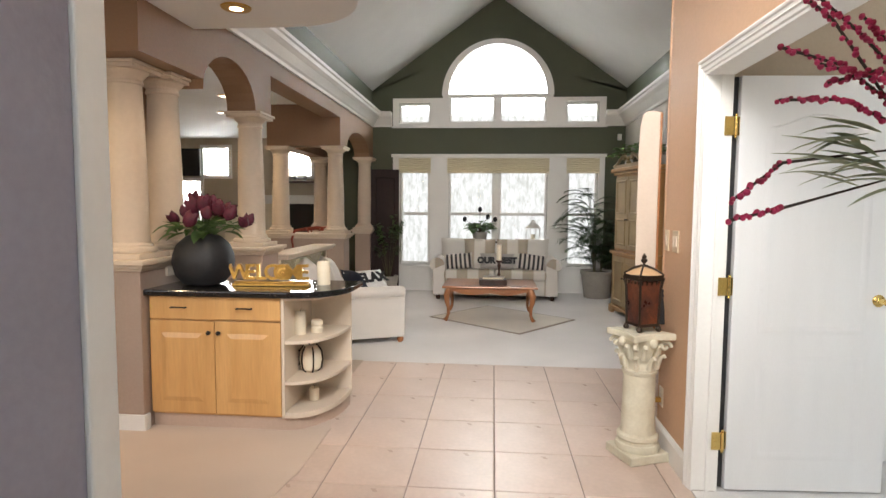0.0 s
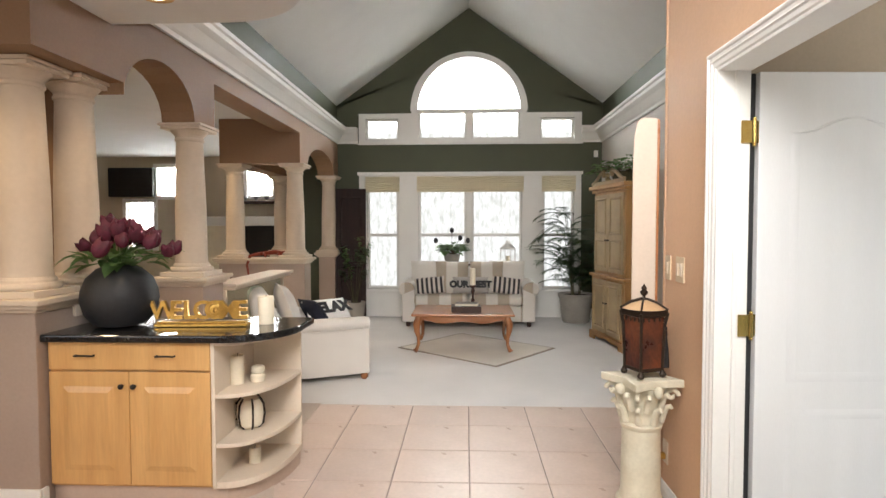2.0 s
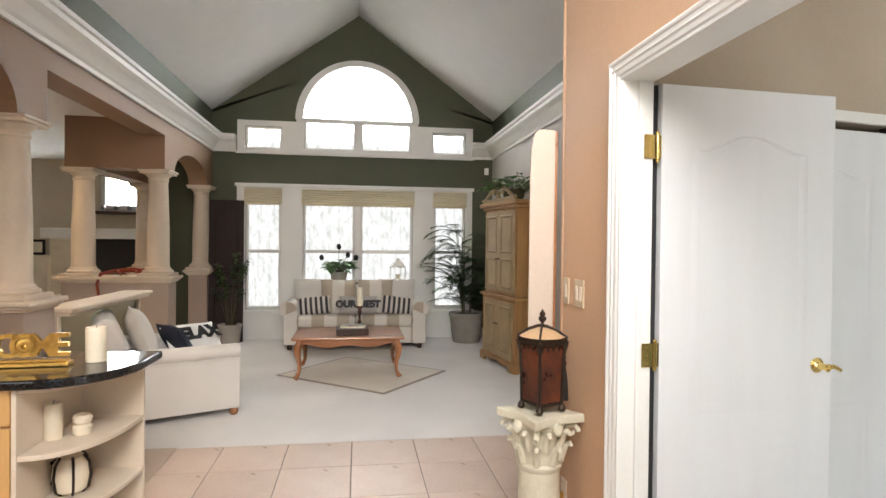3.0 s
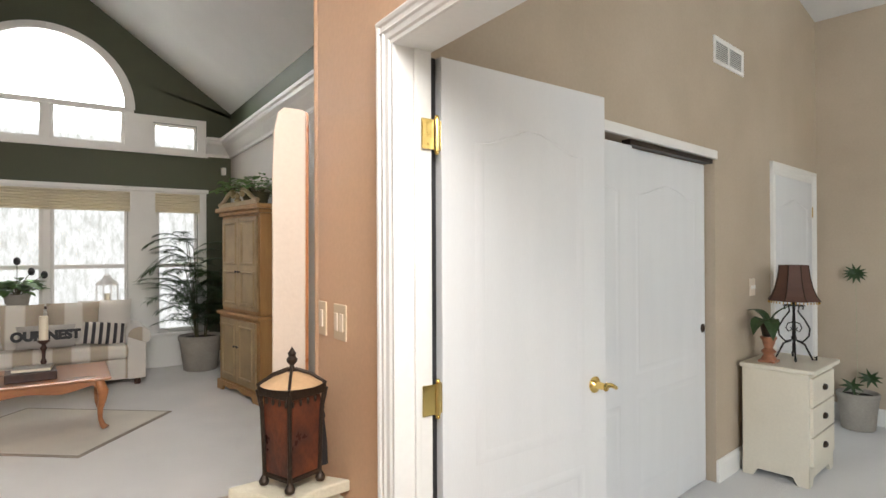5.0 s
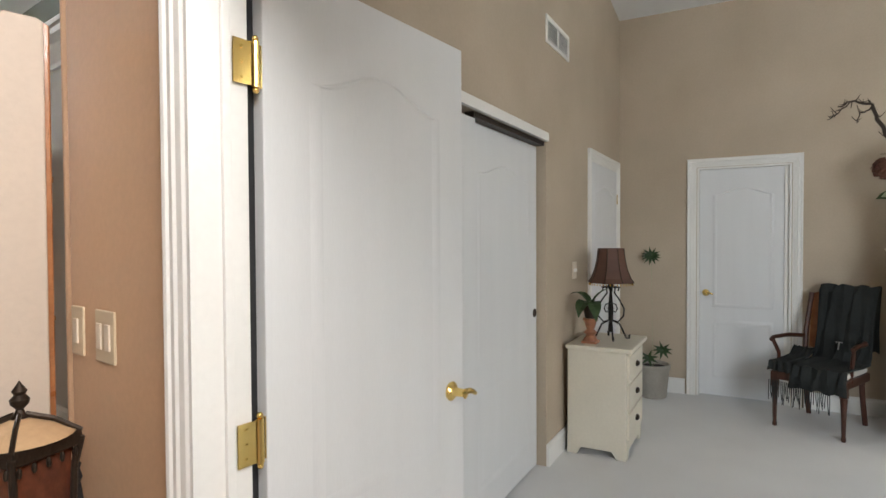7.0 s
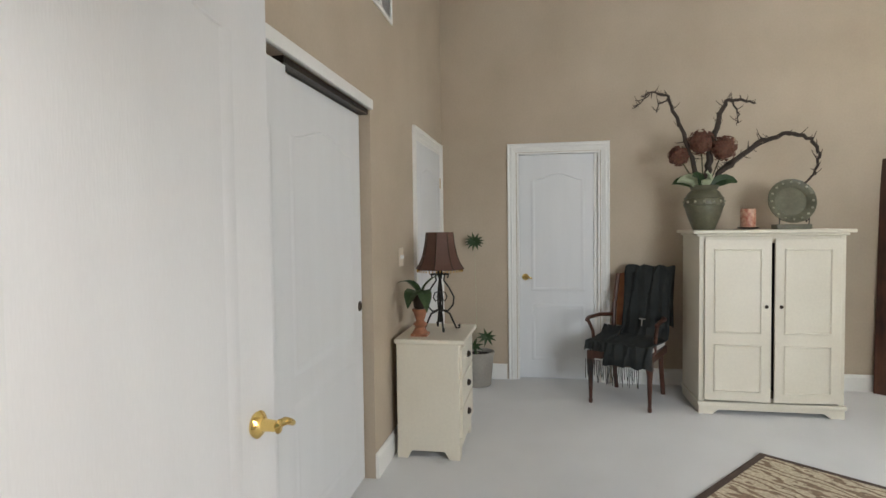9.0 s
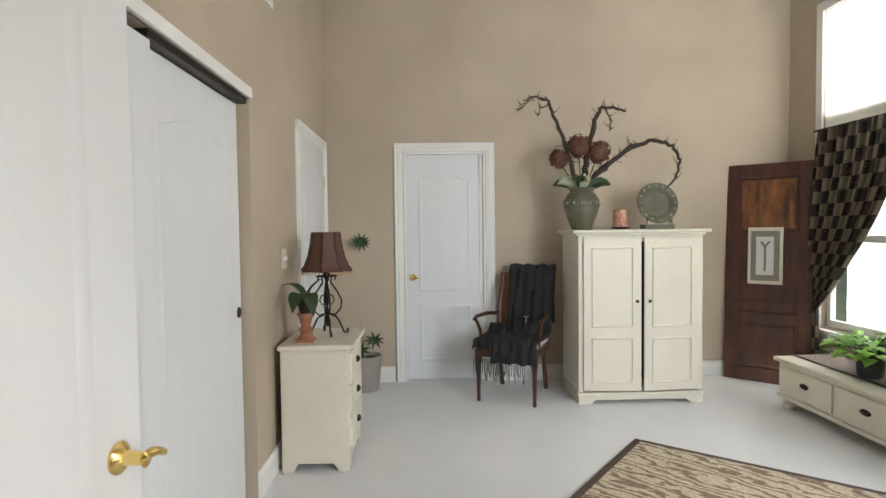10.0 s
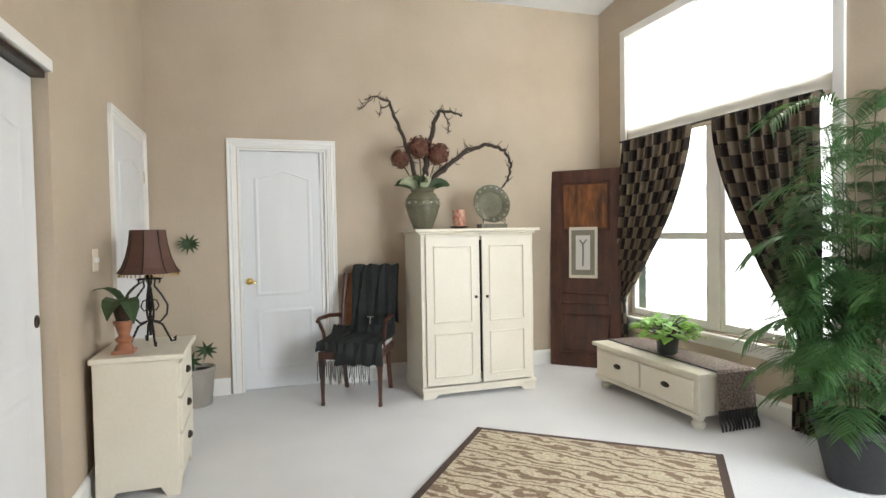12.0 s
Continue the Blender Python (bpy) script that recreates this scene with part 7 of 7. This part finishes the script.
f = [(j * 9 + i, j * 9 + i + 1, (j + 1) * 9 + i + 1, (j + 1) * 9 + i) for j in range(len(path) - 1) for i in range(8)]
ob = Shape().add(v, f).make("cloth", RUN, rn)
so = ob.modifiers.new("thick", "SOLIDIFY")
so.thickness, so.offset = 0.006, 1
Shape().box(-0.61, 0.60, 0.085, 0.10, top + 0.004, top + 0.009).make("black_border", BLACK, rn)
for k in range(12):
    y = -0.2 + 0.29 * k / 11
    Shape().tube([(-0.632, y, 0.135), (-0.645, y + 0.005, 0.08), (-0.66 - 0.01 * math.sin(k), y, 0.04), (-0.67, y + 0.01, 0.012)], 0.011, 6, taper=0.6).make("tassel", BLACK, rn)
ivy = thing("potted_ivy", "bright green leafy plant in a small black pot", "plant", bed(5.52, -0.585, top + 0.008))
plant_pot(ivy, 0.085, 0.15, BLACK, rim=0.02)
bushy(ivy, 17, 150, 0.23, 0.14, LEAFB, 0.085, 0.16, trail=0.45)

# window, shade, curtains
U0, U1, Z0, Z1 = WIN
wn3 = thing("window_6", "tall white double-hung window with a backlit roller shade", "window", BED)
fixed(wn3, "", "window")
cs = Shape()
for a, b, c, d in ((U0 - 0.075, U0, Z0 - 0.02, Z1 + 0.075), (U1, U1 + 0.075, Z0 - 0.02, Z1 + 0.075), (U0, U1, Z1, Z1 + 0.075)):
    cs.box(a, b, VW, VW + 0.02, c, d)
cs.box(U0 - 0.1, U1 + 0.1, VW, VW + 0.05, Z0 - 0.045, Z0 - 0.015).box(U0 - 0.075, U1 + 0.075, VW, VW + 0.018, Z0 - 0.12, Z0 - 0.045)
cs.make("casing", WHITE, wn3, bevel=0.004)
UM = 5.56
for a, b in ((U0, UM - 0.05), (UM + 0.05, U1)):
    fr = Shape()
    for x0, x1, z0, z1 in ((a, a + 0.045, Z0, 2.2), (b - 0.045, b, Z0, 2.2), (a + 0.045, b - 0.045, Z0, Z0 + 0.06), (a + 0.045, b - 0.045, 1.225, 1.28), (a + 0.045, b - 0.045, 2.14, 2.2)):
        fr.box(x0, x1, VW - 0.09, VW - 0.04, z0, z1)
    fr.make("sash", WHITE, wn3, bevel=0.004)
    p = Shape().box(a + 0.04, b - 0.04, VW - 0.067, VW - 0.063, Z0 + 0.05, 2.15).make("pane", PANE, wn3)
    p.visible_shadow = False
Shape().box(UM - 0.05, UM + 0.05, VW - 0.1, VW - 0.03, Z0, 2.2).box(U0, U1, VW - 0.1, VW - 0.02, Z0 - 0.015, Z0).box(U0, U1, VW - 0.1, VW - 0.03, 2.2, 2.26).make("mullion", WHITE, wn3, bevel=0.004)
p = Shape().box(U0, U1, VW - 0.067, VW - 0.063, 2.26, Z1).make("pane", PANE, wn3)
p.visible_shadow = False
sh_, sn_, sl, sb = nodes_of("translucent_shade")
tb = sn_.new("ShaderNodeBsdfTranslucent")
tb.inputs[0].default_value = (0.9, 0.89, 0.86, 1)
mxs = sn_.new("ShaderNodeMixShader")
mxs.inputs[0].default_value = 0.75
sb.inputs["Base Color"].default_value = (0.85, 0.84, 0.8, 1)
sl.new(sb.outputs[0], mxs.inputs[1])
sl.new(tb.outputs[0], mxs.inputs[2])
sl.new(mxs.outputs[0], sn_["Material Output"].inputs["Surface"])
shd = Shape().box(U0 + 0.005, U1 - 0.005, VW - 0.012, VW - 0.009, 2.135, Z1 - 0.005).make("roller_shade", sh_, wn3, "white backlit roller shade")
Shape().box(U0 + 0.003, U1 - 0.003, VW - 0.02, VW + 0.004, 2.11, 2.14).make("shade_rail", SHELFW, wn3, bevel=0.004)


def curtain_cloth():
    m, n, link, b = nodes_of("patterned_curtain")
    uv = n.new("ShaderNodeUVMap")
    ck, ck2, mxx, nz = n.new("ShaderNodeTexChecker"), n.new("ShaderNodeTexVoronoi"), n.new("ShaderNodeMix"), n.new("ShaderNodeTexNoise")
    ck.inputs["Scale"].default_value = 14
    ck.inputs["Color1"].default_value, ck.inputs["Color2"].default_value = (0.018, 0.012, 0.010, 1), (0.15, 0.115, 0.08, 1)
    ck2.inputs["Scale"].default_value = 40
    link.new(uv.outputs[0], ck.inputs["Vector"])
    link.new(uv.outputs[0], ck2.inputs["Vector"])
    rp = n.new("ShaderNodeValToRGB")
    rp.color_ramp.elements[0].position, rp.color_ramp.elements[1].position = 0.16, 0.20
    rp.color_ramp.elements[0].color, rp.color_ramp.elements[1].color = (1, 1, 1, 1), (0, 0, 0, 1)
    link.new(ck2.outputs["Distance"], rp.inputs[0])
    inv = n.new("ShaderNodeMix")
    inv.data_type = "RGBA"
    inv.inputs["B"].default_value = (0.075, 0.052, 0.035, 1)
    link.new(rp.outputs[0], inv.inputs["Factor"])
    link.new(ck.outputs["Color"], inv.inputs["A"])
    link.new(inv.outputs["Result"], b.inputs["Base Color"])
    nz.inputs["Scale"].default_value = 900
    link.new(uv.outputs[0], nz.inputs["Vector"])
    bp = n.new("ShaderNodeBump")
    bp.inputs["Strength"].default_value = 0.3
    link.new(nz.outputs["Fac"], bp.inputs["Height"])
    link.new(bp.outputs[0], b.inputs["Normal"])
    b.inputs["Roughness"].default_value = 0.85
    return m


CURT = curtain_cloth()


def curtain(label, top0, top1, tie_u, tie_z, tie_w, bot_w):
    """A panel hung from top0 to top1 and swept to a tie-back, then falling to the floor."""
    c = thing("curtain", label, "curtain", BED, group="bedroom curtains")
    nx, nz = 72, 44
    v, f, uvs = [], [], []
    zt = 2.125
    for j in range(nz + 1):
        z = zt + (0.02 - zt) * j / nz
        if z > tie_z:
            t_ = (zt - z) / (zt - tie_z)
            a = top0 + (tie_u - tie_w / 2 - top0) * (t_ ** (1.6 if abs(top0 - tie_u) > abs(top1 - tie_u) else 1.0))
            b = top1 + (tie_u + tie_w / 2 - top1) * (t_ ** (1.6 if abs(top1 - tie_u) > abs(top0 - tie_u) else 1.0))
        else:
            t_ = (tie_z - z) / (tie_z - 0.02)
            w_ = tie_w + (bot_w - tie_w) * t_ ** 0.7
            a, b = tie_u - w_ / 2, tie_u + w_ / 2
        amp = 0.012 + 0.022 * min(1, abs(z - tie_z) / 0.3)
        for i in range(nx + 1):
            q = i / nx
            v.append((a + (b - a) * q, VW + 0.085 + amp * math.sin(q * 2 * math.pi * 9) + 0.006 * math.sin(q * 31 + j * 0.3), z))
            uvs.append((q * 0.62, (zt - z) * 0.72))
    for j in range(nz):
        for i in range(nx):
            k = j * (nx + 1) + i
            f.append((k, k + 1, k + nx + 2, k + nx + 1))
    ob = Shape().add(v, f).make("panel", CURT, c, smooth=True)
    layer = ob.data.uv_layers.new(name="UVMap")
    for lp_ in ob.data.loops:
        layer.data[lp_.index].uv = uvs[lp_.vertex_index]
    Shape().lathe([(tie_w / 2 + 0.012, -0.02), (tie_w / 2 + 0.016, 0), (tie_w / 2 + 0.012, 0.02)], 24, tie_u, VW + 0.085, m=Matrix.Translation((0, 0, tie_z)), squash=0.42).make("tieback", BLACK, c)


curtain("dark brown checked curtain tied back beside the door panel", 5.66, 6.56, 6.62, 0.66, 0.16, 0.26)
curtain("dark brown checked curtain tied back behind the palm", 4.60, 5.47, 4.66, 0.62, 0.16, 0.26)
rod = thing("curtain_rod", "thin dark curtain rod across the window", "curtain rod", BED)
Shape().tube([(U0 + 0.01, VW + 0.085, 2.125), (U1 - 0.01, VW + 0.085, 2.125)], 0.009, 8).tube([(U0 + 0.05, VW + 0.02, 2.125), (U0 + 0.05, VW + 0.085, 2.125)], 0.006, 6).tube([(U1 - 0.05, VW + 0.02, 2.125), (U1 - 0.05, VW + 0.085, 2.125)], 0.006, 6).make("bar", IRON, rod, smooth=True)

bp_ = thing("potted_palm", "large feathery palm in a black pot by the window", "plant", bed(4.11, -0.61))
Shape().lathe([(0.13, 0), (0.15, 0.01), (0.205, 0.27), (0.215, 0.28), (0.225, 0.29), (0.225, 0.33), (0.20, 0.335), (0.19, 0.29), (0.01, 0.285)], 30).make("pot", BLACK, bp_, smooth=True)
Shape().lathe([(0.188, 0.28), (0.15, 0.30), (0.01, 0.305)], 20).make("soil", SOIL, bp_)
palm(bp_, 34, 1.90, 0.47, 11, 14, 0.30, PALMLEAF, STEM, leaflet=0.21, wide=0.0056, droop=(1.0, 2.2), low=0.02, rise=(0.5, 1.6), cane=0.005)

# rug
STREAK, sn2, sl2, sb2 = nodes_of("streaked_rug")
co2, mp2, nz2, sp2, rp2, mx2 = sn2.new("ShaderNodeTexCoord"), sn2.new("ShaderNodeMapping"), sn2.new("ShaderNodeTexWave"), sn2.new("ShaderNodeTexNoise"), sn2.new("ShaderNodeValToRGB"), sn2.new("ShaderNodeMix")
mp2.inputs["Scale"].default_value, mp2.inputs["Rotation"].default_value = (1.3, 0.55, 1), (0, 0, 0.5)
nz2.bands_direction = "X"
nz2.inputs["Scale"].default_value, nz2.inputs["Distortion"].default_value, nz2.inputs["Detail"].default_value, nz2.inputs["Detail Scale"].default_value = 4.2, 13.0, 3.0, 1.7
sp2.inputs["Scale"].default_value, sp2.inputs["Detail"].default_value = 60, 5
rp2.color_ramp.elements[0].position, rp2.color_ramp.elements[1].position = 0.26, 0.42
rp2.color_ramp.elements[0].color, rp2.color_ramp.elements[1].color = (0.24, 0.165, 0.11, 1), (0.54, 0.46, 0.33, 1)
mx2.data_type, mx2.blend_type = "RGBA", "OVERLAY"
mx2.inputs["Factor"].default_value = 0.7
sl2.new(co2.outputs["Object"], mp2.inputs[0])
sl2.new(mp2.outputs[0], nz2.inputs["Vector"])
sl2.new(co2.outputs["Object"], sp2.inputs["Vector"])
sl2.new(nz2.outputs["Fac"], rp2.inputs[0])
sl2.new(rp2.outputs[0], mx2.inputs["A"])
sl2.new(sp2.outputs["Fac"], mx2.inputs["B"])
sl2.new(mx2.outputs["Result"], sb2.inputs["Base Color"])
sb2.inputs["Roughness"].default_value = 0.95
rg = thing("area_rug", "brown and cream animal-streaked rug with a dark border", "rug", bed(5.551, 0.924, 0.003, 141.0))
Shape().box(0, 2.2, 0, 1.48, 0, 0.010).make("border", surface("brown_rug_border", (0.10, 0.065, 0.05), 0.95, vary=0.25, scale=20, grain=200, bump=0.4), rg)
Shape().box(0.045, 2.155, 0.045, 1.435, 0.010, 0.013).make("field", STREAK, rg)

vt = thing("wall_vent", "white louvred return-air grille", "vent", BED)
Shape().box(4.87, 5.35, VS - 0.012, VS - 0.001, 2.64, 2.665).box(4.87, 5.35, VS - 0.012, VS - 0.001, 2.785, 2.81).box(4.87, 4.895, VS - 0.012, VS - 0.001, 2.665, 2.785).box(5.325, 5.35, VS - 0.012, VS - 0.001, 2.665, 2.785).box(5.098, 5.122, VS - 0.011, VS - 0.001, 2.665, 2.785).make("frame", WHITE, vt, bevel=0.002)
Shape().box(4.895, 5.325, VS - 0.003, VS - 0.0015, 2.665, 2.785).make("backing", SILVERP, vt)
for k in range(9):
    z = 2.672 + 0.013 * k
    Shape().add([(4.895, VS - 0.010, z), (5.325, VS - 0.010, z), (5.325, VS - 0.004, z + 0.010), (4.895, VS - 0.004, z + 0.010), (4.895, VS - 0.009, z - 0.001), (5.325, VS - 0.009, z - 0.001), (5.325, VS - 0.003, z + 0.009), (4.895, VS - 0.003, z + 0.009)], [(0, 1, 2, 3), (7, 6, 5, 4), (0, 4, 5, 1), (1, 5, 6, 2), (2, 6, 7, 3), (3, 7, 4, 0)]).make("slat", WHITE, vt)
sp_ = thing("light_switch", "ivory switch plate beside the nightstand", "switch", BED @ pose(5.50, VS, 1.20))
Shape().box(-0.05, 0.05, -0.007, -0.0005, -0.06, 0.06).make("plate", SHELFW, sp_, bevel=0.003)
for x in (-0.022, 0.022):
    Shape().box(x - 0.006, x + 0.006, -0.016, -0.007, -0.012, 0.012).make("toggle", WHITE, sp_)

# ---- floor tiles ----
TX, TY, G = 0.44, 0.4555, 0.006
tile_mesh = {}


def tile_piece(x0, x1, y0, y1):
    key = (round(x1 - x0, 3), round(y1 - y0, 3))
    if key not in tile_mesh:
        w_, d_ = key
        b_ = 0.004
        s = Shape()
        v = [(0, 0, -0.012), (w_, 0, -0.012), (w_, d_, -0.012), (0, d_, -0.012), (0, 0, -0.003), (w_, 0, -0.003), (w_, d_, -0.003), (0, d_, -0.003), (b_, b_, 0), (w_ - b_, b_, 0), (w_ - b_, d_ - b_, 0), (b_, d_ - b_, 0)]
        f = [(0, 1, 5, 4), (1, 2, 6, 5), (2, 3, 7, 6), (3, 0, 4, 7), (4, 5, 9, 8), (5, 6, 10, 9), (6, 7, 11, 10), (7, 4, 8, 11), (8, 9, 10, 11)]
        me = bpy.data.meshes.new("tile")
        me.from_pydata(v, [], f)
        me.materials.append(TILE)
        tile_mesh[key] = me
    ob = new("tile", tile_mesh[key])
    ob.parent = floor
    ob.location = (x0, y0, 0.0)
    ob.rotation_euler = (random.uniform(-0.001, 0.001), random.uniform(-0.001, 0.001), 0)


fixed(Shape().prism([(-0.62, 1.1), (1.84, 1.1), (1.84, 3.842), (2.82, 3.842), (2.82, 5.372), (-0.45, 5.372), (-0.45, 4.3), (-0.29, 3.78), (-0.29, 3.2)], -0.02, -0.005).make("floor_grout", GROUT), "brown grout bed between the floor tiles", "floor")
xs = [-0.578, -0.138, 0.30, 0.74, 1.18, 1.62, 1.722]
ys = [5.376 - TY * k for k in range(10)] + [1.1]
for a, b in zip(xs, xs[1:]):
    for d_, c_ in zip(ys, ys[1:]):
        x0 = a
        if a < -0.5:
            x0 = -0.46 if c_ > 4.2 else a
        x1_ = b
        if b > 1.65 and c_ >= 3.84:
            continue
        tile_piece(x0 + G / 2, x1_ - G / 2, c_ + G / 2, d_ - G / 2)
for d_, c_ in zip(ys, ys[1:]):
    if c_ < 3.84:
        continue
    for x0, x1_ in ((1.62, 2.06), (2.06, 2.50), (2.50, 2.82)):
        tile_piece(x0 + G / 2, x1_ - G / 2, c_ + G / 2, d_ - G / 2)
